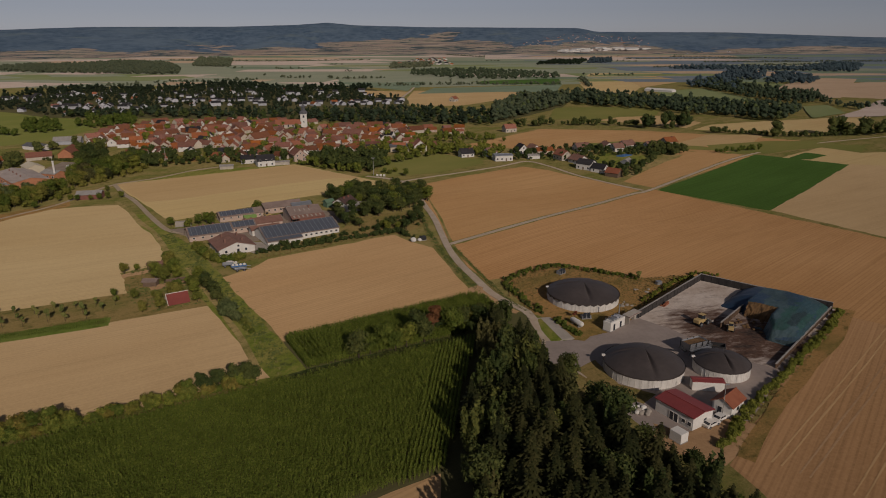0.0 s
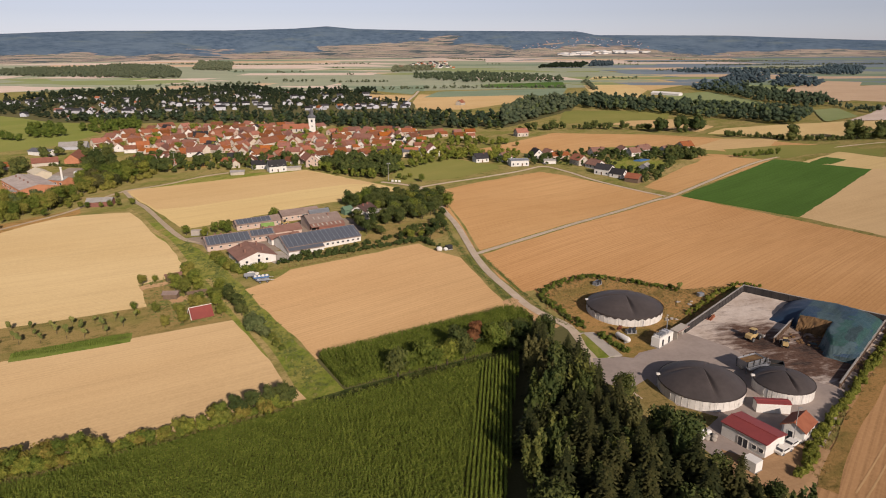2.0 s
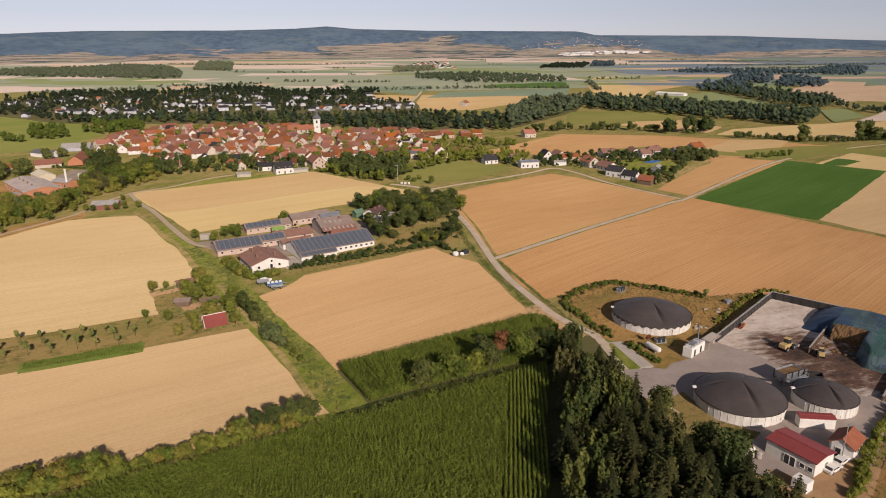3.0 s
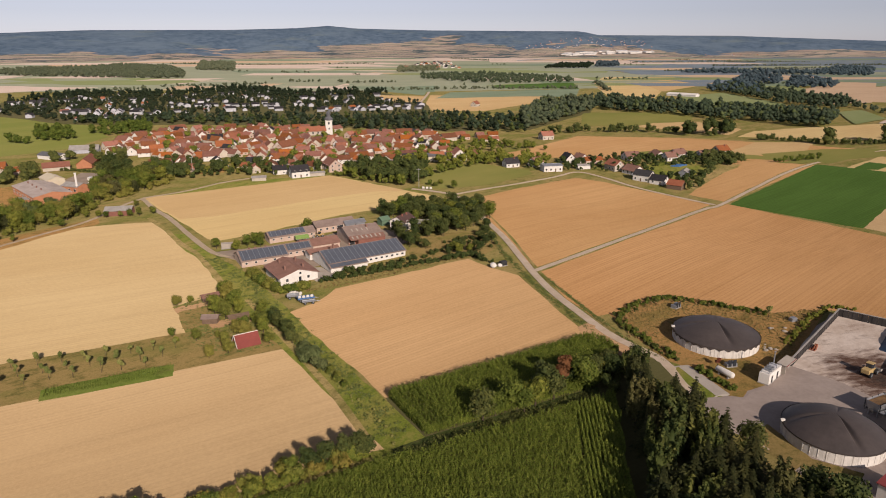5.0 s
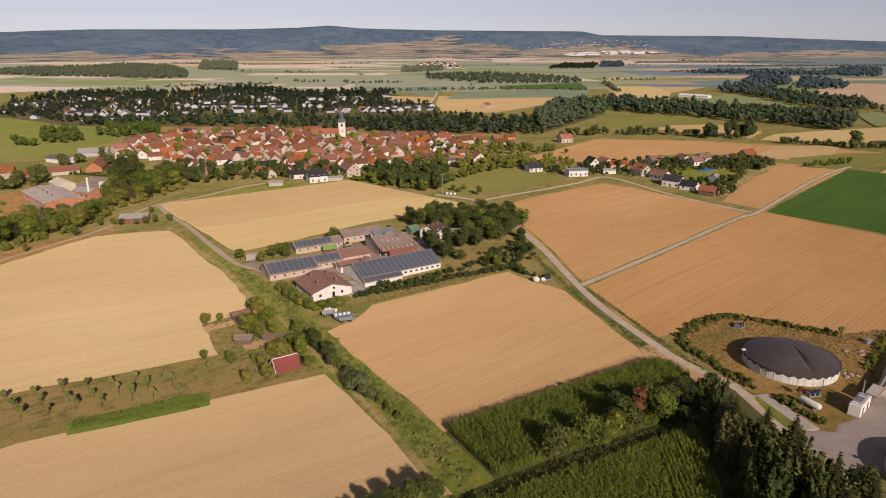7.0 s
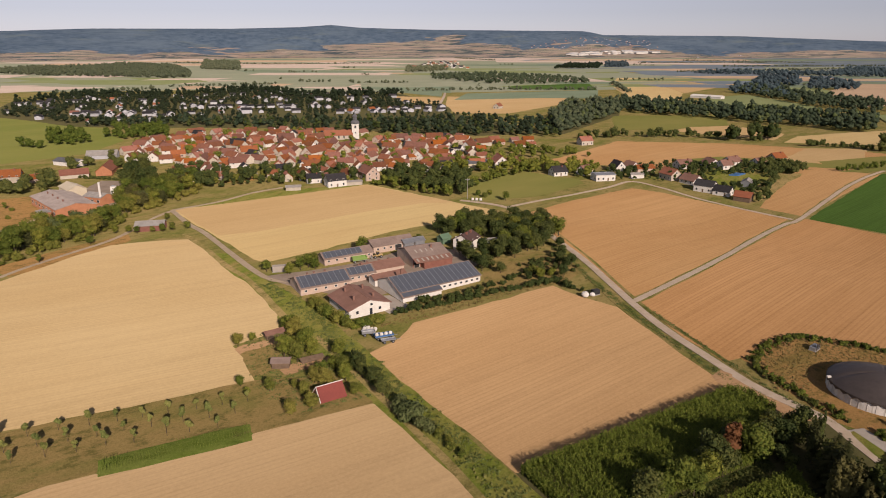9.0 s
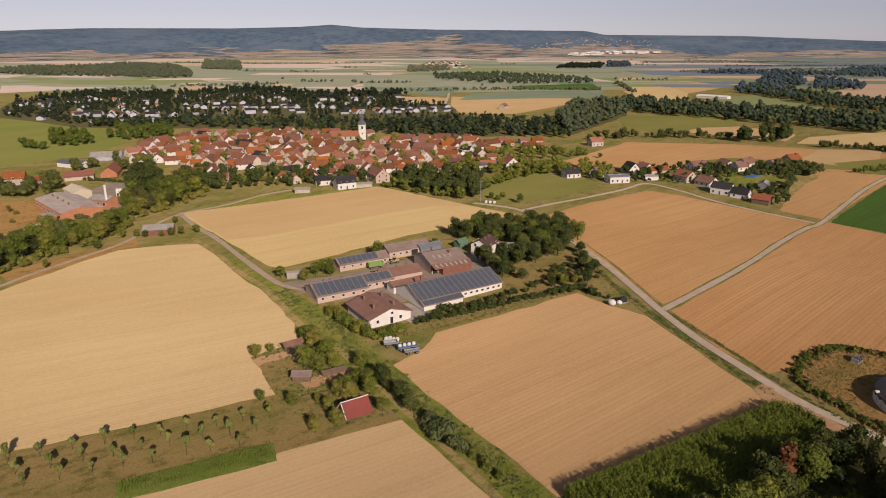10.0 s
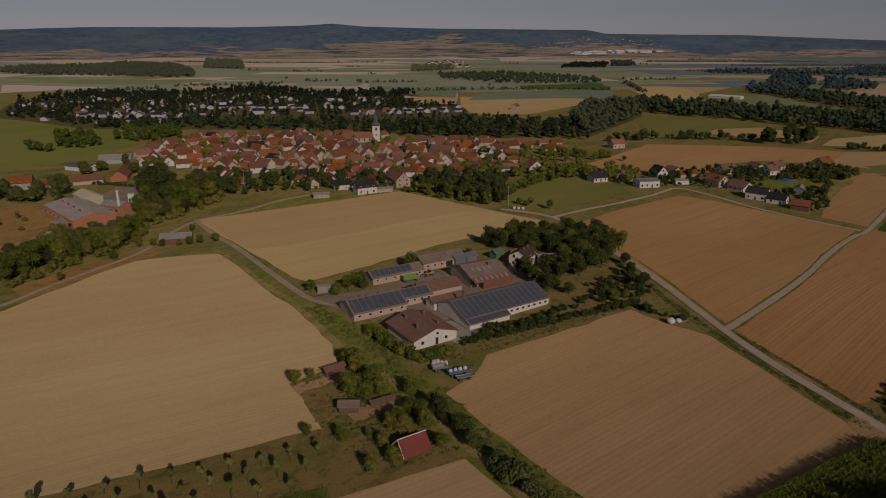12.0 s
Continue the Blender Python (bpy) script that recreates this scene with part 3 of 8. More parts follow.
def along(line, gap, seed, spread=0.0):
    rng = random.Random(seed)
    out = []
    for (ax, ay), (bx, by) in zip(line, line[1:]):
        d = math.hypot(bx - ax, by - ay)
        n = max(1, int(d / gap))
        for k in range(n):
            u = (k + rng.uniform(0.1, 0.9)) / n
            out.append((ax + (bx - ax) * u + rng.uniform(-spread, spread), ay + (by - ay) * u + rng.uniform(-spread, spread)))
    return out


# ---- plants ----
def quads(centres, normals, size, rng, bend=0.25):
    """Leaf clumps: bent four-cornered leaves at the centres, facing roughly along the normals."""
    n = len(centres)
    nr = normals + rng.normal(0, 0.45, (n, 3))
    nr /= np.linalg.norm(nr, axis=1)[:, None]
    up = rng.normal(0, 1, (n, 3))
    u = np.cross(nr, up)
    u /= np.linalg.norm(u, axis=1)[:, None]
    v = np.cross(nr, u)
    s = size * rng.uniform(0.6, 1.35, (n, 1))
    a, c = centres - u * s, centres + u * s
    b, d = centres - v * s * 0.6 - nr * s * bend, centres + v * s * 0.6 - nr * s * bend
    verts = np.stack([a, b, c, d], 1).reshape(-1, 3)
    i = np.arange(n) * 4
    tris = np.concatenate([np.stack([i, i + 1, i + 2], 1), np.stack([i, i + 2, i + 3], 1)])
    return verts, tris


OCT = np.array([(1, 0, 0), (0, 1, 0), (-1, 0, 0), (0, -1, 0), (0, 0, 1), (0, 0, -1), (.7, .7, 0), (-.7, .7, 0), (-.7, -.7, 0), (.7, -.7, 0)], float)
OCTF = np.array([(0, 6, 4), (6, 1, 4), (1, 7, 4), (7, 2, 4), (2, 8, 4), (8, 3, 4), (3, 9, 4), (9, 0, 4),
                 (6, 0, 5), (1, 6, 5), (7, 1, 5), (2, 7, 5), (8, 2, 5), (3, 8, 5), (9, 3, 5), (0, 9, 5)])


def crown(seed, height, radius, base, leaves, leaf, lobes=9, core=0.74):
    """A broadleaf crown: lobes round the middle, each a dark core under many leaf clumps."""
    rng = np.random.default_rng(seed)
    vs, fs, off = [], [], 0
    mid = (base + height) / 2
    cent, rad = [], []
    for k in range(lobes):
        a, w = rng.uniform(0, 2 * np.pi), rng.uniform(0.25, 0.62) if k else 0.0
        hz = rng.uniform(-0.55, 0.6)
        w *= math.sqrt(max(0.1, 1 - hz * hz))
        cent.append((radius * w * math.cos(a), radius * w * math.sin(a), mid + hz * (height - base) / 2 * 0.8))
        rad.append(radius * rng.uniform(0.36, 0.58))
    cent, rad = np.array(cent), np.array(rad)
    for c, r in zip(cent, rad):
        v = OCT * r * core * rng.uniform(0.85, 1.15, (10, 1)) * (1, 1, 0.9) + c
        vs.append(v)
        fs.append(OCTF + off)
        off += 10
    pick = rng.choice(lobes, leaves, p=rad ** 2 / (rad ** 2).sum())
    d = rng.normal(0, 1, (leaves, 3))
    d[:, 2] = np.abs(d[:, 2]) * np.where(rng.random(leaves) < 0.75, 1, -1)
    d /= np.linalg.norm(d, axis=1)[:, None]
    pts = cent[pick] + d * rad[pick][:, None] * rng.uniform(0.82, 1.12, (leaves, 1)) * (1, 1, 0.9)
    v, f = quads(pts, d, leaf, rng)
    return np.concatenate(vs + [v]), np.concatenate(fs + [f + off])


def needles(seed, height, radius, base, tiers=16, limbs=9):
    """A spruce: whorls of separate drooping limbs, each a feather of side shoots, round a thin dark core."""
    rng = np.random.default_rng(seed)
    vs, fs, off = [], [], 0
    ring = [(0.34 * radius * math.cos(q), 0.34 * radius * math.sin(q), base) for q in (0, 1.26, 2.51, 3.77, 5.03)]
    vs.append(np.array(ring + [(0, 0, height)]))
    fs.append(np.array([(0, 1, 5), (1, 2, 5), (2, 3, 5), (3, 4, 5), (4, 0, 5)]))
    off = 6
    for t in range(tiers):
        u = t / (tiers - 1)
        z = base + (height - base) * u ** 0.92
        r = radius * (1 - u) + 0.25
        n = max(4, int(limbs * (1 - 0.45 * u)))
        for k in range(n):
            a = 2 * np.pi * (k + rng.uniform(-0.35, 0.35)) / n + t * 0.7
            rr = r * rng.uniform(0.55, 1.35)
            d, side = np.array((math.cos(a), math.sin(a), 0.0)), np.array((-math.sin(a), math.cos(a), 0.0))
            drop = rr * rng.uniform(0.15, 0.42)
            segs = max(2, int(rr / 0.75))
            for q in range(segs):
                w0, w1 = (q + 0.1) / segs, (q + 1.35) / segs
                p0 = d * rr * w0 + (0, 0, z - drop * w0 ** 1.6)
                p1 = d * rr * w1 + (0, 0, z - drop * w1 ** 1.6 + 0.1)
                wd = (0.22 + 0.16 * rr * (1.15 - w0)) * rng.uniform(0.7, 1.3)
                mid = p0 * 0.45 + p1 * 0.55
                vs.append(np.array([p0, mid + side * wd - (0, 0, wd * 0.7), p1, mid - side * wd - (0, 0, wd * 0.7)]))
                fs.append(np.array([(0, 1, 2), (0, 2, 3)]) + off)
                off += 4
    return np.concatenate(vs), np.concatenate(fs)


def feather(seed, height, radius, base, stems, sprays, leaf):
    """An ash-like tree: upright plumes of narrow leaf sprays with dark gaps between them."""
    rng = np.random.default_rng(seed)
    pts, nrm = [], []
    for k in range(stems):
        a, w = rng.uniform(0, 2 * np.pi), radius * math.sqrt(rng.uniform(0, 1)) * 0.85
        top = height * (1 - 0.4 * (w / radius) ** 2) * rng.uniform(0.82, 1.05)
        c = np.array((math.cos(a) * w, math.sin(a) * w, 0.0))
        for q in range(sprays):
            u = rng.uniform(0.0, 1.0) ** 0.7
            b2, r2 = rng.uniform(0, 2 * np.pi), radius * 0.34 * (1.08 - u) ** 0.6 * rng.uniform(0.5, 1.1)
            o = np.array((math.cos(b2), math.sin(b2), 0.0))
            pts.append(c * (0.55 + 0.45 * u) + o * r2 + (0, 0, base + (top - base) * u))
            nrm.append(o + (0, 0, 0.55))
    v, f = quads(np.array(pts), np.array(nrm), leaf, rng)
    core = OCT * (radius * 0.55, radius * 0.55, (height - base) * 0.34) + (0, 0, base + (height - base) * 0.42)
    return np.concatenate([core, v]), np.concatenate([OCTF, f + 10])


def fast_mesh(name, v, f, material):
    me = bpy.data.meshes.new(name)
    v, f = np.asarray(v, np.float32), np.asarray(f, np.int32)
    me.vertices.add(len(v))
    me.vertices.foreach_set("co", v.ravel())
    me.loops.add(f.size)
    me.loops.foreach_set("vertex_index", f.ravel())
    me.polygons.add(len(f))
    me.polygons.foreach_set("loop_start", np.arange(0, f.size, 3, dtype=np.int32))
    me.update(calc_edges=True)
    me.materials.append(material)
    return me


def trunk_bm(height, r, limbs, seed, spread):
    rng = random.Random(seed)
    bm = bmesh.new()
    rod(bm, (0, 0, -0.3), (0, 0, height), r, 7, r * 0.45)
    for k in range(limbs):
        a = k * 2.4 + rng.uniform(-0.4, 0.4)
        z = height * rng.uniform(0.5, 0.95)
        rod(bm, (0, 0, z), (math.cos(a) * spread, math.sin(a) * spread, z + spread * rng.uniform(0.7, 1.3)), r * 0.4, 5, r * 0.12)
    return bm


TREES = {}


def tree_kind(key, name, arrays, material, trunk, label, category="tree"):
    TREES[key] = (name, fast_mesh("crown", *arrays, material), trunk, label, category)


def plant(key, x, y, turn=0.0, s=1.0, tall=1.0, group="", label=""):
    name, me, trunk, lab, cat = TREES[key]
    ob = new(name)
    ob.empty_display_size = 0.5
    ob.matrix_basis = pose(x, y, 0 if trunk else -0.35 * s, 0, 0, turn) @ Matrix.Diagonal((s, s, s * tall, 1))
    c = new("crown", me)
    c.parent = ob
    if trunk:
        t = new("trunk", trunk)
        t.parent = ob
    return tagged(ob, label or lab, cat, group)


def trunk_mesh(*a):
    me = bpy.data.meshes.new("trunk")
    bm = trunk_bm(*a)
    bm.to_mesh(me)
    bm.free()
    me.materials.append(M_BARK)
    return me


def many(name, arrays, spots, material, label, category, seed=1, lo=0.7, hi=1.3, kind="stuff"):
    """Many plants too far or too dense to count, as one mesh."""
    rng = np.random.default_rng(seed)
    vs, fs, off = [], [], 0
    for k, (x, y) in enumerate(spots):
        v, f = arrays[int(rng.integers(len(arrays)))]
        a, s = rng.uniform(0, 2 * np.pi), rng.uniform(lo, hi)
        c, sn = math.cos(a) * s, math.sin(a) * s
        w = np.empty_like(v)
        w[:, 0], w[:, 1], w[:, 2] = v[:, 0] * c - v[:, 1] * sn + x, v[:, 0] * sn + v[:, 1] * c + y, v[:, 2] * s * rng.uniform(0.85, 1.2)
        vs.append(w)
        fs.append(f + off)
        off += len(v)
    ob = new(name, fast_mesh(name, np.concatenate(vs), np.concatenate(fs), material))
    return tagged(ob, label, category, "", kind)


# ---- buildings ----
def prism(L, W, eave, ridge, inset=0.0):
    bm = bmesh.new()
    x, y = L / 2 - inset, W / 2 - inset
    v = [bm.verts.new(p) for p in ((-x, -y, 0), (x, -y, 0), (x, y, 0), (-x, y, 0), (-x, -y, eave), (x, -y, eave), (x, y, eave), (-x, y, eave), (-x, 0, ridge), (x, 0, ridge))]
    for f in ((0, 1, 5, 4), (2, 3, 7, 6), (1, 2, 6, 9, 5), (3, 0, 4, 8, 7), (4, 5, 9, 8), (6, 7, 8, 9), (3, 2, 1, 0)):
        bm.faces.new([v[i] for i in f])
    return bm


def slope_bm(L, W, eave, ridge, side, over=0.4, th=0.22):
    """One roof slope, as a slab; side is -1 or 1 across the ridge."""
    k = (ridge - eave) / (W / 2)
    y1 = W / 2 + over
    z1 = ridge - k * y1
    bm = bmesh.new()
    x = L / 2 + over
    v = []
    for dz in (0.06, 0.06 + th):
        v += [bm.verts.new(p) for p in ((-x, 0, ridge + dz), (x, 0, ridge + dz), (x, side * y1, z1 + dz), (-x, side * y1, z1 + dz))]
    for f in ((0, 1, 2, 3), (4, 7, 6, 5), (0, 4, 5, 1), (1, 5, 6, 2), (2, 6, 7, 3), (3, 7, 4, 0)):
        bm.faces.new([v[i] for i in f])
    return bm


PANES = {}


def opening(parent, name, x, y, z, w, h, out, material):
    """A window or door set in a wall: a pane with a proud frame; out is the way it faces, in degrees."""
    key = (round(w, 2), round(h, 2), name, material.name)
    if key not in PANES:
        bm = bm_box(-w / 2, -0.03, -h / 2, w / 2, 0.03, h / 2)
        me = bpy.data.meshes.new(name)
        bm.to_mesh(me)
        bm.free()
        me.materials.append(material)
        fm = bmesh.new()
        t = 0.1
        box(fm, -w / 2 - t, -0.06, -h / 2 - t, -w / 2, 0.06, h / 2 + t)
        box(fm, w / 2, -0.06, -h / 2 - t, w / 2 + t, 0.06, h / 2 + t)
        box(fm, -w / 2, -0.06, h / 2, w / 2, 0.06, h / 2 + t)
        box(fm, -w / 2, -0.08, -h / 2 - t, w / 2, 0.06, -h / 2)
        mf = bpy.data.meshes.new("frame")
        fm.to_mesh(mf)
        fm.free()
        mf.materials.append(M_WHITE)
        PANES[key] = (me, mf)
    me, mf = PANES[key]
    ob = new(name, me)
    ob.parent = parent
    ob.matrix_basis = pose(x, y, z, 0, 0, out)
    fr = new("frame", mf)
    fr.parent = ob
    return ob


def house(name, x, y, turn, L, W, eave, ridge, wall, roof, label, category="house", group="", chimney=1, windows=True, over=0.4, floors=None, z=0.0, door=True, cap=True):
    r = root(name, x, y, z, turn)
    part("wall", prism(L, W, eave, ridge), wall, r)
    for s in (-1, 1):
        part("roof_slope", slope_bm(L, W, eave, ridge, s, over), roof, r)
    bm = bmesh.new() if cap else None
    cap and rod(bm, (-L / 2 - over, 0, ridge + 0.26), (L / 2 + over, 0, ridge + 0.26), 0.16, 6)
    cap and part("ridge_cap", bm, roof, r)
    for k in range(chimney):
        cx = L * (0.22 - 0.4 * k)
        bm = bm_box(cx - 0.35, -1.1, ridge - 1.4, cx + 0.35, -0.4, ridge + 0.7, bev=0.03)
        box(bm, cx - 0.42, -1.17, ridge + 0.7, cx + 0.42, -0.33, ridge + 0.8)
        part("chimney", bm, M_BRICK, r)
    if windows:
        levels = floors or ([1.6] if eave < 4.2 else [1.6, 4.3])
        for zz in levels:
            n = max(2, int(L / 3.2))
            for k in range(n):
                xx = -L / 2 + L * (k + 0.5) / n
                for s, out in ((-1, 0), (1, 180)):
                    if door and s == -1 and k == n // 2 and zz < 2:
                        opening(r, "door", xx, s * (W / 2 + 0.02), 1.05, 1.0, 2.0, out, M_WOOD)
                    else:
                        opening(r, "window", xx, s * (W / 2 + 0.02), zz, 1.0, 1.25, out, M_GLASS)
            for k in (-0.25, 0.25):
                for s, out in ((-1, -90), (1, 90)):
                    opening(r, "window", s * (L / 2 + 0.02), k * W, zz, 1.0, 1.25, out, M_GLASS)
        if ridge - eave > 2.5:
            for s, out in ((-1, -90), (1, 90)):
                opening(r, "window", s * (L / 2 + 0.02), 0, eave + (ridge - eave) * 0.35, 0.9, 1.1, out, M_GLASS)
    return tagged(r, label, category, group)


# ---- ground, fields and roads ----
def ground_sheet():
    """One sheet to the horizon, finely divided where the land is uneven."""
    xs = [-5500 + 400 * k for k in range(13)] + [RELIEF[0] + 8 * k for k in range(int((RELIEF[1] - RELIEF[0]) / 8) + 1)] + [700 + 400 * k for k in range(13)]
    ys = [-800, -400, -100] + [RELIEF[2] + 8 * k for k in range(int((RELIEF[3] - RELIEF[2]) / 8) + 1)] + [1000 + 350 * k for k in range(13)]
    verts = [(x, y, 0.0) for y in ys for x in xs]
    n = len(xs)
    faces = [(j * n + i, j * n + i + 1, j * n + n + i + 1, j * n + n + i) for j in range(len(ys) - 1) for i in range(n - 1)]
    return tagged(raw("ground", verts, faces, M_GRASS), "wide gently rolling meadow ground between the fields", "ground", "", "structure")


ground_sheet()

sheet("field_gold", [(-225, 280), (-215, 308), (-205, 329), (-195, 333), (-175.4, 338), (-160.3, 319), (-145, 297.4), (-130.5, 279), (-115.5, 255), (-113, 243), (-124, 232), (-112, 212), (-132, 202), (-180, 182), (-250, 230)], 0.09, M_STUB_A, "pale harvested stubble field beside the green track")
sheet("field_sand", [(-140, 169), (-110, 184), (-79, 200), (-46, 152), (-60, 146), (-80, 135), (-110, 119), (-190, 128)], 0.09, M_STUB_A2, "pale harvested stubble field behind a hedge")
sheet("field_rose", [(-82.5, 227), (-75, 236), (-71, 248), (-62, 254), (-23, 281), (-15, 270), (-5.5, 261.5), (0.8, 242), (5, 226), (9.5, 209.5), (-47, 174)], 0.09, M_STUB_C, "rosy harvested stubble field between maize and farm")
sheet("field_strip", [(-202.5, 391.5), (-181, 404), (-160, 418), (-108, 455), (-33, 390), (-86, 353), (-117, 322), (-133, 308), (-138, 311.5), (-170, 352)], 0.09, M_STUB_B, "golden harvested stubble field below the village")
sheet("field_strip_upper", [(-164, 345), (-170, 352.5), (-201.8, 391.3), (-181, 403.4), (-160, 417.4), (-108, 454.3), (-56, 410), (-74, 406.5), (-97, 392), (-122, 371), (-149, 350)], 0.10, M_STUB_D, "browner upper part of the golden stubble field")
sheet("field_brown", [(-20, 384), (14.6, 417), (52, 445.5), (66, 433), (109, 373.5), (98, 362.5), (39.5, 306), (4, 271.5), (-1.8, 290), (-3.2, 307), (-9.5, 338)], 0.09, M_SOIL_E, "brown harvested field between two lanes")
sheet("field_wide", [(5, 266), (43, 302.6), (101.5, 358.8), (119.5, 374), (192, 275), (420, 60), (300, 40), (120, 190), (129, 198), (94, 229), (75, 226), (44, 243), (22, 227), (15, 224), (10, 238)], 0.09, M_SOIL_F, "wide tilled brown field behind the biogas plant")
sheet("field_near", [(126, 192), (95, 158), (60, 115), (64, 100), (60, 40), (300, 40)], 0.10, M_SOIL_G, "sandy tilled field with wheel tracks beside the silo")
sheet("field_green", [(123, 374), (233, 491), (276, 452), (163, 329)], 0.25, M_GREEN, "dense dark green beet field", wob=0.3)
sheet("field_tan", [(165, 327), (278, 450), (300, 470), (380, 400), (196, 277)], 0.09, M_STUB_A2, "tan harvested field beside the beets")
sheet("field_wedge", [(108, 398), (183, 509), (229, 491), (121, 380)], 0.09, M_SOIL_E, "small brown harvested field beside the lane")
sheet("field_rise", [(4, 533), (28, 555), (92, 640), (180, 628), (268, 588), (305, 560), (270, 535), (200, 497), (187, 518), (97, 515)], 0.09, M_SOIL_E, "tan harvested field behind the hamlet")
sheet("field_tongue", [(237, 634), (350, 612), (431, 683), (473, 747), (332, 699), (269, 673)], 0.09, M_STUB_B, "pale harvested field before the stream wood")
sheet("field_pale", [(232, 468), (300, 526), (316, 500), (420, 520), (420, 420), (285, 452)], 0.09, M_STUB_B, "pale harvested field beyond the beets")
sheet("beet_patch", [(250, 476), (275, 500), (282, 490), (262, 474)], 0.3, M_GREEN, "small dark green beet patch", "field")
sheet("meadow_slope", [(205, 500), (262, 530), (300, 556), (340, 535), (318, 505), (300, 527), (236, 503)], 0.06, M_MEADOW, "olive meadow beside the lane", "meadow")
sheet("field_corner", [(-1, 112), (-16, 102), (-60, 82), (-40, 30), (2, 50)], 0.09, M_STUB_C, "tan field corner beside the maize")
sheet("meadow_lane", [(-47, 440), (-34, 482), (-9, 500), (24, 472), (25, 460), (-8.6, 424.5), (-43, 414)], 0.06, M_MEADOW, "green meadow below the village trees", "meadow")
sheet("meadow_bend", [(-199, 390.5), (-184, 408), (-172, 430), (-150, 441), (-122, 451), (-112, 453), (-160, 419), (-181, 405)], 0.06, M_LAWN, "green grass strip along the curved lane", "meadow")
sheet("meadow_west", [(-640, 860), (-401, 722), (-344, 640), (-340, 570), (-400, 500), (-700, 640)], 0.06, M_PASTURE, "broad green meadow beyond the barns", "meadow")
sheet("orchard_grass", [(-176, 180), (-132, 201), (-111, 211), (-88, 214), (-79, 201), (-110, 185), (-140, 170), (-188, 150)], 0.06, M_ORCHARD, "mown orchard grass with young trees", "meadow")
sheet("track_grass", [(-150, 318), (-128, 286), (-106, 262), (-84, 228), (-48, 172), (-36, 154), (-46, 147), (-58, 168), (-80, 202), (-112, 248), (-160, 318)], 0.06, M_LAWN, "green grass track between the fields", "meadow")
sheet("tank_grass", [(21, 225), (44, 241), (72, 225), (92, 230), (70, 203), (61, 190), (50.5, 179.4), (43.2, 175.8), (40.6, 172.8), (38.0, 174.9), (33.2, 189.6), (29, 193.5)], 0.06, M_DRY, "dry straw-coloured grass round the tank", "meadow")
sheet("farm_rough", [(-44, 312), (-16, 324), (-8, 300), (-22, 284), (-46, 280), (-46, 292)], 0.06, M_ORCHARD, "rough dry grass behind the farm", "meadow")
sheet("farm_yard", [(-128, 290), (-112, 296), (-95, 306), (-72, 326), (-52, 322), (-48, 308), (-60, 296), (-78, 280), (-90, 270), (-112, 280)], 0.10, M_FARMYARD, "pale worn farmyard concrete", "yard")
sheet("farm_apron", [(-88, 270), (-82, 270), (-75, 262), (-79, 258)], 0.14, M_SLAB, "pale concrete apron between barns", "yard", wob=0.1)
sheet("wood_edge", [(-236, 300), (-218, 330), (-205, 345), (-200, 336), (-210, 314), (-224, 290)], 0.05, M_DRY, "dry grass verge beside the wood", "meadow")
sheet("factory_lot", [(-262, 418), (-246, 398), (-236, 404), (-236, 425), (-258, 463), (-276, 466), (-273, 439)], 0.06, M_FARMYARD, "worn grey works yard", "yard")
sheet("factory_rough", [(-330, 400), (-280, 430), (-262, 360), (-262, 330), (-320, 340)], 0.05, M_DRY, "rough brown grass beside the works", "meadow")
sheet("hamlet_lawn", [(104, 450), (138, 456), (152, 490), (110, 486)], 0.15, M_LAWN, "mown garden lawn of the hamlet", "meadow")
sheet("hamlet_bank", [(112, 414), (118, 417), (150, 459), (178, 492), (168, 494), (140, 466), (110, 424)], 0.16, M_VERGE, "dry golden grass bank below the hamlet", "verge")
sheet("field_corner", [(186, 541), (207, 533), (248, 538), (262, 562), (284, 598), (238, 600)], 0.135, M_STUB_D, "tan stubble field behind the hamlet")
sheet("meadow_strip", [(213, 538), (275, 561), (325, 562), (246, 500), (210, 517)], 0.138, M_MEADOW, "green strip beside the far lane", "meadow")
sheet("beet_verge", [(96, 515), (187, 519), (230, 506), (200, 540), (150, 560), (110, 545)], 0.12, M_MEADOW, "green strip behind the hamlet gardens", "meadow")

strip("road_main", [(38, 152), (33.5, 160), (30.6, 166), (29.6, 175), (28.4, 184), (26.6, 194.5), (21.4, 202), (16.2, 211), (9.5, 231), (5.2, 245), (1, 266), (-5, 307), (-11.5, 338), (-19, 372), (-27.5, 397), (-40, 408), (-52, 414)], 2.9, 0.16, M_ROAD, "narrow pale gravelled farm lane")
strip("road_verge", [(28, 192), (21, 206), (13.5, 230), (4, 264), (-2, 307), (-8, 341), (-15, 374)], 1.2, 0.11, M_GRASS, "narrow grass verge along the lane", "verge", 0.4)
strip("road_verge", [(11, 213), (6.5, 227), (2, 243), (-3, 262), (-9, 300), (-16, 341), (-23, 371)], 3.0, 0.10, M_GRASS, "narrow grass verge along the lane", "verge", 0.6)
strip("road_side", [(2, 267), (41, 304), (100, 361), (118, 376), (189, 456), (236, 500), (300, 545), (420, 600)], 2.3, 0.15, M_ROAD, "narrow pale side lane between fields")
strip("road_verge", [(4, 269), (41, 304), (100, 361), (118, 376), (189, 456), (236, 500), (300, 545), (420, 600)], 3.7, 0.115, M_GRASS, "narrow grass verge along the side lane", "verge", 0.7)
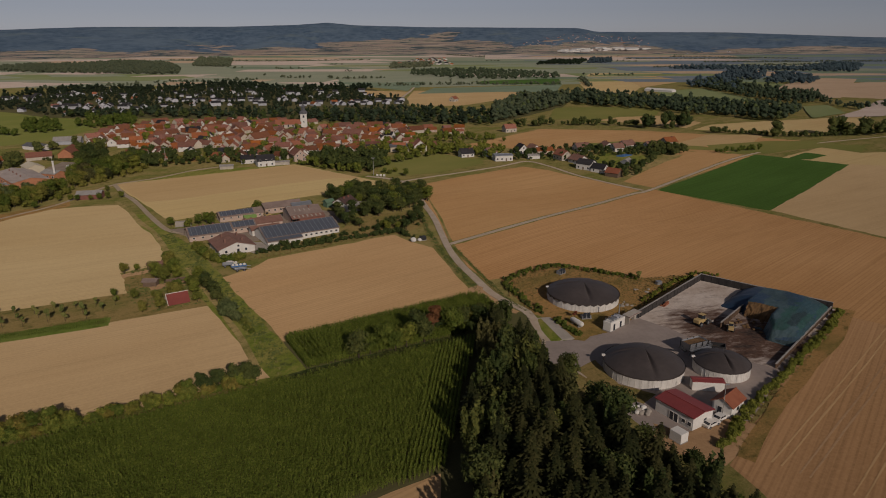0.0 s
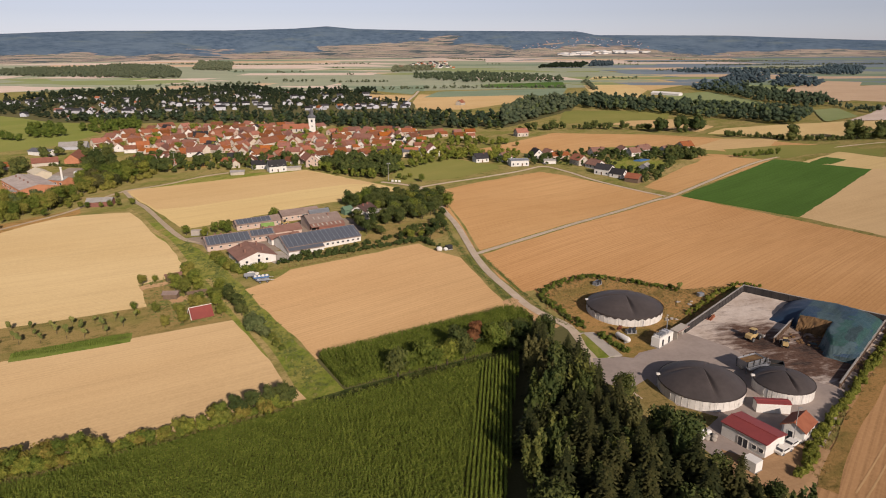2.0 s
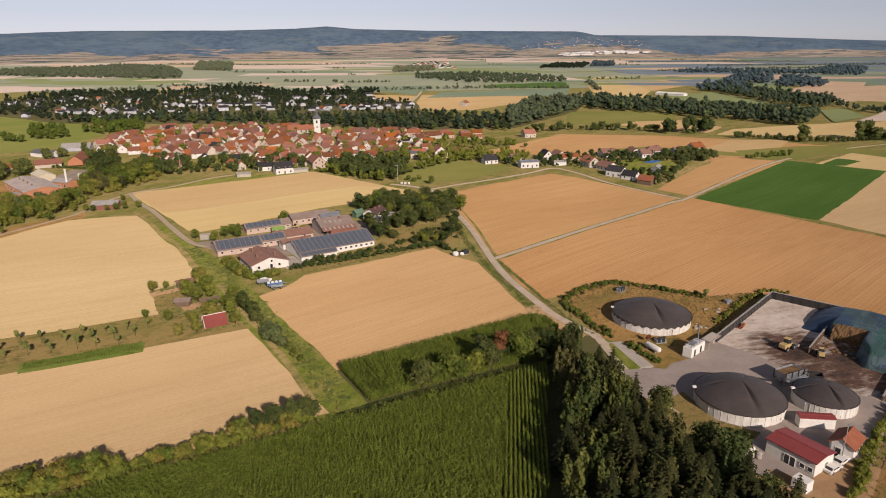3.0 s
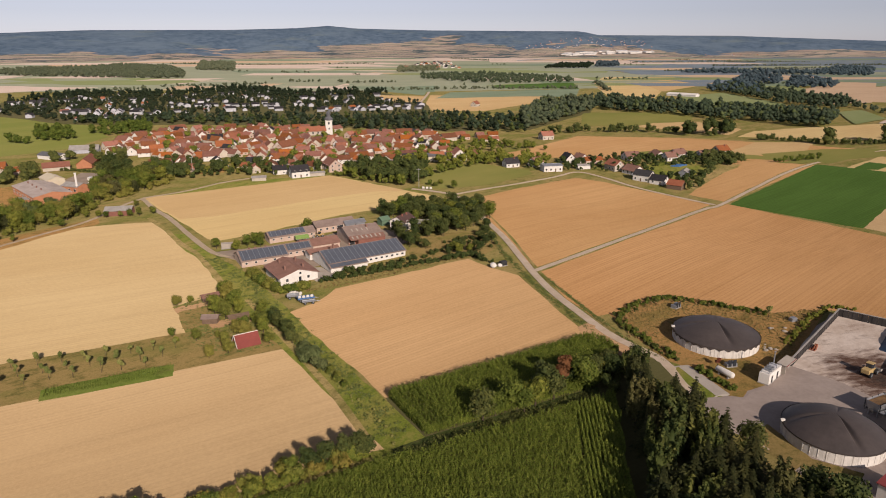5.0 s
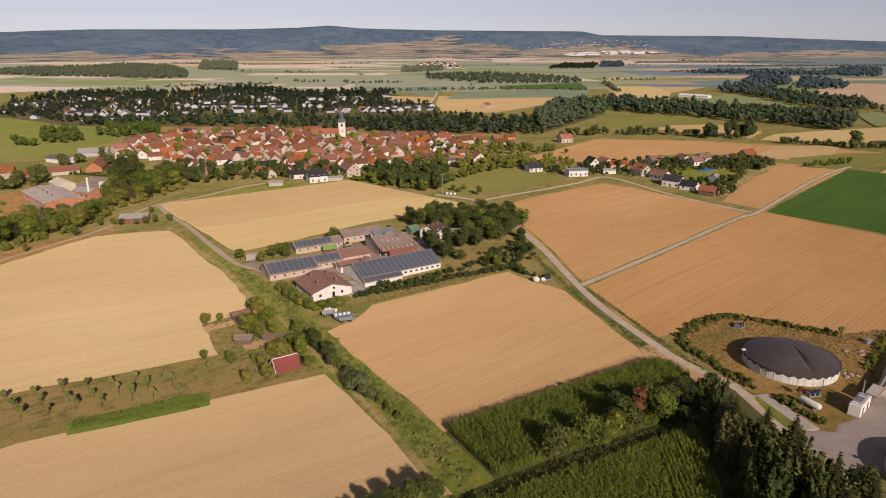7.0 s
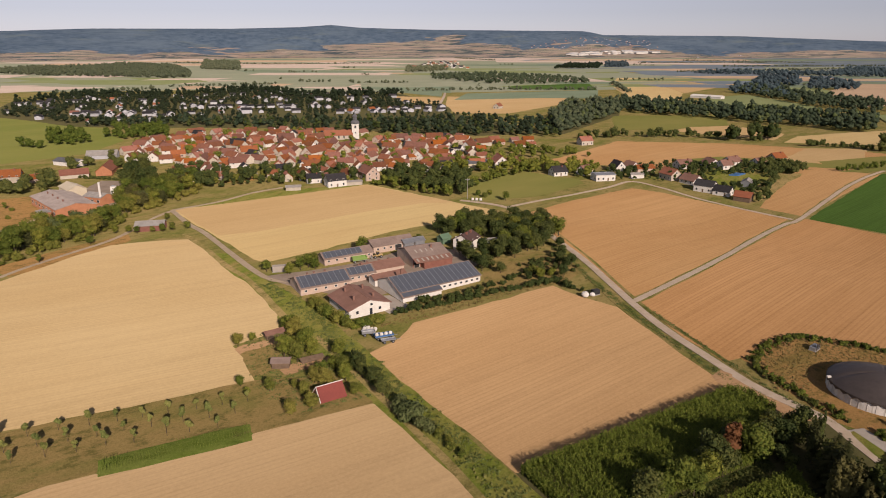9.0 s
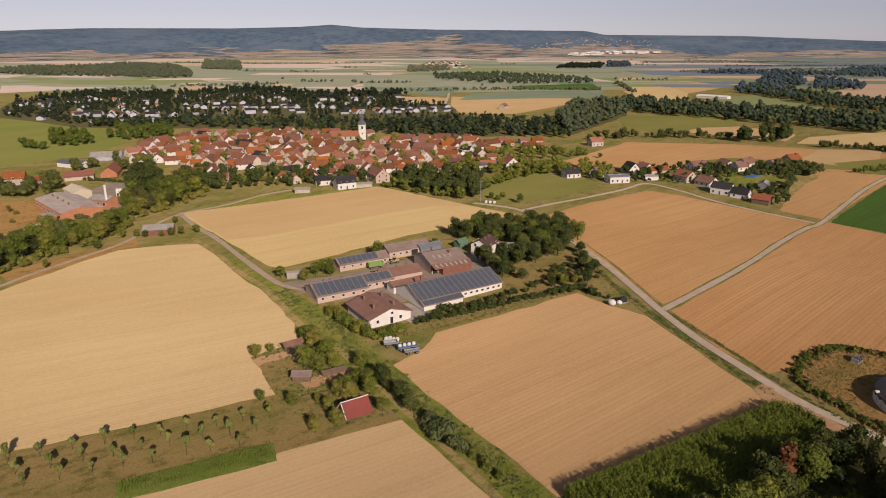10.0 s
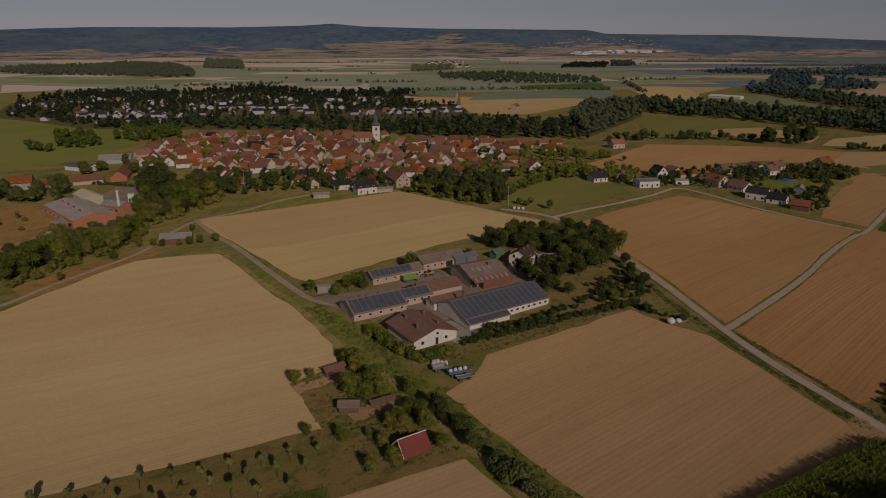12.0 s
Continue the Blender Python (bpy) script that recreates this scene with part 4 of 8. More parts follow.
strip("road_farm", [(-158, 446), (-171, 433), (-183, 411), (-194, 398.5), (-201.5, 391), (-198, 384), (-183.5, 363), (-169.9, 346.9), (-146.9, 314), (-129.5, 290.8), (-120, 285.2), (-108, 286)], 2.5, 0.16, M_GRAVEL, "gravel lane bending to the farm")
strip("road_west", [(-201.5, 391), (-205.5, 374), (-207.5, 341), (-216.4, 318), (-224.6, 298), (-229, 284.4), (-244, 258)], 2.1, 0.14, M_GRAVEL, "dirt lane along the wood")
strip("cart_track", [(-180, 347), (-162, 324), (-148, 304), (-132, 284), (-113, 253)], 2.3, 0.12, M_VERGE, "worn earth strip along the field edge", "track", 0.4)
strip("cart_track", [(-100, 238), (-84, 213), (-62, 178), (-50, 156)], 2.0, 0.12, M_VERGE, "worn earth strip along the field edge", "track", 0.5)
strip("road_village", [(-28, 398), (-11, 411.7), (10.6, 427), (38.4, 449), (57, 466), (70.5, 446), (82, 418), (99, 390.6), (112, 373)], 2.3, 0.14, M_ROAD, "narrow lane past the hamlet")
for off, m_track in ((0.0, M_STUB_C), (1.9, M_STUB_C), (5.4, M_BARE), (7.3, M_BARE), (15.0, M_STUB_C), (16.9, M_STUB_C)):
    strip("wheel_track", [(x + off * 0.72, y - off * 0.69) for x, y in ((68, 116), (84, 132), (110, 158), (150, 199), (190, 240))], 0.4, 0.14, m_track, "faint wheel track in the tilled field", "track")
strip("hedge_verge", [(131, 196), (115, 176), (98, 158), (80, 138), (63, 117)], 3.6, 0.13, M_DRY, "dry golden grass strip beside the hedge", "verge", 0.7)
sheet("yard", [(28, 162), (29.5, 173), (41, 172.5), (43.5, 175.6), (51, 179.2), (62, 191), (92, 224), (125, 197), (88, 156), (72, 136), (60, 121), (47, 128), (43, 138), (40, 146), (38, 156)], 0.13, M_ASPHALT, "grey asphalt yard of the biogas plant", "yard")
sheet("silo_floor", [(61, 190), (92.6, 223), (124.5, 196.5), (88, 157), (76, 166), (70, 180)], 0.18, M_YARD, "pale stained concrete silo floor", "yard", wob=0.2)
# dark sheet paints the shadow that the wood throws beside the maize
sheet("wood_lane", [(0, 112), (6, 174), (14, 197), (26, 192), (27, 168), (30, 140), (45, 112), (60, 60), (0, 60)], 0.12, M_SOILDARK, "ground at the wood edge with the trees' shade in its colour", "ground")
sheet("ramp", [(30.4, 189.5), (32.1, 189.5), (36.7, 174.7), (34.6, 173.7)], 0.2, M_SLAB, "pale concrete driveway slab", "driveway", wob=0.05)
sheet("ramp_grass", [(29.6, 187.6), (30.3, 189), (34.4, 173.8), (31.4, 173.0), (29.8, 180.4)], 0.17, M_LAWN, "narrow grass wedge between lane and driveway", "meadow", 0.2)
sheet("bare_verge", [(8.8, 214.5), (12.5, 217), (15, 208), (19.5, 199), (23, 193), (17, 195), (13, 205)], 0.13, M_BARE, "bare tan earth beside the lane", "ground", 0.8, 1.6)
sheet("tank_lawn", [(35.5, 156), (41, 161), (44, 148), (52, 143), (48, 139), (40, 146)], 0.16, M_ORCHARD, "grass verge round the tank foot", "meadow")
sheet("plant_earth", [(48, 130), (54, 126), (66, 134), (70, 130), (58, 117), (48, 122)], 0.17, M_BARE, "bare reddish earth beside the plant building", "ground")


# ---- biogas plant ----
def digester(x, y, r, wall, dome, label, scallop=1.0):
    t = root("digester_tank", x, y)
    n = 64
    bm = bmesh.new()
    bmesh.ops.create_cone(bm, cap_ends=False, segments=n, radius1=r, radius2=r, depth=wall, matrix=Matrix.Translation((0, 0, wall / 2)))
    part("wall", bm, M_TANK, t, "pale streaked cladding")
    me = bpy.data.meshes.new("cladding_rib")
    bm = bm_box(r - 0.02, -0.05, 0.05, r + 0.06, 0.05, wall - 0.1)
    bm.to_mesh(me)
    bm.free()
    me.materials.append(M_TANK)
    for k in range(40):
        ob = new("cladding_rib", me)
        ob.parent = t
        ob.matrix_basis = pose(0, 0, 0, 0, 0, 9 * k)
    verts, faces = [], []
    rings, round_steps, folds = 20, 160, ((4.75, 0.95), (2.95, 0.3), (0.95, 0.3))
    for i in range(rings + 1):
        u = i / rings
        rr = r * 1.015 * (1 - u)
        z = wall + dome * (1 - (1 - u) ** 2.1)
        for k in range(round_steps):
            a = 2 * math.pi * k / round_steps
            dent = sum(deep * math.exp(-((((a - f + math.pi) % (2 * math.pi)) - math.pi) / 0.085) ** 2) for f, deep in folds)
            sag = 0.05 * math.sin(k * 16.0) * (1 - u) - dent * math.sin(math.pi * u) ** 1.3
            verts.append((rr * math.cos(a), rr * math.sin(a), z + sag))
    for i in range(rings):
        for k in range(round_steps):
            q = (k + 1) % round_steps
            faces.append((i * round_steps + k, i * round_steps + q, (i + 1) * round_steps + q, (i + 1) * round_steps + k))
    raw("membrane_roof", verts, faces, M_MEMBRANE, t, "dark taut membrane", True)
    bm = bmesh.new()
    for k in range(n):
        a, b = 2 * math.pi * k / n, 2 * math.pi * (k + 1) / n
        lo, hi = (0.25 + 0.6 * scallop, 0.25) if k % 2 else (0.25, 0.25 + 0.6 * scallop)
        vs = [bm.verts.new((r * q * math.cos(w), r * q * math.sin(w), wall + 0.12 - d)) for q in (1.02, 1.012) for w, d in ((a, 0), (b, 0), (b, hi), (a, lo))]
        for f in ((0, 1, 2, 3), (7, 6, 5, 4), (3, 2, 6, 7)):
            bm.faces.new([vs[i] for i in f])
    bmesh.ops.remove_doubles(bm, verts=bm.verts, dist=0.02)
    part("membrane_skirt", bm, M_MEMBRANE, t, "black scalloped edge of the membrane")
    bm = bmesh.new()
    rod(bm, (-r * 0.98, r * 0.24, 0), (-r * 0.98, r * 0.24, wall + 0.6), 0.08)
    box(bm, -r * 0.98 - 0.5, r * 0.24 - 0.3, wall + 0.4, -r * 0.98 + 0.4, r * 0.24 + 0.3, wall + 0.75)
    part("valve_box", bm, M_WHITE, t, "small white valve box on the rim")
    return tagged(t, label, "biogas tank", "biogas tanks")


digester(46.7, 205.8, 11.6, 2.7, 3.2, "round pale biogas tank with dark domed membrane in dry grass")
digester(52.6, 155.5, 10.1, 2.8, 3.5, "round pale biogas tank with dark domed membrane beside asphalt yard", 0.1)
digester(73.2, 155.6, 7.0, 2.8, 2.4, "smaller round pale biogas tank with dark membrane", 0.1)
b = house("plant_building", 55.6, 133.4, -57, 10.2, 6.8, 3.3, 3.8, M_WHITE, M_REDSHEET, "white plant building with a red sheet roof", "building", chimney=0, over=0.3, windows=False)
for k, (u, w, hgt) in enumerate(((-0.6, 1.0, 2.1), (0.6, 1.0, 2.1), (2.6, 0.9, 0.9), (4.2, 0.9, 0.9))):
    opening(b, "door" if k < 2 else "window", u, -3.43, hgt / 2 + (0.05 if k < 2 else 1.0), w, hgt, 0, M_GLASS)
opening(b, "window", 5.13, 0.8, 1.6, 0.9, 0.9, 90, M_GLASS)
b = house("pump_house", 67.0, 136.2, 43, 6.2, 4.6, 2.9, 4.3, M_WHITE, M_ORANGE, "small white pump house with an orange tiled roof", "building", chimney=0, windows=False)
opening(b, "door", -3.12, 0.5, 1.05, 1.0, 2.0, -90, M_GLASS)
opening(b, "window", 0.0, -2.32, 1.5, 1.2, 1.0, 0, M_GLASS)
house("container_shed", 65.8, 145.9, -6, 7.6, 2.4, 2.45, 2.6, M_WHITE, M_REDSHEET, "low cream container with a reddish flat roof", "container", chimney=0, windows=False, over=0.1)


def silo_wall(a, c, h, th, label, mat):
    d = math.hypot(c[0] - a[0], c[1] - a[1])
    t = root("silo_wall", a[0], a[1], 0, math.degrees(math.atan2(c[1] - a[1], c[0] - a[0])))
    n = int(d / 2.5)
    me = bpy.data.meshes.new("wall_panel")
    bm = bm_box(0.02, -th / 2, 0, d / n - 0.02, th / 2, h, bev=0.04)
    box(bm, d / n / 2 - 0.12, -th / 2 - 0.12, 0, d / n / 2 + 0.12, -th / 2, h - 0.15)
    bm.to_mesh(me)
    bm.free()
    me.materials.append(mat)
    for k in range(n):
        ob = new("wall_panel", me)
        ob.parent = t
        ob.matrix_basis = pose(k * d / n, 0, 0)
    bm = bm_box(0, -th / 2 - 0.05, h, d, th / 2 + 0.05, h + 0.12)
    part("coping", bm, M_CONC, t, "pale worn coping")
    return tagged(t, label, "wall", "silo walls")


silo_wall((60.8, 189.4), (92.5, 222.9), 2.6, 0.35, "long dark concrete silo wall in panels", M_DARKWALL)
silo_wall((92.8, 223.0), (124.7, 196.5), 2.6, 0.35, "long dark concrete silo wall in panels", M_DARKWALL)
silo_wall((88, 156.5), (124.8, 196.0), 1.4, 0.35, "low stained silo wall with a pale coping beside the hedge", M_STAIN)
silo_wall((83.5, 181.9), (104, 204.6), 2.0, 0.3, "stained concrete dividing wall of the silo", M_STAIN)


def silage_heap():
    """The covered silage between the dividing wall and the outer wall: u runs back along the wall, v across towards the hedge."""
    ang = math.degrees(math.atan2(40.0, 37.0))
    t = root("silage_heap", 92.5, 189.5, 0.18, ang)
    nu, nv = 34, 40
    U, V0, V1 = 24.6, -9.0, 18.9

    def height(u, v):
        across = max(0.0, 1 - abs((v - 6.5) / (13.4 if v > 6.5 else 14.5)) ** 2.6)
        front = -3.0 - 7.5 * max(0, min(1, (v - 8.5) / 3.5))
        e = max(0.0, min(1.0, (u - front) / 3.0)) if v > 8.5 else max(0.0, min(1.0, (u - 4.0) / 1.6))
        back = max(0.0, min(1.0, (U + 5.0 - u) / 9.0))
        if v < 0:
            e *= max(0.0, min(1.0, (u - 5.0) / 6.0))
        return 4.6 * across ** 0.75 * e ** 0.6 * back ** 0.5 + 0.25 * noise.noise((u * 0.4, v * 0.4, 1.0)) + 0.12 * noise.noise((u * 1.3, v * 1.3, 5.0))

    verts, faces = [], []
    for j in range(nv + 1):
        for i in range(nu + 1):
            v, u = V0 + (V1 - V0) * j / nv, -13 + (U + 13) * i / nu
            verts.append((u, -v, max(-0.12, height(u, v) - 0.1)))
    keep = []
    for j in range(nv):
        for i in range(nu):
            a = j * (nu + 1) + i
            q = (a, a + nu + 1, a + nu + 2, a + 1)
            if max(verts[k][2] for k in q) > 0.05:
                keep.append(q)
    for nm, mat, lab, side in (("tarpaulin", M_TARP, "patched blue and green tarpaulin sheets", 1), ("side_tarpaulin", M_NAVY, "dark navy tarpaulin on the low slope", -1)):
        mine = [q for q in keep if (sum(-verts[k][1] for k in q) > 0) == (side > 0)]
        used = {k: i for i, k in enumerate(sorted({k for q in mine for k in q}))}
        raw(nm, [verts[k] for k in used], [tuple(used[k] for k in q) for q in mine], mat, t, lab, True)
    verts, faces = [], []
    n = 26
    for j in range(n + 1):
        v = 0.5 + 8.8 * j / n
        top = max(0.3, height(5.8, v) - 0.1)
        for k in range(9):
            w = k / 8
            verts.append((2.6 + 2.4 * w ** 2 + 0.5 * noise.noise((v * 0.8, w * 4, 2)) + 0.3 * noise.noise((v * 2.5, w * 9, 2)), -v, top * w))
    for j in range(n):
        for k in range(8):
            a = j * 9 + k
            faces.append((a, a + 1, a + 10, a + 9))
    raw("silage_face", verts, faces, M_SILAGE, t, "dug brown silage face")
    rg = random.Random(4)
    for k in range(40):
        bm = bmesh.new()
        bmesh.ops.create_icosphere(bm, subdivisions=1, radius=rg.uniform(0.2, 0.6))
        for v in bm.verts:
            v.co = Vector((v.co.x * rg.uniform(0.8, 1.2), v.co.y * rg.uniform(0.8, 1.2), v.co.z * 0.55))
        ob = part("silage_clod", bm, M_SILAGE, t)
        ob.location = (rg.uniform(-7.5, 2.6), rg.uniform(-10, 0), 0.2)
    return tagged(t, "big silage heap under blue and green tarpaulin", "silage heap")


silage_heap()


def wheel(parent, x, y, r, w, name="wheel"):
    bm = bmesh.new()
    bmesh.ops.create_cone(bm, cap_ends=True, segments=16, radius1=r, radius2=r, depth=w, matrix=pose(x, y, r, 90, 0, 0))
    wh = part(name, bm, M_BLACK, parent)
    bm = bmesh.new()
    bmesh.ops.create_cone(bm, cap_ends=True, segments=12, radius1=r * 0.5, radius2=r * 0.5, depth=w + 0.06, matrix=pose(x, y, r, 90, 0, 0))
    part("rim", bm, M_STEEL, wh)
    return wh


def wheel_loader(x, y, turn, s, label):
    t = root("wheel_loader", x, y, 0.19, turn)
    t.scale = (s, s, s)
    bm = bm_box(-3.2, -1.1, 1.0, -0.6, 1.1, 2.3, bev=0.15)
    box(bm, -0.6, -0.7, 0.9, 1.6, 0.7, 1.7, bev=0.1)
    part("body", bm, M_YELLOW, t)
    bm = bm_box(-1.3, -0.8, 2.0, 0.3, 0.8, 3.5, bev=0.12)
    cab = part("cab", bm, M_GLASS, t, "dark glazed cab")
    part("cab_roof", bm_box(-1.4, -0.9, 3.5, 0.4, 0.9, 3.65, bev=0.05), M_YELLOW, cab)
    for sx in (-2.2, 1.3):
        for sy in (-1.15, 1.15):
            wheel(t, sx, sy, 0.8, 0.6)
    for sy in (-0.5, 0.5):
        bm = bmesh.new()
        rod(bm, (0.8, sy, 1.6), (3.0, sy, 0.7), 0.14)
        part("lift_arm", bm, M_YELLOW, t)
    bm = bmesh.new()
    box(bm, 2.9, -1.5, 0.15, 3.0, 1.5, 1.3)
    box(bm, 2.9, -1.5, 0.1, 4.1, 1.5, 0.2)
    box(bm, 2.9, -1.5, 0.1, 4.0, -1.42, 1.0)
    box(bm, 2.9, 1.42, 0.1, 4.0, 1.5, 1.0)
    part("bucket", bm, M_CONC, t, "wide grey steel bucket")
    return tagged(t, label, "wheel loader", "yard machines")


wheel_loader(79.0, 184.8, 35, 0.95, "yellow wheel loader standing on the silo floor")
wheel_loader(86.0, 180.6, 70, 0.7, "small yellow loader before the silage face")


def car(x, y, turn, mat, label, z=0.18):
    t = root("car", x, y, z, turn)
    bm = bmesh.new()
    prof = [(-2.2, 0.35), (-2.25, 0.85), (-1.9, 0.95), (-1.4, 1.42), (0.3, 1.45), (1.0, 0.98), (2.0, 0.85), (2.2, 0.6), (2.15, 0.35)]
    left, right = [bm.verts.new((px, -0.85, pz)) for px, pz in prof], [bm.verts.new((px, 0.85, pz)) for px, pz in prof]
    bm.faces.new(left)
    bm.faces.new(right[::-1])
    for i in range(len(prof)):
        j = (i + 1) % len(prof)
        bm.faces.new((left[i], right[i], right[j], left[j]))
    body = part("body", bm, mat, t)
    for nm, pts in (("windscreen", ((0.36, 1.40), (0.94, 1.02))), ("rear_window", ((-1.84, 1.0), (-1.46, 1.39)))):
        (ax, az), (bx, bz) = pts
        off = 0.02
        raw(nm, [(ax + (off if ax > 0 else -off), -0.7, az), (ax + (off if ax > 0 else -off), 0.7, az), (bx + (off if bx > 0 else -off), 0.75, bz + off), (bx + (off if bx > 0 else -off), -0.75, bz + off)], [(0, 1, 2, 3)], M_GLASS, body)
    for sy in (-0.86, 0.86):
        raw("side_window", [(-1.6, sy, 1.0), (0.75, sy, 1.0), (0.25, sy, 1.36), (-1.3, sy, 1.36)], [(0, 1, 2, 3)], M_GLASS, body)
        for sx in (-1.35, 1.4):
            wheel(t, sx, sy * 0.93, 0.33, 0.22)
    return tagged(t, label, "car", "parked cars")


car(60.6, 129.4, 32, M_WHITE, "white car parked beside the plant building")
car(63.8, 132.0, 35, M_WHITE, "white car parked beside the pump house")
car(-98, 312, 60, M_STEEL, "silver car parked in the farmyard", 0.12)


def light_pole(x, y, h, label):
    t = root("lamp_post", x, y)
    bm = bmesh.new()
    rod(bm, (0, 0, 0), (0, 0, h), 0.11, 8, 0.07)
    part("post", bm, M_CONC, t)
    part("lamp_head", bm_box(-0.1, -0.12, h, 0.7, 0.12, h + 0.15), M_STEEL, t)
    return tagged(t, label, "post")


light_pole(64.4, 132.9, 8.5, "tall pale steel mast beside the pump house")


def service_box(x, y, turn, L, W, H, label, mat, doors=(-0.25, 0.2), unit=True):
    t = root("service_container", x, y, 0.14, turn)
    part("body", bm_box(-L / 2, -W / 2, 0.15, L / 2, W / 2, H, bev=0.05), mat, t)
    unit and part("roof_unit", bm_box(-L / 4, -W / 4, H, L / 4, W / 4, H + 0.5, bev=0.04), M_STEEL, t)
    for u in doors:
        part("door", bm_box(L * u - 0.45, -W / 2 - 0.04, 0.2, L * u + 0.45, -W / 2, 2.1), M_GLASS, t, "dark service door")
    part("plinth", bm_box(-L / 2 - 0.1, -W / 2 - 0.1, -0.14, L / 2 + 0.1, W / 2 + 0.1, 0.15), M_CONC, t)
    return tagged(t, label, "container")


service_box(51.5, 182.4, 43, 7.5, 2.6, 2.9, "white plant container with roof units beside dry grass", M_WHITE)


def plant_top(x, y, turn):
    """Pipework, rails and coolers on top of the white plant container."""
    t = root("roof_pipework", x, y, 3.04, turn)
    for k in range(4):
        bm = bmesh.new()
        rod(bm, (-3.3 + 1.5 * k, -0.9, 0), (-3.3 + 1.5 * k, -0.9, 0.9), 0.09, 6)
        rod(bm, (-3.3 + 1.5 * k, -0.9, 0.9), (-3.3 + 1.5 * k, 0.9, 0.9), 0.09, 6)
        rod(bm, (-3.3 + 1.5 * k, 0.9, 0.9), (-3.3 + 1.5 * k, 0.9, 0), 0.09, 6)
        part("pipe_bow", bm, M_STEEL, t)
    bm = bmesh.new()
    rod(bm, (3.0, 0.5, 0), (3.0, 0.5, 3.4), 0.16, 8)
    rod(bm, (3.0, 0.5, 3.4), (3.0, 0.5, 3.6), 0.26, 8)
    part("exhaust_stack", bm, M_STEEL, t)
    part("cooler", bm_box(0.2, -0.8, 0, 2.2, 0.8, 0.75, bev=0.05), M_GREYWALL, t, "grey cooler box")
    part("side_rail", bm_box(-3.6, -1.25, 0.85, 3.6, -1.2, 0.9), M_STEEL, t)
    part("side_rail", bm_box(-3.6, -1.25, 0.45, 3.6, -1.2, 0.5), M_STEEL, t)
    return tagged(t, "grey pipework and cooler on the white plant container", "pipework")


plant_top(51.5, 182.4, 43)
r_bay = root("loading_bay", 58.0, 187.4, 0.14, 43)
part("bay_wall", bm_box(-3.0, 0.9, 0, 3.0, 1.15, 2.6), M_SLAB, r_bay)
part("bay_wall", bm_box(-3.0, -1.2, 0, -2.8, 0.9, 2.4), M_SLAB, r_bay)
part("bay_roof", bm_box(-3.2, -1.4, 2.5, 3.1, 1.3, 2.7, pose(0, 0, 0, 5, 0, 0)), M_SLAB, r_bay, "pale leaning roof slab")
part("red_beam", bm_box(-3.3, -1.55, 2.38, 3.2, -1.42, 2.6), M_REDSHEET, r_bay, "red edge beam")
tagged(r_bay, "open pale concrete bay with a slanting roof at the silo wall", "bay")
for k in range(5):
    bm = bmesh.new()
    rod(bm, (-1.9, 0, 0), (1.9, 0, 0), 0.2, 8)
    ob = part("steel_pipe", bm, M_ORANGE, None)
    ob.matrix_basis = pose(72.2 + 0.35 * k - (0.5 if k > 2 else 0), 200.2 - 0.35 * k + (0.9 if k > 2 else 0), 0.42 + (0.36 if k > 2 else 0), 0, 0, 44 + 3 * k)
    tagged(ob, "rusty reddish steel pipe lying on the silo floor", "pipe", "rusty pipes")
service_box(59.6, 189.4, 43, 2.0, 1.4, 2.4, "pale concrete bay at the silo wall", M_SLAB, (0.2,), False)
service_box(51.3, 123.8, -57, 3.0, 2.4, 2.4, "small white garden container beside the wood", M_WHITE, (), False)


def gas_tank(x, y, turn):
    t = root("gas_tank", x, y, 0.1, turn)
    bm = bmesh.new()
    bmesh.ops.create_uvsphere(bm, u_segments=16, v_segments=10, radius=0.8)
    for v in bm.verts:
        v.co.x += 2.0 if v.co.x > 0.01 else -2.0 if v.co.x < -0.01 else 0
        v.co.z += 1.2
    part("shell", bm, M_WHITE, t, "white rounded tank shell", True)
    for u in (-1.4, 1.4):
        part("cradle", bm_box(u - 0.2, -0.7, 0, u + 0.2, 0.7, 0.6), M_CONC, t)
    return tagged(t, "white horizontal gas tank in dry grass", "gas tank")


gas_tank(40.6, 184.0, -62)
service_box(44.5, 189.6, 10, 3.0, 1.6, 0.9, "grey pump frame beside the tank", M_STEEL)


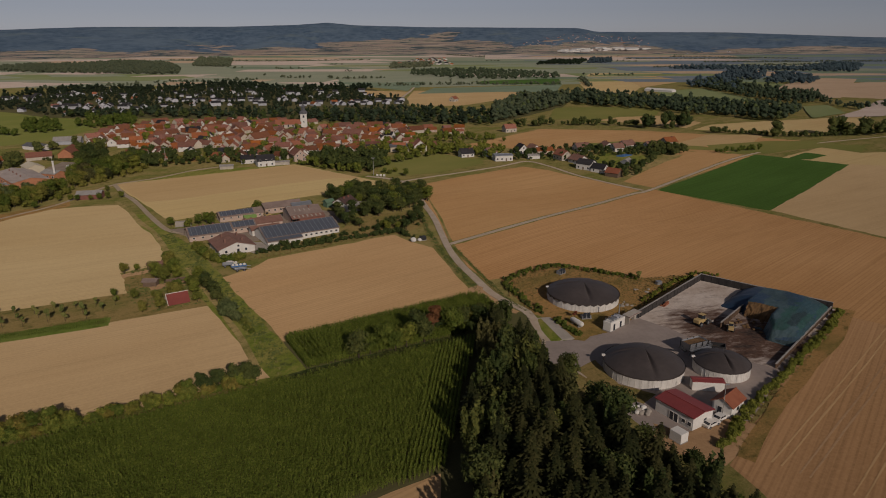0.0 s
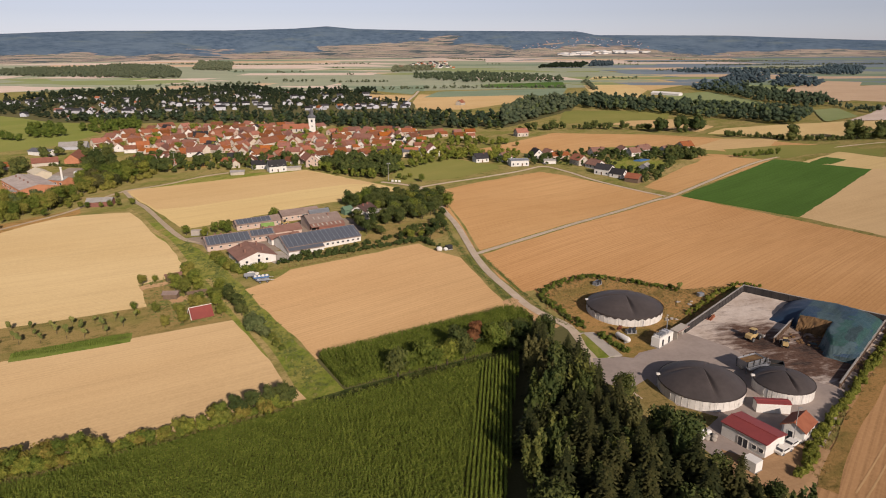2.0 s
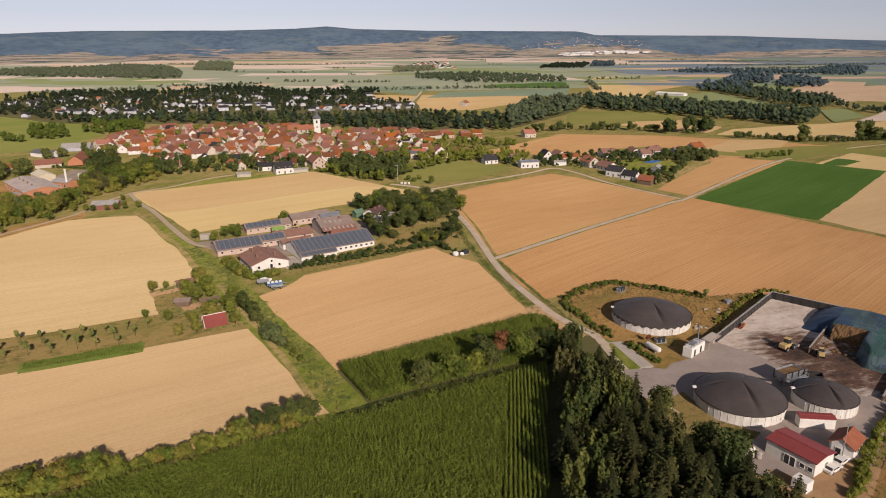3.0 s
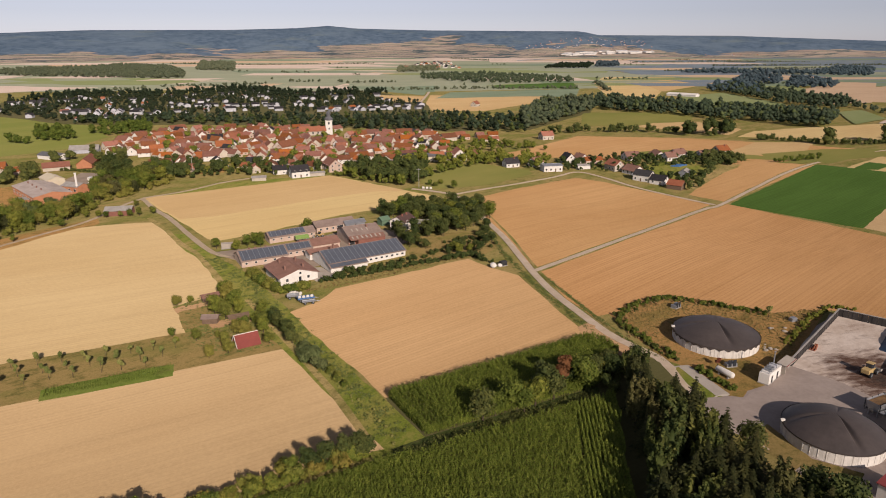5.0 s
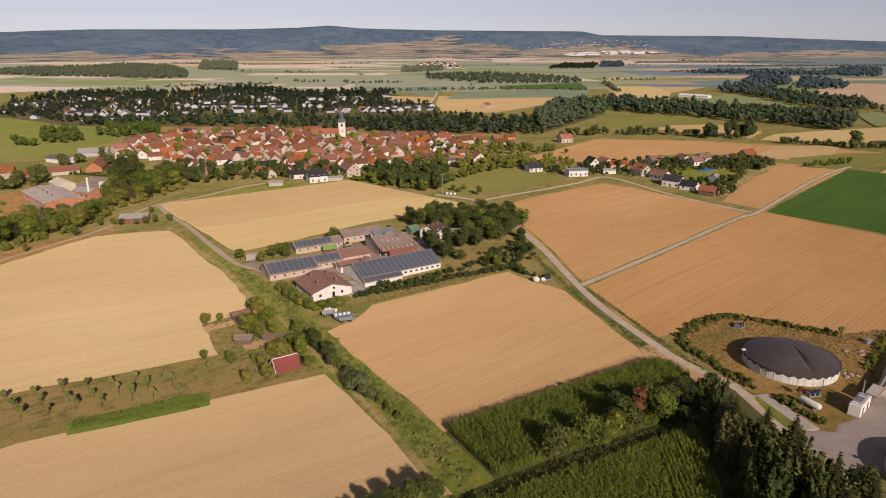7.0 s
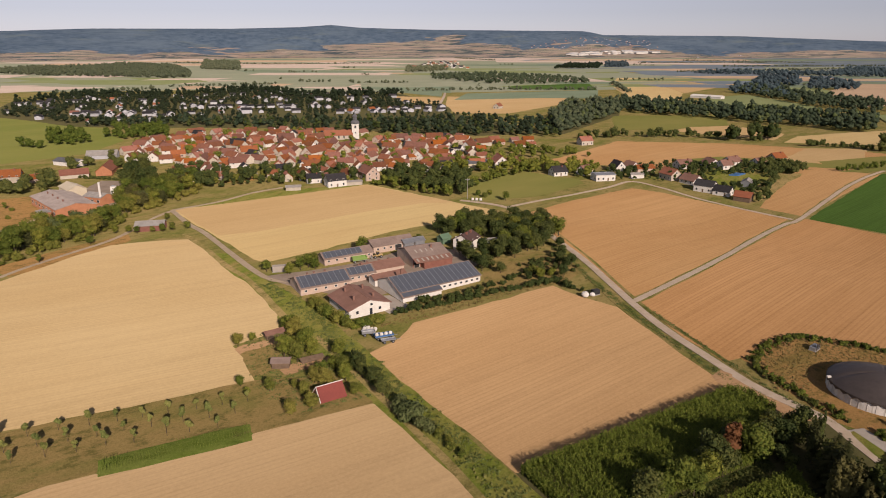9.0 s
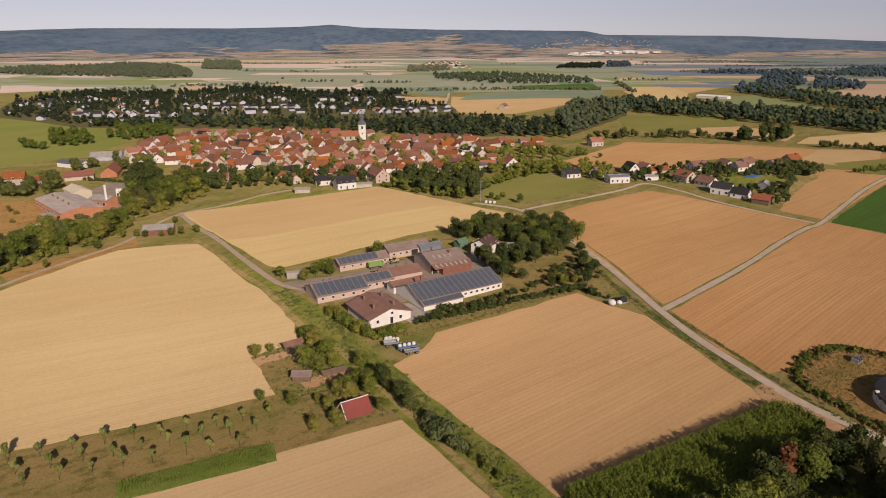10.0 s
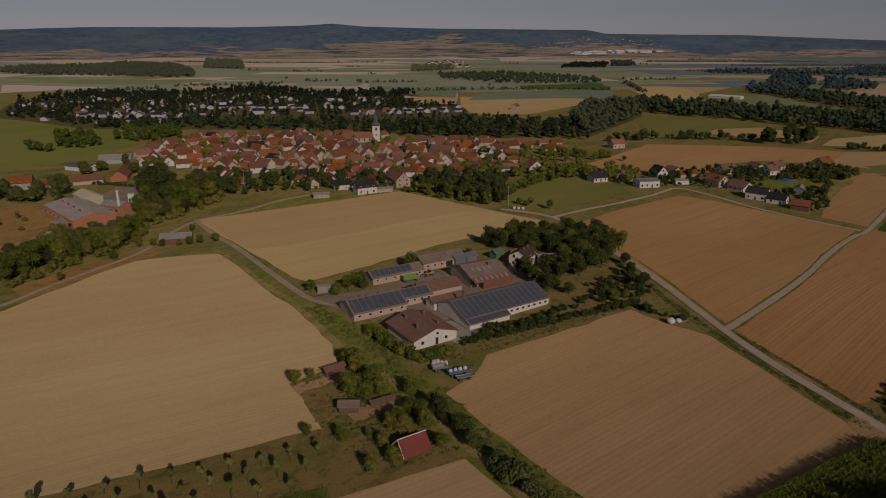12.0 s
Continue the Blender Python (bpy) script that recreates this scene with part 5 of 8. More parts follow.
def feeder(x, y, turn):
    t = root("solids_feeder", x, y, 0.14, turn)
    bm = bmesh.new()
    v = [bm.verts.new(p) for p in ((-2.6, -1.0, 1.4), (2.6, -1.0, 1.4), (2.6, 1.0, 1.4), (-2.6, 1.0, 1.4), (-3.0, -1.5, 3.4), (3.0, -1.5, 3.4), (3.0, 1.5, 3.4), (-3.0, 1.5, 3.4))]
    for f in ((0, 1, 5, 4), (1, 2, 6, 5), (2, 3, 7, 6), (3, 0, 4, 7), (3, 2, 1, 0)):
        bm.faces.new([v[i] for i in f])
    part("hopper", bm, M_STEEL, t, "grey steel hopper")
    part("load", bm_box(-2.85, -1.35, 2.6, 2.85, 1.35, 3.1, bev=0.15), M_SILAGE, t, "brown silage load")
    for sx in (-2.3, 2.3):
        for sy in (-0.9, 0.9):
            part("leg", bm_box(sx - 0.1, sy - 0.1, 0, sx + 0.1, sy + 0.1, 1.5), M_STEEL, t)
    bm = bmesh.new()
    rod(bm, (-2.6, 0, 1.0), (-6.0, -1.5, 3.4), 0.3, 10)
    part("auger", bm, M_BLACK, t, "dark feeding auger")
    part("platform", bm_box(-3.2, -2.6, 1.9, 3.2, -1.6, 2.0), M_STEEL, t)
    for sx in (-3.1, 0, 3.1):
        part("rail_post", bm_box(sx - 0.04, -2.6, 2.0, sx + 0.04, -2.52, 3.0), M_STEEL, t)
    part("guard_rail", bm_box(-3.1, -2.6, 2.95, 3.1, -2.54, 3.0), M_STEEL, t)
    part("frame_beam", bm_box(-3.1, 1.2, 1.2, 3.1, 1.4, 1.5), M_BLACK, t)
    for sx in (-2.9, -0.9, 1.1, 2.9):
        part("side_rib", bm_box(sx - 0.08, -1.62, 1.5, sx + 0.08, -1.45, 3.5), M_BLACK, t)
        part("side_rib", bm_box(sx - 0.08, 1.45, 1.5, sx + 0.08, 1.62, 3.5), M_BLACK, t)
    part("drive_box", bm_box(2.7, -0.9, 0.6, 3.8, 0.9, 2.3, bev=0.08), M_BLACK, t)
    bm = bmesh.new()
    for s in (-0.25, 0.25):
        rod(bm, (3.3 + s, -1.9, 0), (3.3 + s, -1.7, 3.4), 0.05, 6)
    for k in range(7):
        rod(bm, (3.05, -1.89 + 0.025 * k, 0.4 + 0.45 * k), (3.55, -1.89 + 0.025 * k, 0.4 + 0.45 * k), 0.035, 6)
    part("ladder", bm, M_STEEL, t)
    t.scale = (1.12, 1.12, 1.1)
    return tagged(t, "grey steel solids feeder loaded with silage", "feeder")


RUB = random.Random(31)
for k in range(14):
    q = RUB.uniform(0.35, 0.9)
    bm = bmesh.new()
    bmesh.ops.create_icosphere(bm, subdivisions=1, radius=0.7 * q)
    for v in bm.verts:
        v.co = Vector((v.co.x * 1.3, v.co.y, v.co.z * 0.6)) + 0.25 * q * noise.noise_vector(v.co * 2.0 + Vector((k, 0, 0)))
    ob = part("concrete_lump", bm, M_SLAB, None)
    ob.matrix_basis = pose(60.5 + RUB.uniform(-2.6, 2.6) + (8.5 if k > 8 else 0), 200.6 + RUB.uniform(-2, 2) + (12 if k > 8 else 0), 0.06 + 0.25 * q, 0, 0, 40 * k)
    tagged(ob, "pale lump of broken concrete in dry grass", "rubble", "broken concrete lumps")
feeder(69.6, 165.8, 25)
bin_box = root("silage_bin", 75.8, 166.4, 0.18, -20)
part("bin_wall", bm_box(-2.6, -1.3, 0.5, 2.6, -1.15, 2.2), M_BLACK, bin_box)
part("bin_wall", bm_box(-2.6, 1.15, 0.5, 2.6, 1.3, 2.2), M_BLACK, bin_box)
part("bin_end", bm_box(-2.6, -1.15, 0.5, -2.45, 1.15, 2.2), M_BLACK, bin_box)
part("bin_end", bm_box(2.45, -1.15, 0.5, 2.6, 1.15, 2.2), M_BLACK, bin_box)
part("bin_floor", bm_box(-2.45, -1.15, 0.45, 2.45, 1.15, 1.2), M_SILAGE, bin_box, "dark silage in the bin")
for sx in (-2.2, 2.2):
    part("bin_foot", bm_box(sx - 0.2, -1.2, 0, sx + 0.2, 1.2, 0.5), M_STEEL, bin_box)
tagged(bin_box, "black open steel bin with silage beside the tank", "bin")


def bale(x, y, z, r, mat, label, name="wrapped_bale"):
    bm = bmesh.new()
    bmesh.ops.create_icosphere(bm, subdivisions=2, radius=r)
    q = random.Random(int(x * 37 + y * 11))
    for v in bm.verts:
        v.co = Vector((v.co.x * 1.1, v.co.y, v.co.z * 0.8 + r * 0.75)) * q.uniform(0.93, 1.05)
    ob = part(name, bm, mat, None)
    ob.location = (x, y, z)
    ob.rotation_euler[2] = q.uniform(0, 3)
    return tagged(ob, label, "sack", "white sacks")


for k in range(13):
    bale(46.6 + 2.0 * math.cos(k * 2.4) * math.sqrt(k / 13) + RUB.uniform(-0.3, 0.3), 135.4 + 2.4 * math.sin(k * 2.4) * math.sqrt(k / 13), 0.14, RUB.uniform(0.4, 0.75), M_SLAB if k % 3 else M_WHITE, "pale sack or stone on a loose heap beside the wood")
for k in range(10):
    bale(-86.2 + (k % 4) * 1.1, 242.2 + (k // 4) * 1.0, 0.02, 0.6, M_WHITE, "white sack in the grass below the farm")


# ---- farm ----
def panels(parent, L, W, eave, ridge, u0, u1, d0, d1, side=-1, w=1.05, h=1.75):
    """Solar panels on a roof slope; u along the ridge, d down the slope from it."""
    k = (ridge - eave) / (W / 2)
    pitch = math.atan(k)
    nu, nd = max(1, int((u1 - u0) / w)), max(1, int((d1 - d0) / h))
    me = bpy.data.meshes.new("solar_panel")
    w, h = (u1 - u0) / nu, (d1 - d0) / nd
    bm = bm_box(-w / 2 + 0.02, -h / 2 + 0.015, 0, w / 2 - 0.02, h / 2 - 0.015, 0.05)
    bm.to_mesh(me)
    bm.free()
    me.materials.append(M_PANEL)
    mr = bpy.data.meshes.new("panel_rail")
    bm = bm_box(-0.08, -(d1 - d0) / 2, 0, 0.08, (d1 - d0) / 2, 0.045)
    bm.to_mesh(mr)
    bm.free()
    mr.materials.append(M_STEEL)
    for i in range(nu):
        u = u0 + (i + 0.5) * (u1 - u0) / nu
        for j in range(nd):
            d = d0 + (j + 0.5) * (d1 - d0) / nd
            ob = new("solar_panel", me)
            ob.parent = parent
            ob.matrix_basis = Matrix.Translation((u, side * d * math.cos(pitch), ridge - d * math.sin(pitch) + 0.36)) @ pose(0, 0, 0, -side * -math.degrees(pitch) if side > 0 else math.degrees(pitch))
        if i % 2 == 0:
            d = (d0 + d1) / 2
            ob = new("panel_rail", mr)
            ob.parent = parent
            ob.matrix_basis = Matrix.Translation((u + (u1 - u0) / nu / 2, side * d * math.cos(pitch), ridge - d * math.sin(pitch) + 0.39)) @ pose(0, 0, 0, math.degrees(pitch))


def row_openings(parent, L, W, z, n, w, h, u0=None, u1=None, side=-1):
    u0, u1 = (-L / 2 if u0 is None else u0), (L / 2 if u1 is None else u1)
    for k in range(n):
        opening(parent, "window", u0 + (u1 - u0) * (k + 0.5) / n, side * (W / 2 + 0.02), z, w, h, 0 if side < 0 else 180, M_GLASS)


def vent(parent, x, y, z, h=1.2):
    bm = bm_box(x - 0.3, y - 0.3, z - 0.8, x + 0.3, y + 0.3, z + h, bev=0.03)
    box(bm, x - 0.42, y - 0.42, z + h, x + 0.42, y + 0.42, z + h + 0.15)
    part("vent", bm, M_TILE_BR, parent)


def slab_roof(name, parent, pts, th, mat, label=""):
    """A roof slab from four upper corners."""
    v = [(x, y, z) for x, y, z in pts] + [(x, y, z - th) for x, y, z in pts]
    raw(name, v, [(0, 1, 2, 3), (7, 6, 5, 4), (0, 4, 5, 1), (1, 5, 6, 2), (2, 6, 7, 3), (3, 7, 4, 0)], mat, parent, label)


b = house("solar_barn", -67.1, 282.8, 32.5, 33.7, 16, 2.7, 5.8, M_WHITE, M_ETERNIT, "long white farm barn with a blue-black solar roof", "barn", "farm buildings", chimney=0, windows=False)
panels(b, 33.7, 16, 2.7, 5.8, -16.9, 16.9, 0.2, 8.8)
slab_roof("lean_to_roof", b, [(-17.2, -8.3, 2.86), (-1.2, -8.3, 2.86), (-1.2, -10.9, 1.86), (-17.2, -10.9, 1.86)], 0.18, M_ETERNIT)
part("lean_to_wall", bm_box(-16.9, -10.4, 0, -1.5, -8.0, 1.75), M_WHITE, b)
row_openings(b, 33.7, 16, 1.6, 7, 1.0, 0.7, 0.0, 16.6)
for k in range(14):
    u = -16.8 + k * 1.1
    ob = new("solar_panel", bpy.data.meshes["solar_panel"])
    ob.parent = b
    ob.matrix_basis = Matrix.Translation((u + 0.6, -9.7, 2.42)) @ pose(0, 0, 0, 21)
vent(b, -10, 3, 5.6)
b = house("gabled_hall", -90.0, 261.6, -57.5, 16, 14.6, 2.9, 5.2, M_WHITE, M_TILE_BR, "white gabled farm hall with a brown tiled roof", "barn", "farm buildings", chimney=0, windows=False, over=0.6)
for x, y in ((-4.5, -3.0), (3.5, -3.6), (4.0, 3.2), (-4.5, 3.4)):
    vent(b, x, y, 4.6)
opening(b, "door", 8.02, 0.4, 1.2, 1.0, 2.2, 90, M_GLASS)
for u in (-4.5, 3.6):
    opening(b, "window", 8.02, u, 1.7, 0.9, 1.0, 90, M_GLASS)
opening(b, "window", 8.02, 0.6, 3.6, 0.8, 0.8, 90, M_GLASS)
b = house("pinkish_barn", -106.4, 281.0, 29.7, 18.6, 12.4, 2.4, 4.9, M_PINK, M_ETERNIT, "low pinkish farm barn with solar panels on its roof", "barn", "farm buildings", chimney=0, windows=False)
panels(b, 18.6, 12.4, 2.4, 4.9, -9.0, 9.2, 0.4, 6.6)
row_openings(b, 18.6, 12.4, 1.45, 5, 0.9, 0.7)
for u in (-4.5, -2.0, 2.2):
    vent(b, u, 0.6, 4.5, 1.0)
b = house("pinkish_annex", -93.8, 289.5, 29.7, 10.5, 8.2, 2.6, 4.5, M_PINK, M_ETERNIT, "short pinkish annex with solar panels on its roof", "barn", "farm buildings", chimney=0, windows=False)
panels(b, 10.5, 8.2, 2.6, 4.5, -4.9, 4.9, 0.3, 4.2)
row_openings(b, 10.5, 8.2, 1.8, 4, 0.9, 0.7)
vent(b, 1.5, 0.3, 4.6, 1.0)
b = house("back_barn", -101.5, 311.5, 31, 21, 7.2, 2.5, 4.2, M_PINK, M_ETERNIT, "long pinkish back barn with a solar roof", "barn", "farm buildings", chimney=0, windows=False)
panels(b, 21, 7.2, 2.5, 4.2, -10.2, 6.0, 0.2, 3.8)
row_openings(b, 21, 7.2, 1.6, 6, 0.8, 0.7)
b = house("machine_barn", -85.0, 327.0, 30, 19, 9, 2.9, 4.6, M_PINK, M_ETERNIT, "long machine barn with a grey corrugated roof", "barn", "farm buildings", chimney=0, windows=False)
for u in (2.0, 6.0):
    opening(b, "door", u, -4.52, 1.3, 3.0, 2.5, 0, M_BLACK)
row_openings(b, 19, 9, 1.7, 3, 0.9, 0.8, -9, 0)
b = house("brick_barn", -70.5, 310.5, 28, 15.5, 15, 4.0, 6.2, M_BRICK, M_ETERNIT, "big red brick barn with a grey corrugated roof", "barn", "farm buildings", chimney=0, windows=False)
gb = bmesh.new()
rim_v = [gb.verts.new((x, y, z)) for x in (-7.83, -7.76) for y, z in ((-7.4, 0), (7.4, 0), (7.4, 3.95), (0, 6.05), (-7.4, 3.95))]
for f in ((0, 1, 2, 3, 4), (9, 8, 7, 6, 5), (0, 5, 6, 1), (1, 6, 7, 2), (2, 7, 8, 3), (3, 8, 9, 4), (4, 9, 5, 0)):
    gb.faces.new([rim_v[q] for q in f])
part("gable_plaster", gb, M_PINK, b, "pinkish plastered gable")
slab_roof("lean_to_roof", b, [(-8.1, -7.8, 4.15), (8.1, -7.8, 4.15), (8.1, -11.2, 3.2), (-8.1, -11.2, 3.2)], 0.18, M_TILE_BR, "brown corrugated lean-to roof")
part("lean_to_wall", bm_box(-4.5, -10.8, 0, 7.8, -7.5, 3.1), M_BRICK, b)
for k in range(7):
    u = -6.9 + 2.1 * k
    slab_roof("skylight", b, [(u, -8.4, 4.05), (u + 0.7, -8.4, 4.05), (u + 0.7, -10.4, 3.49), (u, -10.4, 3.49)], 0.06, M_SLAB, "pale skylight strip")
for k in range(4):
    u = -5 + 2.3 * k
    slab_roof("skylight", b, [(u, -2.6, 5.78), (u + 0.6, -2.6, 5.78), (u + 0.6, -4.6, 5.19), (u, -4.6, 5.19)], 0.05, M_SLAB, "pale skylight strip")
opening(b, "door", -6.2, -7.52, 1.6, 2.2, 3.0, 0, M_BLACK)
vent(b, 2.5, -2.5, 5.6)
b = house("middle_barn", -86.5, 296.0, 30, 17, 8.5, 2.8, 4.4, M_PINK, M_TILE_BR, "low middle barn with a brown roof", "barn", "farm buildings", chimney=0, windows=False)
for u in (-5, 0, 4):
    vent(b, u, 0.3, 4.1, 0.8)
b = house("white_stable", -82.5, 285.5, 33, 13, 5, 2.6, 3.6, M_WHITE, M_TILE_BR, "low white stable with a brown roof", "barn", "farm buildings", chimney=0, windows=False)
row_openings(b, 13, 5, 1.5, 4, 0.9, 0.8)
house("farmhouse", -52.2, 327.5, 61, 9.5, 8.0, 4.4, 6.6, M_WHITE, M_DARKROOF, "white two-storey farmhouse with a dark brown roof", "house", "farm buildings", chimney=2)
house("farm_annex", -41.5, 328.5, 10, 10, 6, 2.8, 3.8, M_PLASTER, M_CONC, "low annex with a pale grey roof among trees", "building", "farm buildings", chimney=0)
house("green_shed", -61.8, 334.5, 40, 4.5, 4, 2.6, 3.8, M_GREENPAINT, M_GREENPAINT, "small green painted shed", "shed", "farm buildings", chimney=0, windows=False)
house("grey_shed", -77.5, 327.0, 30, 4.5, 4, 2.8, 3.8, M_STEEL, M_STEEL, "small grey sheet-metal shed", "shed", "farm buildings", chimney=0, windows=False)
house("grey_shed", -73.0, 330.0, 30, 4.5, 4, 2.8, 3.8, M_STEEL, M_STEEL, "small grey sheet-metal shed", "shed", "farm buildings", chimney=0, windows=False)


def trailer(x, y, turn, L, W, side, mat, label, load=None):
    t = root("farm_trailer", x, y, 0.12, turn)
    part("bed", bm_box(-L / 2, -W / 2, 0.9, L / 2, W / 2, 1.05), M_STEEL, t)
    for sy in (-1, 1):
        part("side_board", bm_box(-L / 2, sy * W / 2 - 0.04, 1.05, L / 2, sy * W / 2 + 0.04, 1.05 + side, bev=0.02), mat, t)
    for sx in (-1, 1):
        part("end_board", bm_box(sx * L / 2 - 0.04, -W / 2 + 0.05, 1.05, sx * L / 2 + 0.04, W / 2 - 0.05, 1.05 + side), mat, t)
    for sx in (-L / 2 + 0.9, L / 2 - 0.9):
        for sy in (-W / 2 + 0.15, W / 2 - 0.15):
            wheel(t, sx, sy, 0.45, 0.3)
    bm = bmesh.new()
    rod(bm, (L / 2, 0, 0.8), (L / 2 + 1.6, 0, 0.6), 0.07)
    part("drawbar", bm, M_STEEL, t)
    if load:
        for k in range(4):
            bm = bmesh.new()
            bmesh.ops.create_icosphere(bm, subdivisions=2, radius=0.58, matrix=Matrix.Translation((-L / 2 + L * (k + 0.5) / 4, 0, 1.5)))
            part("tank", bm, load, t, "white round tank", True)
    return tagged(t, label, "trailer", "farm trailers")


trailer(-95.5, 307.6, 25, 6.0, 2.4, 1.3, M_LIME, "lime green farm trailer in the farmyard")
wheel_loader(-89.0, 313.0, 200, 0.7, "small yellow loader in the farmyard")
trailer(-79.8, 237.0, 22, 5.6, 2.2, 0.5, M_BLUE, "blue flat trailer carrying white tanks in grass", M_WHITE)
trailer(-84.6, 239.0, 15, 4.0, 1.8, 0.6, M_STEEL, "grey trailer beside the sacks")
trailer(-78.2, 234.2, 20, 4.4, 1.5, 0.2, M_STEEL, "low grey implement in the grass")
bale(-13.6, 271.0, 0.0, 1.3, M_WHITE, "white covered heap at the field corner")
bale(-11.0, 271.8, 0.0, 0.9, M_WHITE, "white covered heap at the field corner")
service_box(-124.0, 297.0, 15, 7.0, 2.6, 2.2, "pale tarpaulin-covered stack under trees", M_SLAB, (), False)
service_box(-9.6, 273.4, 25, 2.6, 1.8, 1.7, "small dark trailer box beside the white heap", M_BLACK, (), False)
service_box(43.6, 230.5, 40, 3.0, 1.8, 1.1, "grey steel machine frame in dry grass", M_STEEL)
service_box(76.5, 219.5, 20, 2.0, 1.5, 1.1, "small grey steel box beside the silo wall", M_STEEL, (), False)


def hut(x, y, turn):
    t = root("garden_hut", x, y, 0, turn)
    part("wall", prism(6.2, 5.2, 0.6, 3.3), M_WOOD, t)
    for s in (-1, 1):
        part("roof_slope", slope_bm(6.2, 5.2, 0.6, 3.3, s, 0.35, 0.12), M_HUTROOF, t, "red sheet roof slope")
    for s in (-1, 1):
        bm = bmesh.new()
        rod(bm, (-3.6, 0, 3.5), (-3.6, s * 2.95, 0.42), 0.1, 6)
        part("bargeboard", bm, M_WHITE, t, "white bargeboard")
    bm = bmesh.new()
    rod(bm, (-3.6, 0, 3.5), (3.6, 0, 3.5), 0.12, 6)
    part("ridge_cap", bm, M_WHITE, t, "white ridge cap")
    opening(t, "window", -3.12, 0, 1.3, 0.9, 0.8, -90, M_GLASS)
    return tagged(t, "steep garden hut with red roof slopes on orchard grass", "hut")


hut(-90.4, 204.0, 32)
house("log_shed", -106.0, 219.3, 3, 4.6, 3.0, 1.9, 2.4, M_WOOD, M_ETERNIT, "small wooden garden shed with a grey roof", "shed", chimney=0, windows=False)
house("log_shed", -112.5, 238.0, 35, 5.5, 2.4, 1.7, 2.2, M_WOOD, M_TILE_BR, "low wooden shelter among bushes", "shed", chimney=0, windows=False)
house("log_shed", -98.5, 222.8, 30, 6.0, 1.6, 0.9, 1.2, M_WOOD, M_WOOD, "low covered stack of brown firewood among bushes", "wood stack", chimney=0, windows=False)


# ---- maize ----
def maize_plant(seed):
    rng = np.random.default_rng(seed)
    vs, fs = [], []
    for k in range(8):
        a = k * 2.7 + rng.uniform(-0.5, 0.5)
        z0 = 0.6 + 1.6 * k / 8
        ln, w = rng.uniform(0.28, 0.44), 0.17
        d, s = np.array((math.cos(a), math.sin(a), 0)), np.array((-math.sin(a), math.cos(a), 0))
        p0, p1, p2 = np.array((0, 0, z0)), d * ln * 0.6 + (0, 0, z0 + 0.42), d * ln * 1.15 + (0, 0, z0 + 0.12)
        i = len(vs)
        vs += [p0, p1 + s * w, p1 - s * w, p2]
        fs += [(i, i + 2, i + 1), (i + 1, i + 2, i + 3)]
    i = len(vs)
    vs += [np.array(p) for p in ((-0.06, 0, 0.0), (0.06, 0, 0.0), (0, 0.02, 2.55), (0.1, 0.1, 2.75), (-0.12, -0.05, 2.7))]
    fs += [(i, i + 1, i + 2), (i + 2, i + 3, i + 4)]
    return np.array(vs), np.array(fs)


def maize_rows(poly, angle, gap, step, seed, cut=None):
    rg2 = random.Random(seed)
    c, s = math.cos(radians(angle)), math.sin(radians(angle))
    us, ws = [x * c + y * s for x, y in poly], [-x * s + y * c for x, y in poly]
    out, w = [], min(ws)
    while w < max(ws):
        u = min(us)
        while u < max(us):
            x, y = u * c - w * s, u * s + w * c
            if inside(x, y, poly) and not (cut and cut(x, y)):
                out.append((x + rg2.uniform(-0.12, 0.12), y + rg2.uniform(-0.08, 0.08)))
            u += step * rg2.uniform(0.85, 1.15)
        w += gap
    return out


MAIZE = [maize_plant(k) for k in range(6)]
M2 = [(-98, 117.5), (-46, 145.7), (-26, 155.7), (9.5, 173.5), (4.5, 145), (0.5, 114), (-16, 104), (-60, 84), (-120, 106)]
edge2 = lambda x, y: (x - 0.13 * (y - 114)) > -8.5
M2_SPOTS = maize_rows(M2, 30, 1.3, 0.36, 1, edge2) + maize_rows(M2, 84.3, 0.92, 0.36, 2, lambda x, y: not edge2(x, y))
M1 = [(-46.5, 173.2), (9.5, 205.8), (13, 204), (16, 197), (6, 178.6), (-26, 162.6), (-37, 157)]
edge1 = lambda x, y: (x + 48) * 0.885 + (y - 176.5) * 0.465 < 7.0
M1_SPOTS = maize_rows(M1, 30.5, 1.3, 0.38, 3, edge1) + maize_rows(M1, -62, 1.35, 0.38, 4, lambda x, y: not edge1(x, y))
def rim(poly, gap, seed):
    return [p for k in range(3) for p in along([(x + (cx - x) * 0.012 * k, y + (cy - y) * 0.012 * k) for cx, cy in [(sum(q[0] for q in poly) / len(poly), sum(q[1] for q in poly) / len(poly))] for x, y in poly + poly[:1]], gap, seed + k, 0.15)]


M1_SPOTS += rim(M1, 0.45, 140)
many("maize_field", MAIZE, M2_SPOTS, M_MAIZE, "dense tall green maize in rows", "maize", 7, 0.85, 1.12)
many("maize_field", MAIZE, M1_SPOTS, M_MAIZE, "dense tall green maize in rows", "maize", 8, 0.85, 1.12)
sheet("maize_soil", M2, 0.07, M_SOILDARK, "soil toned dark under the maize", "ground", 0.2)
# dark strip: shadow of the maize put into the grass
sheet("ditch_grass", [(-44, 151.5), (-36, 156.5), (-26, 162.2), (6, 178.2), (6.4, 177), (-25.6, 161), (-43, 150)], 0.09, M_DITCH, "narrow grassy ditch between the maize fields with shade in its colour", "meadow", 0.3)
sheet("maize_soil", M1, 0.07, M_SOILDARK, "soil toned dark under the maize", "ground", 0.2)
FEED = [(-134, 177), (-107, 190.5), (-105, 185), (-132, 172.5)]
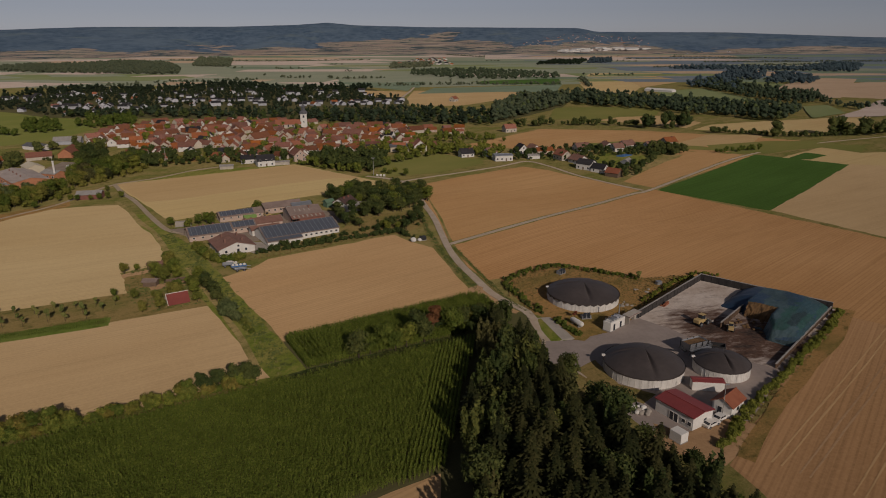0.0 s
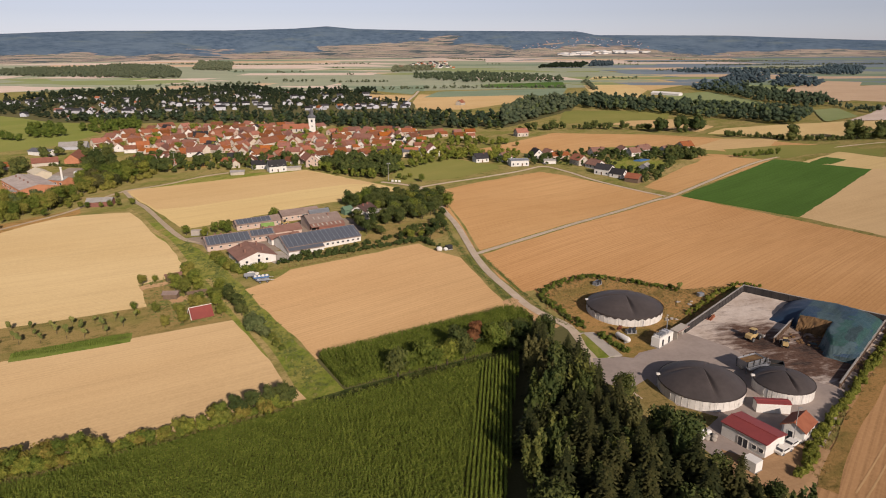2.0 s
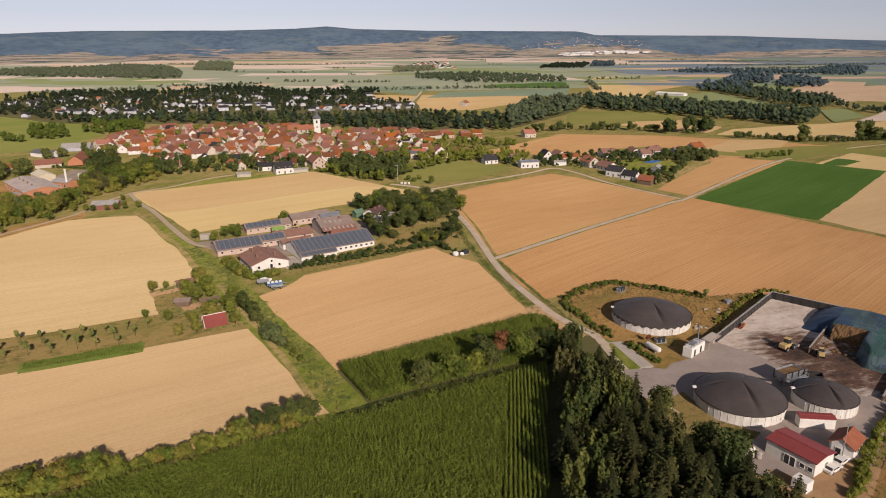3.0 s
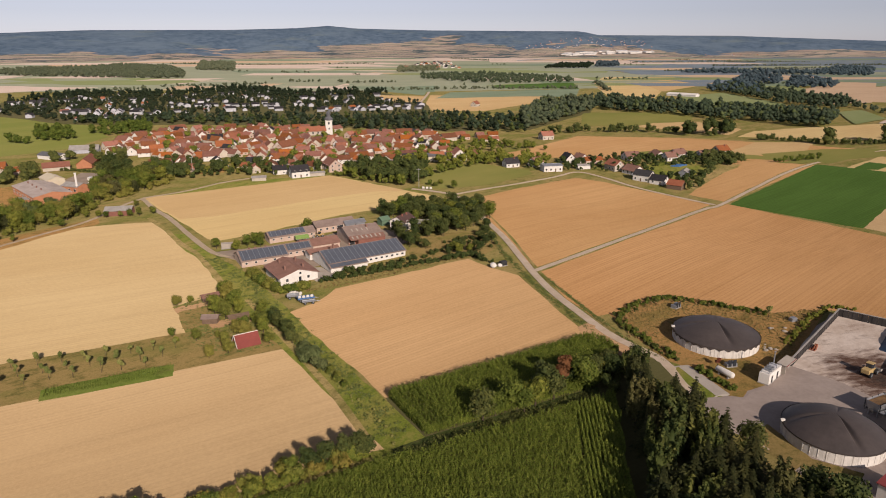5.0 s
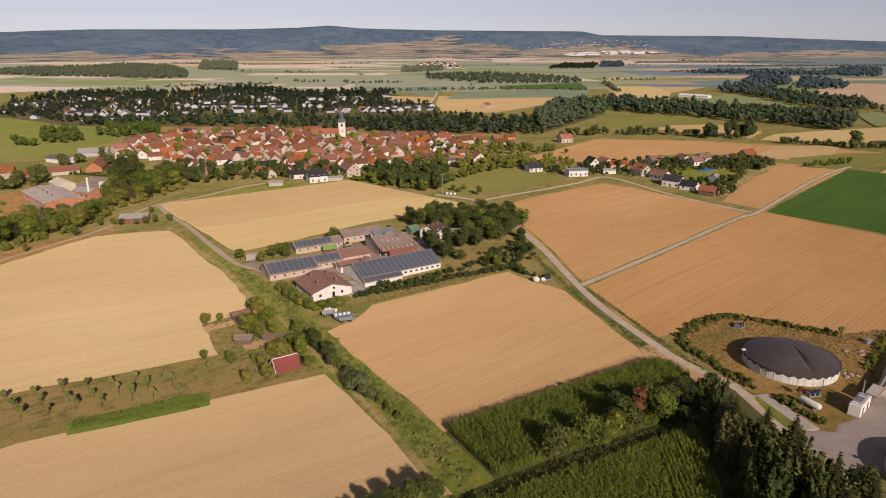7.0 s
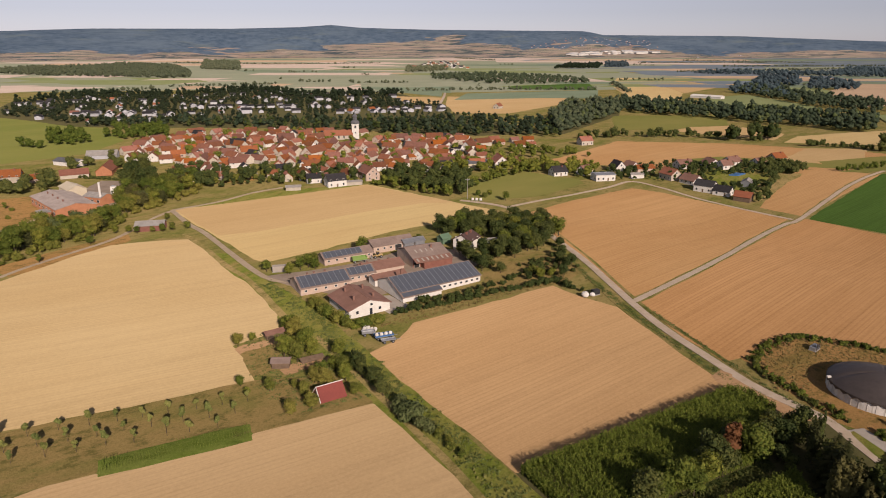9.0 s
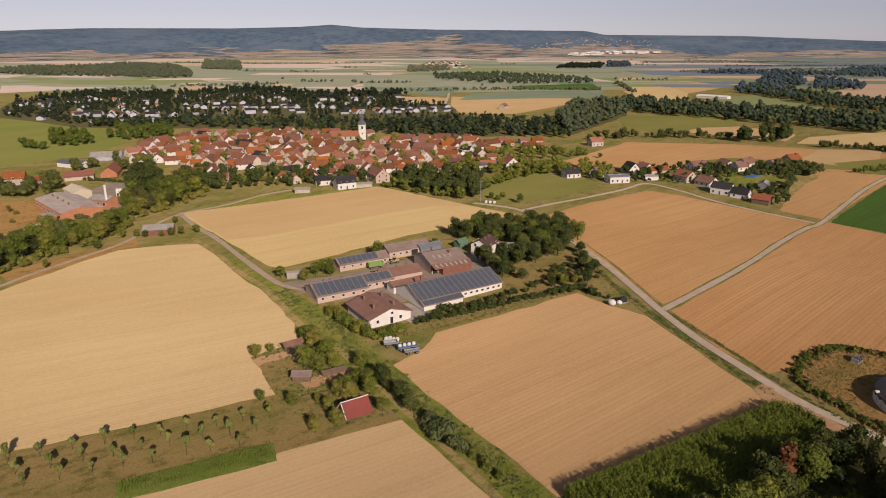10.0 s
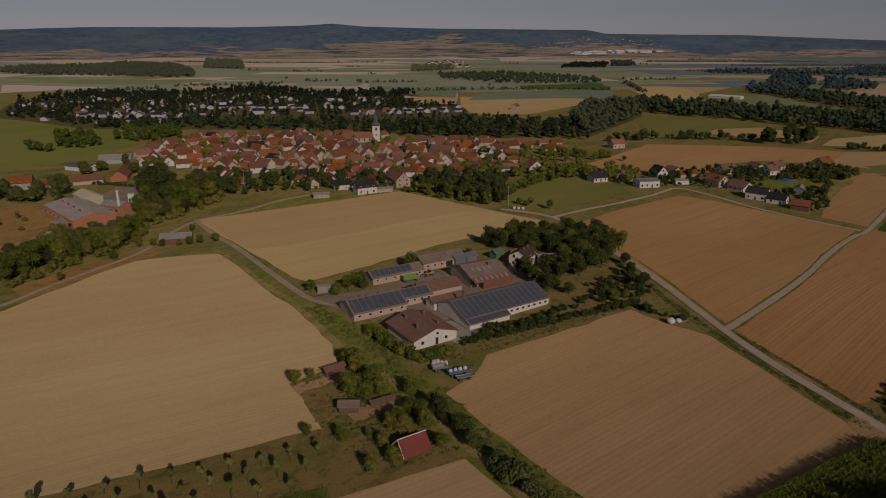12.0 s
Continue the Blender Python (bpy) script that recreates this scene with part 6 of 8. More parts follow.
sheet("fodder_ground", FEED, 0.12, M_FODDERGRASS, "bright green fodder undergrowth", "field", 0.3)
many("fodder_strip", MAIZE, maize_rows(FEED, 25, 0.9, 0.6, 9), M_FODDER, "narrow strip of green fodder maize", "maize", 9, 0.3, 0.5)

# ---- trees ----
rng = random.Random(5)
for k in range(6):
    tree_kind("leaf%d" % k, "broadleaf_tree", crown(10 + k, 10 + k % 3, 4.2, 0.1, 1450, 0.33, 13, 0.7), (M_LEAF, M_LEAF2, M_LEAF, M_LEAF2, M_LEAF, M_LEAF)[k], trunk_mesh(4.5, 0.28, 4, k, 2.0), "leafy green broadleaf tree with a rounded uneven crown")
for k in range(6):
    tree_kind("spruce%d" % k, "spruce_tree", needles(20 + k, 11.5 + k % 3, 4.3, 0.4, 21, 13), M_NEEDLE, trunk_mesh(11, 0.25, 0, k, 1), "tall dark green spruce with drooping limbs")
for k in range(4):
    tree_kind("bush%d" % k, "bush", crown(30 + k, 3.3, 2.0, 0.05, 620, 0.22, 10, 0.8), (M_LEAF, M_LEAF2, M_LEAF, M_LEAF2)[k], None, "dense green bush on grassy ground", "bush")
for k in range(3):
    tree_kind("young%d" % k, "young_tree", crown(40 + k, 3.6, 0.95, 1.1, 200, 0.24, 5), M_WEED, trunk_mesh(2.2, 0.07, 2, k, 0.5), "slender young orchard tree on mown grass")
tree_kind("copper", "copper_tree", crown(50, 8, 2.0, 1.2, 500, 0.36, 7), M_RUST, trunk_mesh(3.5, 0.2, 3, 3, 1.2), "copper-red broadleaf tree at the maize edge")
for k in range(3):
    tree_kind("wood%d" % k, "broadleaf_tree", crown(90 + k, 11, 3.9, 0.2, 1300, 0.36, 14, 0.64), M_LEAF_WD, trunk_mesh(4.5, 0.28, 4, k, 2.0), "dark green broadleaf tree in the dense wood")
tree_kind("willow", "willow_bush", crown(37, 4.2, 2.6, 0.1, 700, 0.3, 10, 0.7), M_WILLOW, None, "grey-green willow bush beside the track", "bush")
tree_kind("goldbush", "bush", crown(38, 3.3, 2.0, 0.05, 620, 0.22, 10, 0.8), M_GOLDLEAF, None, "yellowing olive bush in the hedge", "bush")
for k in range(4):
    tree_kind("ash%d" % k, "ash_tree", feather(130 + k, 12.5, 3.0, 1.5, 13, 72, 0.42), (M_LEAF_ASH, M_LEAF_WD, M_LEAF_ASH, M_LEAF_BRN)[k], trunk_mesh(6, 0.25, 4, k, 1.6), ("green ash-like tree with upright feathery sprays", "dark ash-like tree with upright feathery sprays", "green ash-like tree with upright feathery sprays", "brownish half-dry ash-like tree in the wood")[k])


for k, (mat, lab) in enumerate(((M_LEAF2, "olive-green broadleaf tree with a loose crown"), (M_LEAF_BRN, "brownish broadleaf tree with ripening seeds"), (M_WILLOW, "pale grey-green broadleaf tree"), (M_GOLDLEAF, "yellowing broadleaf tree in the wood"))):
    tree_kind("mixed%d" % k, "broadleaf_tree", crown(150 + k, 9.0, 4.0, 0.1, 1250, 0.36, 15, 0.62), mat, trunk_mesh(4, 0.25, 4, k, 1.8), lab)
MIXED = ["mixed0", "mixed1", "mixed0", "mixed1", "mixed2", "mixed3"]


def grove(spots, keys, lo, hi, group, label="", seed=1):
    r2 = random.Random(seed)
    for x, y in spots:
        plant(r2.choice(keys), x, y, r2.uniform(0, 360), r2.uniform(lo, hi), r2.uniform(0.85, 1.15), group, label)


BUSHES = [crown(30 + k, 3.2, 2.1, -0.2, 240, 0.3, 8, 0.84) for k in range(5)]


def hedge(name, spots, lo, hi, material, label, seed):
    many(name, BUSHES, spots, material, label, "hedge", seed, lo, hi)


LEAFY = ["leaf%d" % k for k in range(6)]
WOODY = ["wood%d" % k for k in range(3)]
SPRUCE = ["spruce%d" % k for k in range(6)]
BUSHY = ["bush%d" % k for k in range(4)]
FOREST = [(18.5, 183), (15, 184), (11, 168), (8.5, 152), (4.5, 130), (5.5, 104), (6, 60), (72, 60), (62, 84), (54, 98), (45, 111), (37, 120), (30, 132), (27, 146), (23.5, 158), (21.5, 172)]
for k, (x, y) in enumerate(scatter(FOREST, 4.4, 3)):
    border = x < 12 or y > 138
    odds = rng.random()
    if odds < (0.34 if border else 0.84):
        plant(rng.choice(SPRUCE), x, y, rng.uniform(0, 360), rng.uniform(0.7, 1.1) * (0.85 if x > 40 else 1.0), rng.uniform(0.9, 1.15), "trees of the wood")
    elif odds < (0.86 if border else 0.93):
        plant(rng.choice(["ash0", "ash1", "ash2", "ash3"]), x, y, rng.uniform(0, 360), rng.uniform(0.75, 1.05) * (0.8 if y > 165 else 1.0), rng.uniform(0.9, 1.15), "trees of the wood")
    else:
        plant(rng.choice(WOODY), x, y, rng.uniform(0, 360), rng.uniform(0.8, 1.1) * (0.8 if y > 165 else 1.0), rng.uniform(0.9, 1.1), "trees of the wood")
for x, y, s in ((38, 127, 1.15), (34.5, 131, 1.0), (31.5, 149, 0.85), (42, 119, 0.7)):
    plant("wood1", x, y, x * 40, s, 1.0, "trees of the wood", "round dark green tree at the wood edge")
grove([(12, 189), (16.5, 188.5), (17.8, 189.5), (19.5, 184.5), (10.5, 182), (8.5, 178)], WOODY + ["ash0", "ash1"], 0.5, 0.75, "trees of the wood", seed=45)
hedge("wood_edge_bushes", along([(8, 172), (11, 182), (15, 191), (19, 192.5)], 1.7, 46, 0.8), 0.5, 0.9, M_LEAF_WD, "dark bushes at the wood edge", 46)
grove(along([(46, 115), (52, 108), (58, 100)], 3.2, 2, 1.0), WOODY + BUSHY, 0.55, 0.8, "trees of the wood", seed=3)
# trees between the two maize fields
grove([(-24, 163), (-17, 167.5), (-11, 169.5), (-6, 172.5), (2, 177), (5, 181), (-8, 174), (-2, 180)], LEAFY[:1] + WOODY, 0.7, 1.0, "trees in the maize", seed=4)
plant("copper", -3.5, 176.5, 40, 1.6, 0.9)
plant("copper", 41.0, 189.6, 10, 0.46, 0.8, "", "small copper-red shrub beside the tank")
grove([(8, 184), (10, 189), (0.5, 183), (-14, 166.5), (-21, 165)], LEAFY, 0.5, 0.8, "trees in the maize", seed=44)
grove([(-13, 327), (-12.4, 320), (-14.5, 313), (-16.5, 306), (-12, 305), (-15, 300)], WOODY, 0.42, 0.66, "farm trees", seed=154)
plant("leaf2", -27, 414, 20, 0.62, 0.8, "", "round green tree at the lane fork")
# hedge below the sand field
grove(along([(-112, 117.5), (-93, 125.5), (-77, 134), (-62, 142), (-50, 149)], 1.35, 5, 0.8), ["bush0", "bush2", "bush0", "bush2", "bush1", "goldbush"], 0.6, 1.25, "hedge bushes", seed=5)
grove(along([(-110, 120), (-88, 130)], 4, 6, 0.8), LEAFY, 0.35, 0.5, "hedge bushes", seed=6)
for x, y, s in ((-104, 124.5, 1.5), (-100, 126, 1.2), (-94.5, 128, 1.4), (-91, 130, 1.5), (-88, 131, 1.2), (-72, 139, 1.1), (-56, 147.5, 1.2), (-60, 145.5, 1.0)):
    plant("goldbush" if x < -90 else "bush1", x, y, x * 50, s * 0.9, 1.1, "hedge bushes")
sheet("hedge_foot", [(-118, 112.5), (-98, 119), (-76, 131), (-46, 147.2), (-45, 146), (-97, 116.8), (-118, 109)], 0.1, M_LAWN, "green grass strip at the foot of the hedge", "verge", 0.5, 3.0)
grove([(-61, 145), (-57.5, 147), (-54, 148.5), (-51, 149.5), (-64, 143.5), (-59, 145.5), (-49, 150)], ["wood0", "wood1", "leaf0"], 0.44, 0.6, "hedge bushes", seed=61)
# bank round the tank
hedge("bank_hedge", along([(31, 194), (27, 204), (23.5, 214), (22.5, 222), (30, 232), (43, 239), (57, 233), (70, 225)], 0.6, 7, 1.4), 0.18, 0.5, M_LEAF, "green hedge bushes on the bank round the tank", 7)
BANK = [(31, 194), (27, 204), (23.5, 214), (22.5, 222), (30, 232), (43, 239), (57, 233), (70, 225)]
hedge("bank_hedge", along(BANK, 0.7, 71, 1.9), 0.14, 0.4, M_LEAF_WD, "dark green hedge bushes on the bank round the tank", 71)
hedge("bank_straw", along(BANK, 0.45, 72, 2.6), 0.1, 0.24, M_STRAW, "tall straw-coloured grass on the bank", 72)
hedge("bank_hedge", along([(66, 203), (72, 209), (84, 222), (94, 230), (100, 228)], 0.7, 8, 1.1), 0.18, 0.48, M_LEAF, "green hedge bushes on the bank round the tank", 8)
hedge("bank_hedge", along([(34.6, 188.6), (37.2, 182), (40.4, 176.4)], 0.55, 8, 0.9), 0.25, 0.55, M_LEAF, "green hedge bushes on the bank round the tank", 81)
plant("young0", 70, 222, 10, 1.2)
# hedge beside the silo and plant building
hedge("silo_hedge", along([(127, 194), (112, 177), (101, 166), (90, 154), (78, 142), (68, 131), (60, 121)], 0.55, 9, 0.8), 0.3, 0.58, M_LEAF, "green hedge beside the silo wall", 9)
plant("goldbush", -102.3, 126.6, 30, 1.35, 1.1, "hedge bushes")
plant("goldbush", -96.4, 127.8, 130, 1.45, 1.1, "hedge bushes")
plant("goldbush", -65.8, 143.6, 70, 1.2, 1.1, "hedge bushes")
plant("willow", -69.5, 193.5, 200, 1.55, 0.85, "track willows")
# along the green track
grove([(-91.4, 226), (-86.2, 218), (-83.3, 213), (-84.5, 215), (-79.1, 208.5), (-77.2, 204)], LEAFY[:1] + WOODY, 0.45, 0.68, "track trees", seed=10)
grove([(-72.5, 198), (-70, 193.5), (-71.5, 195.5), (-68, 191), (-66.2, 188.5)], ["willow"], 0.85, 1.2, "track willows", seed=101)
grove(along([(-66, 190), (-61, 183), (-57.5, 178)], 1.9, 112, 0.8), BUSHY, 0.4, 0.72, "track bushes", seed=112)
hedge("track_scrub", along([(-62, 184), (-50, 165), (-44, 155), (-40, 150)], 1.5, 11, 1.2), 0.1, 0.26, M_WEED, "low rough scrub along the green track", 11)
grove(along([(-106, 264), (-100, 255), (-96, 249), (-90, 244.5), (-86, 245.5), (-81, 249)], 2.0, 12, 0.9), BUSHY, 0.95, 1.4, "farm bushes", seed=12)
# garden by the hut
grove([(-106.1, 223.6), (-102.2, 222), (-98.7, 225), (-104.3, 230.6), (-109.6, 242), (-106, 237), (-100.9, 228.3), (-107.5, 240)], LEAFY, 0.5, 0.68, "garden trees", seed=13)
grove([(-95.3, 210.5), (-92, 208.3), (-91.1, 217), (-87.6, 211.7), (-88.5, 215), (-94, 213.5)], ["leaf1", "leaf3", "leaf0"], 0.45, 0.6, "garden trees", seed=131)
grove([(-121.4, 231.6), (-105.8, 206), (-96.8, 204), (-93.9, 198), (-98.3, 195), (-83.9, 204)], ["leaf1", "leaf3"], 0.36, 0.5, "garden trees", seed=14)
grove([(-118, 235.1), (-111.1, 204.7), (-114, 208.7), (-99.9, 207.4)], LEAFY, 0.22, 0.34, "garden trees", seed=141)
sheet("garden_yard", [(-119, 229), (-111.6, 234.5), (-106.5, 218), (-112.3, 214.9)], 0.08, M_ORCHARD, "trodden dry grass of the garden", "meadow", 0.6, 2.0)
sheet("garden_earth", [(-121, 230), (-110.7, 237.1), (-109.5, 235), (-119, 227.5)], 0.1, M_BARE, "brown bare earth along the garden", "ground", 0.4, 2.0)
sheet("garden_earth", [(-105.3, 218), (-94.7, 225), (-93.4, 223), (-103.5, 216)], 0.1, M_BARE, "brown bare earth along the garden", "ground", 0.4, 2.0)
# orchard rows
for k in range(10):
    for j in range(3):
        x, y = -110 - 5.6 * k - 1.6 * j + rng.uniform(-0.6, 0.6), 201.5 - 1.9 * k - 5.8 * j + rng.uniform(-0.5, 0.5)
        if not inside(x, y, FEED) and inside(x, y, [(-176, 180), (-132, 200), (-111, 210), (-100, 208), (-104, 190), (-140, 171), (-188, 150)]):
            plant("young%d" % rng.randrange(3), x, y, rng.uniform(0, 360), rng.uniform(0.75, 1.15), rng.uniform(0.95, 1.35), "orchard trees")
# round the farm
FARMWOOD = [(-72, 350), (-46, 368), (-12, 366), (-9, 342), (-18, 324), (-38, 312), (-44, 318), (-34, 334), (-44, 340), (-58, 341)]
grove(scatter(FARMWOOD, 5.4, 15), LEAFY[:1] + WOODY, 0.62, 0.95, "farm trees", seed=15)
grove([(-52.4, 312), (-46, 312), (-40, 313), (-33.2, 313.5), (-43.9, 301), (-40.5, 295)], WOODY, 0.55, 0.8, "farm trees", seed=151)
grove([(-31, 287.3), (-26.6, 288.7), (-21.9, 291.6), (-17.8, 290.1), (-25.1, 296.1), (-20, 297), (-29, 293)], LEAFY[:2] + WOODY, 0.32, 0.5, "farm trees", seed=152)
grove([(-55.3, 316.4), (-51.2, 306.3), (-47.4, 297.6), (-49, 302), (-53, 311)], WOODY, 0.5, 0.7, "farm trees", seed=153)
grove([(-129.5, 296), (-120, 293), (-117, 298), (-114.5, 301), (-113, 304), (-111.5, 299)], LEAFY, 0.45, 0.62, "farm trees", seed=16)
grove(along([(-98, 320), (-90, 328), (-80, 334), (-72, 340)], 3.0, 17, 0.8), BUSHY + LEAFY[:1], 0.6, 1.0, "farm bushes", seed=17)
hedge("farm_hedge", along([(-78, 255), (-60, 264), (-40, 276.5), (-22, 285), (-14, 276)], 1.6, 18, 0.8), 0.5, 0.95, M_LEAF_WD, "rows of dark green hedge bushes behind the farm", 18)
hedge("farm_hedge", along([(-73, 262), (-56, 272), (-46, 279), (-36, 288), (-28, 300), (-20, 312)], 2.8, 19, 0.9), 0.5, 0.9, M_LEAF_WD, "rows of dark green hedge bushes behind the farm", 19)
hedge("farm_hedge", scatter([(-36, 302), (-16, 320), (-8, 302), (-24, 284)], 5.0, 20), 0.45, 0.8, M_LEAF_WD, "rows of dark green hedge bushes behind the farm", 20)
# weeds and rough grass on the verges, the track and the bank
def tussock(seed, spread, leaves, leaf):
    """A low tussock: blades that lean outwards and catch the light."""
    q = np.random.default_rng(seed)
    a, d = q.uniform(0, 2 * np.pi, leaves), spread * np.sqrt(q.uniform(0, 1, leaves))
    pts = np.stack([np.cos(a) * d, np.sin(a) * d, 0.12 + 0.25 * q.uniform(0, 1, leaves) * (1.2 - d / spread)], 1)
    nrm = np.stack([np.cos(a) * 0.5, np.sin(a) * 0.5, np.ones(leaves)], 1)
    return quads(pts, nrm, leaf, q, 0.5)


WEED = [tussock(110 + k, 0.9, 16, 0.3) for k in range(6)]
W_TRACK = along([(-128, 284), (-106, 256), (-84, 222), (-62, 187), (-44, 158)], 0.17, 71, 3.4)
W_LANE = along([(12, 212), (7, 227), (2.5, 243), (-2.5, 262), (-8, 290), (-13, 320), (-19, 350)], 0.22, 72, 1.1) + along([(28, 192), (21, 206), (13.5, 230), (4, 264)], 0.5, 73, 0.5)
W_BANK = scatter([(21, 225), (44, 240), (70, 225), (92, 230), (70, 204), (61, 191), (56, 196), (58, 210), (48, 220), (34, 216), (30, 205), (34, 196)], 0.75, 74, 0.9)
W_SILO = along([(128, 195), (112, 178), (96, 161), (78, 141), (62, 121)], 0.3, 75, 1.8)
W_FARM = scatter([(-84, 244), (-74, 248), (-40, 272), (-22, 283), (-10, 300), (-20, 318), (-40, 306), (-46, 284), (-70, 262)], 1.5, 76)
W_GARDEN = scatter([(-122, 236), (-108, 248), (-96, 240), (-84, 214), (-80, 203), (-96, 196), (-110, 206)], 1.6, 77)
many("verge_weeds", WEED, W_TRACK + W_LANE + W_GARDEN, M_WEED, "rough green weeds on the verges", "weeds", 78, 0.35, 1.0)
many("ditch_weeds", WEED, along([(-43, 149.6), (-26, 159.3), (-8, 168.4), (6.2, 176.2)], 0.22, 83, 1.9), M_LEAF_WD, "dark green weeds in the ditch between the maize", "weeds", 83, 0.6, 1.5)
TUFT = [tussock(120 + k, 0.55, 8, 0.26) for k in range(5)]
many("bank_weeds", TUFT, W_BANK, M_STRAW, "rough straw-coloured grass on the bank", "weeds", 80, 0.3, 0.95)
many("bank_weeds", WEED, W_SILO + W_FARM, M_STRAW, "rough straw-coloured weeds on the bank", "weeds", 79, 0.35, 0.9)
# wood beside the works
WOOD_W = [(-236, 303), (-231, 318), (-222, 335), (-213, 350), (-220, 378), (-233, 375), (-239, 352), (-247, 329), (-256, 304)]
hedge("wood_fringe", along([(-238, 298), (-231, 318), (-223, 335), (-216, 350), (-220, 376)], 2.9, 241, 2.4), 0.4, 1.4, M_LEAF2, "dense green bushes fringing the wood", 241)
hedge("wood_fringe", along([(-219, 380), (-212, 398), (-205, 428), (-212, 458)], 3.2, 242, 2.2), 0.6, 1.5, M_LEAF2, "dense green bushes fringing the wood", 242)
grove(scatter(WOOD_W, 6.0, 24), LEAFY + MIXED, 0.7, 1.15, "works wood trees", seed=24)
WOOD_W2 = [(-222, 378), (-214, 398), (-207, 428), (-216, 466), (-240, 455), (-240, 425), (-236, 400)]
grove(scatter(WOOD_W2, 6.2, 25), LEAFY + MIXED, 0.75, 1.15, "works wood trees", seed=25)
grove([(-246, 438), (-243, 444), (-248, 450), (-240, 452), (-250, 458), (-246, 462), (-252, 446), (-236, 446), (-232, 440), (-238, 436)], ["wood0", "wood1", "wood2", "mixed1"], 1.2, 1.5, "works wood trees", seed=26)
grove([(-211, 347), (-205.5, 348), (-201.5, 347.5), (-195, 349), (-191, 350.5), (-187, 352), (-181.5, 355.5), (-197.5, 372), (-290, 392), (-214, 330), (-222, 306), (-228, 318)], LEAFY, 0.3, 0.5, "works wood trees", seed=27)

MID_TREE = [crown(60 + k, 9, 4.0, 0.3, 230, 0.5, 11, 0.86) for k in range(8)]
FAR_TREE = [crown(70 + k, 10.5, 3.9, -0.3, 40, 0.5, 7, 0.98) for k in range(8)]
FAR_DOME = [crown(170 + k, 9, 4.6, -0.6, 12, 0.7, 5, 1.02) for k in range(8)]
WEST = [(-319, 426), (-304, 422), (-288, 428), (-296, 446), (-340, 446), (-380, 450), (-380, 425)]
many("garden_trees", MID_TREE, [(-312, 500), (-317, 506), (-308, 512), (-284, 506), (-279, 512), (-322, 478), (-314, 474), (-274, 498), (-268, 508), (-290, 516), (-300, 530), (-306, 462), (-303, 458)] + scatter(WEST, 9, 28), M_LEAF_WD, "green trees round the west houses", "trees", 28, 0.8, 1.2)
VF = [(-222, 436), (-188, 448), (-150, 456), (-125, 458), (-104, 462), (-110, 480), (-150, 508), (-200, 495), (-241, 508), (-240, 470)]
many("garden_trees", MID_TREE, scatter(VF, 7.4, 29), M_LEAF_WD, "green garden trees before the village", "trees", 29, 0.35, 1.0)
VF2 = [(-101, 456), (-78, 440), (-51, 424), (-44, 440), (-42, 472), (-70, 505), (-98, 490)]
many("garden_trees", MID_TREE, scatter(VF2, 7.5, 30), M_LEAF_WD, "dense green trees below the village", "trees", 30, 0.7, 1.1)
VF3 = [(-83, 510), (-40, 485), (0, 494), (31, 480), (50, 511), (6, 532), (-39, 534), (-75, 531)]
many("garden_trees", MID_TREE, scatter(VF3, 8.0, 31), M_LEAF, "green garden trees east of the village", "trees", 31, 0.5, 1.0)
many("garden_trees", MID_TREE, along([(-104, 456), (-86, 443), (-70, 431), (-54, 420)], 3.6, 58, 2.2) + along([(-46, 446), (-30, 470), (-8, 494), (14, 496), (36, 486)], 4.2, 59, 3) + along([(-36, 600), (-5, 585), (30, 575), (52, 560)], 6, 591, 5) + scatter([(-36, 560), (0, 550), (30, 560), (28, 590), (-30, 596)], 11, 592), M_LEAF, "dense green trees along lanes and gardens", "trees", 58, 0.4, 0.85)
HAMLET = [(20, 478), (48, 508), (104, 526), (186, 533), (178, 500), (150, 470), (118, 412), (100, 440), (86, 462)]
many("garden_trees", MID_TREE, [q for q in scatter(HAMLET, 6.8, 32) if not inside(q[0], q[1], [(104, 452), (140, 458), (150, 488), (112, 484)])], M_LEAF_WD, "green garden trees of the hamlet", "trees", 32, 0.22, 0.68)
many("garden_trees", MID_TREE, scatter([(146, 512), (186, 534), (180, 494), (166, 480), (152, 496)], 6.5, 33) + [(120, 421), (124, 428), (131, 446), (138, 452), (143, 458), (112, 409)], M_LEAF_WD, "dense green trees at the hamlet edge", "trees", 33, 0.5, 0.9)
many("garden_trees", MID_TREE, along([(-222, 440), (-190, 466), (-166, 488), (-146, 506)], 4.5, 56, 4) + along([(-170, 462), (-120, 462), (-106, 458)], 7, 57, 3), M_LEAF2, "sunlit green trees along the village edge", "trees", 56, 0.25, 0.7)
grove([(-42, 425), (-38, 422), (-35, 428)], BUSHY, 0.8, 1.1, "lane bushes", seed=34)

# ---- houses ----
def many_houses(kinds, spots, turns, seed, lo=0.56, hi=0.84):
    r2 = random.Random(seed)
    for x, y in spots:
        s = r2.uniform(lo, hi)
        m = pose(x, y, 0, 0, 0, r2.choice(turns) + r2.uniform(-10, 10)) @ Matrix.Diagonal((s * r2.uniform(0.9, 1.2), s, s, 1))
        copy_thing(r2.choice(kinds), m)


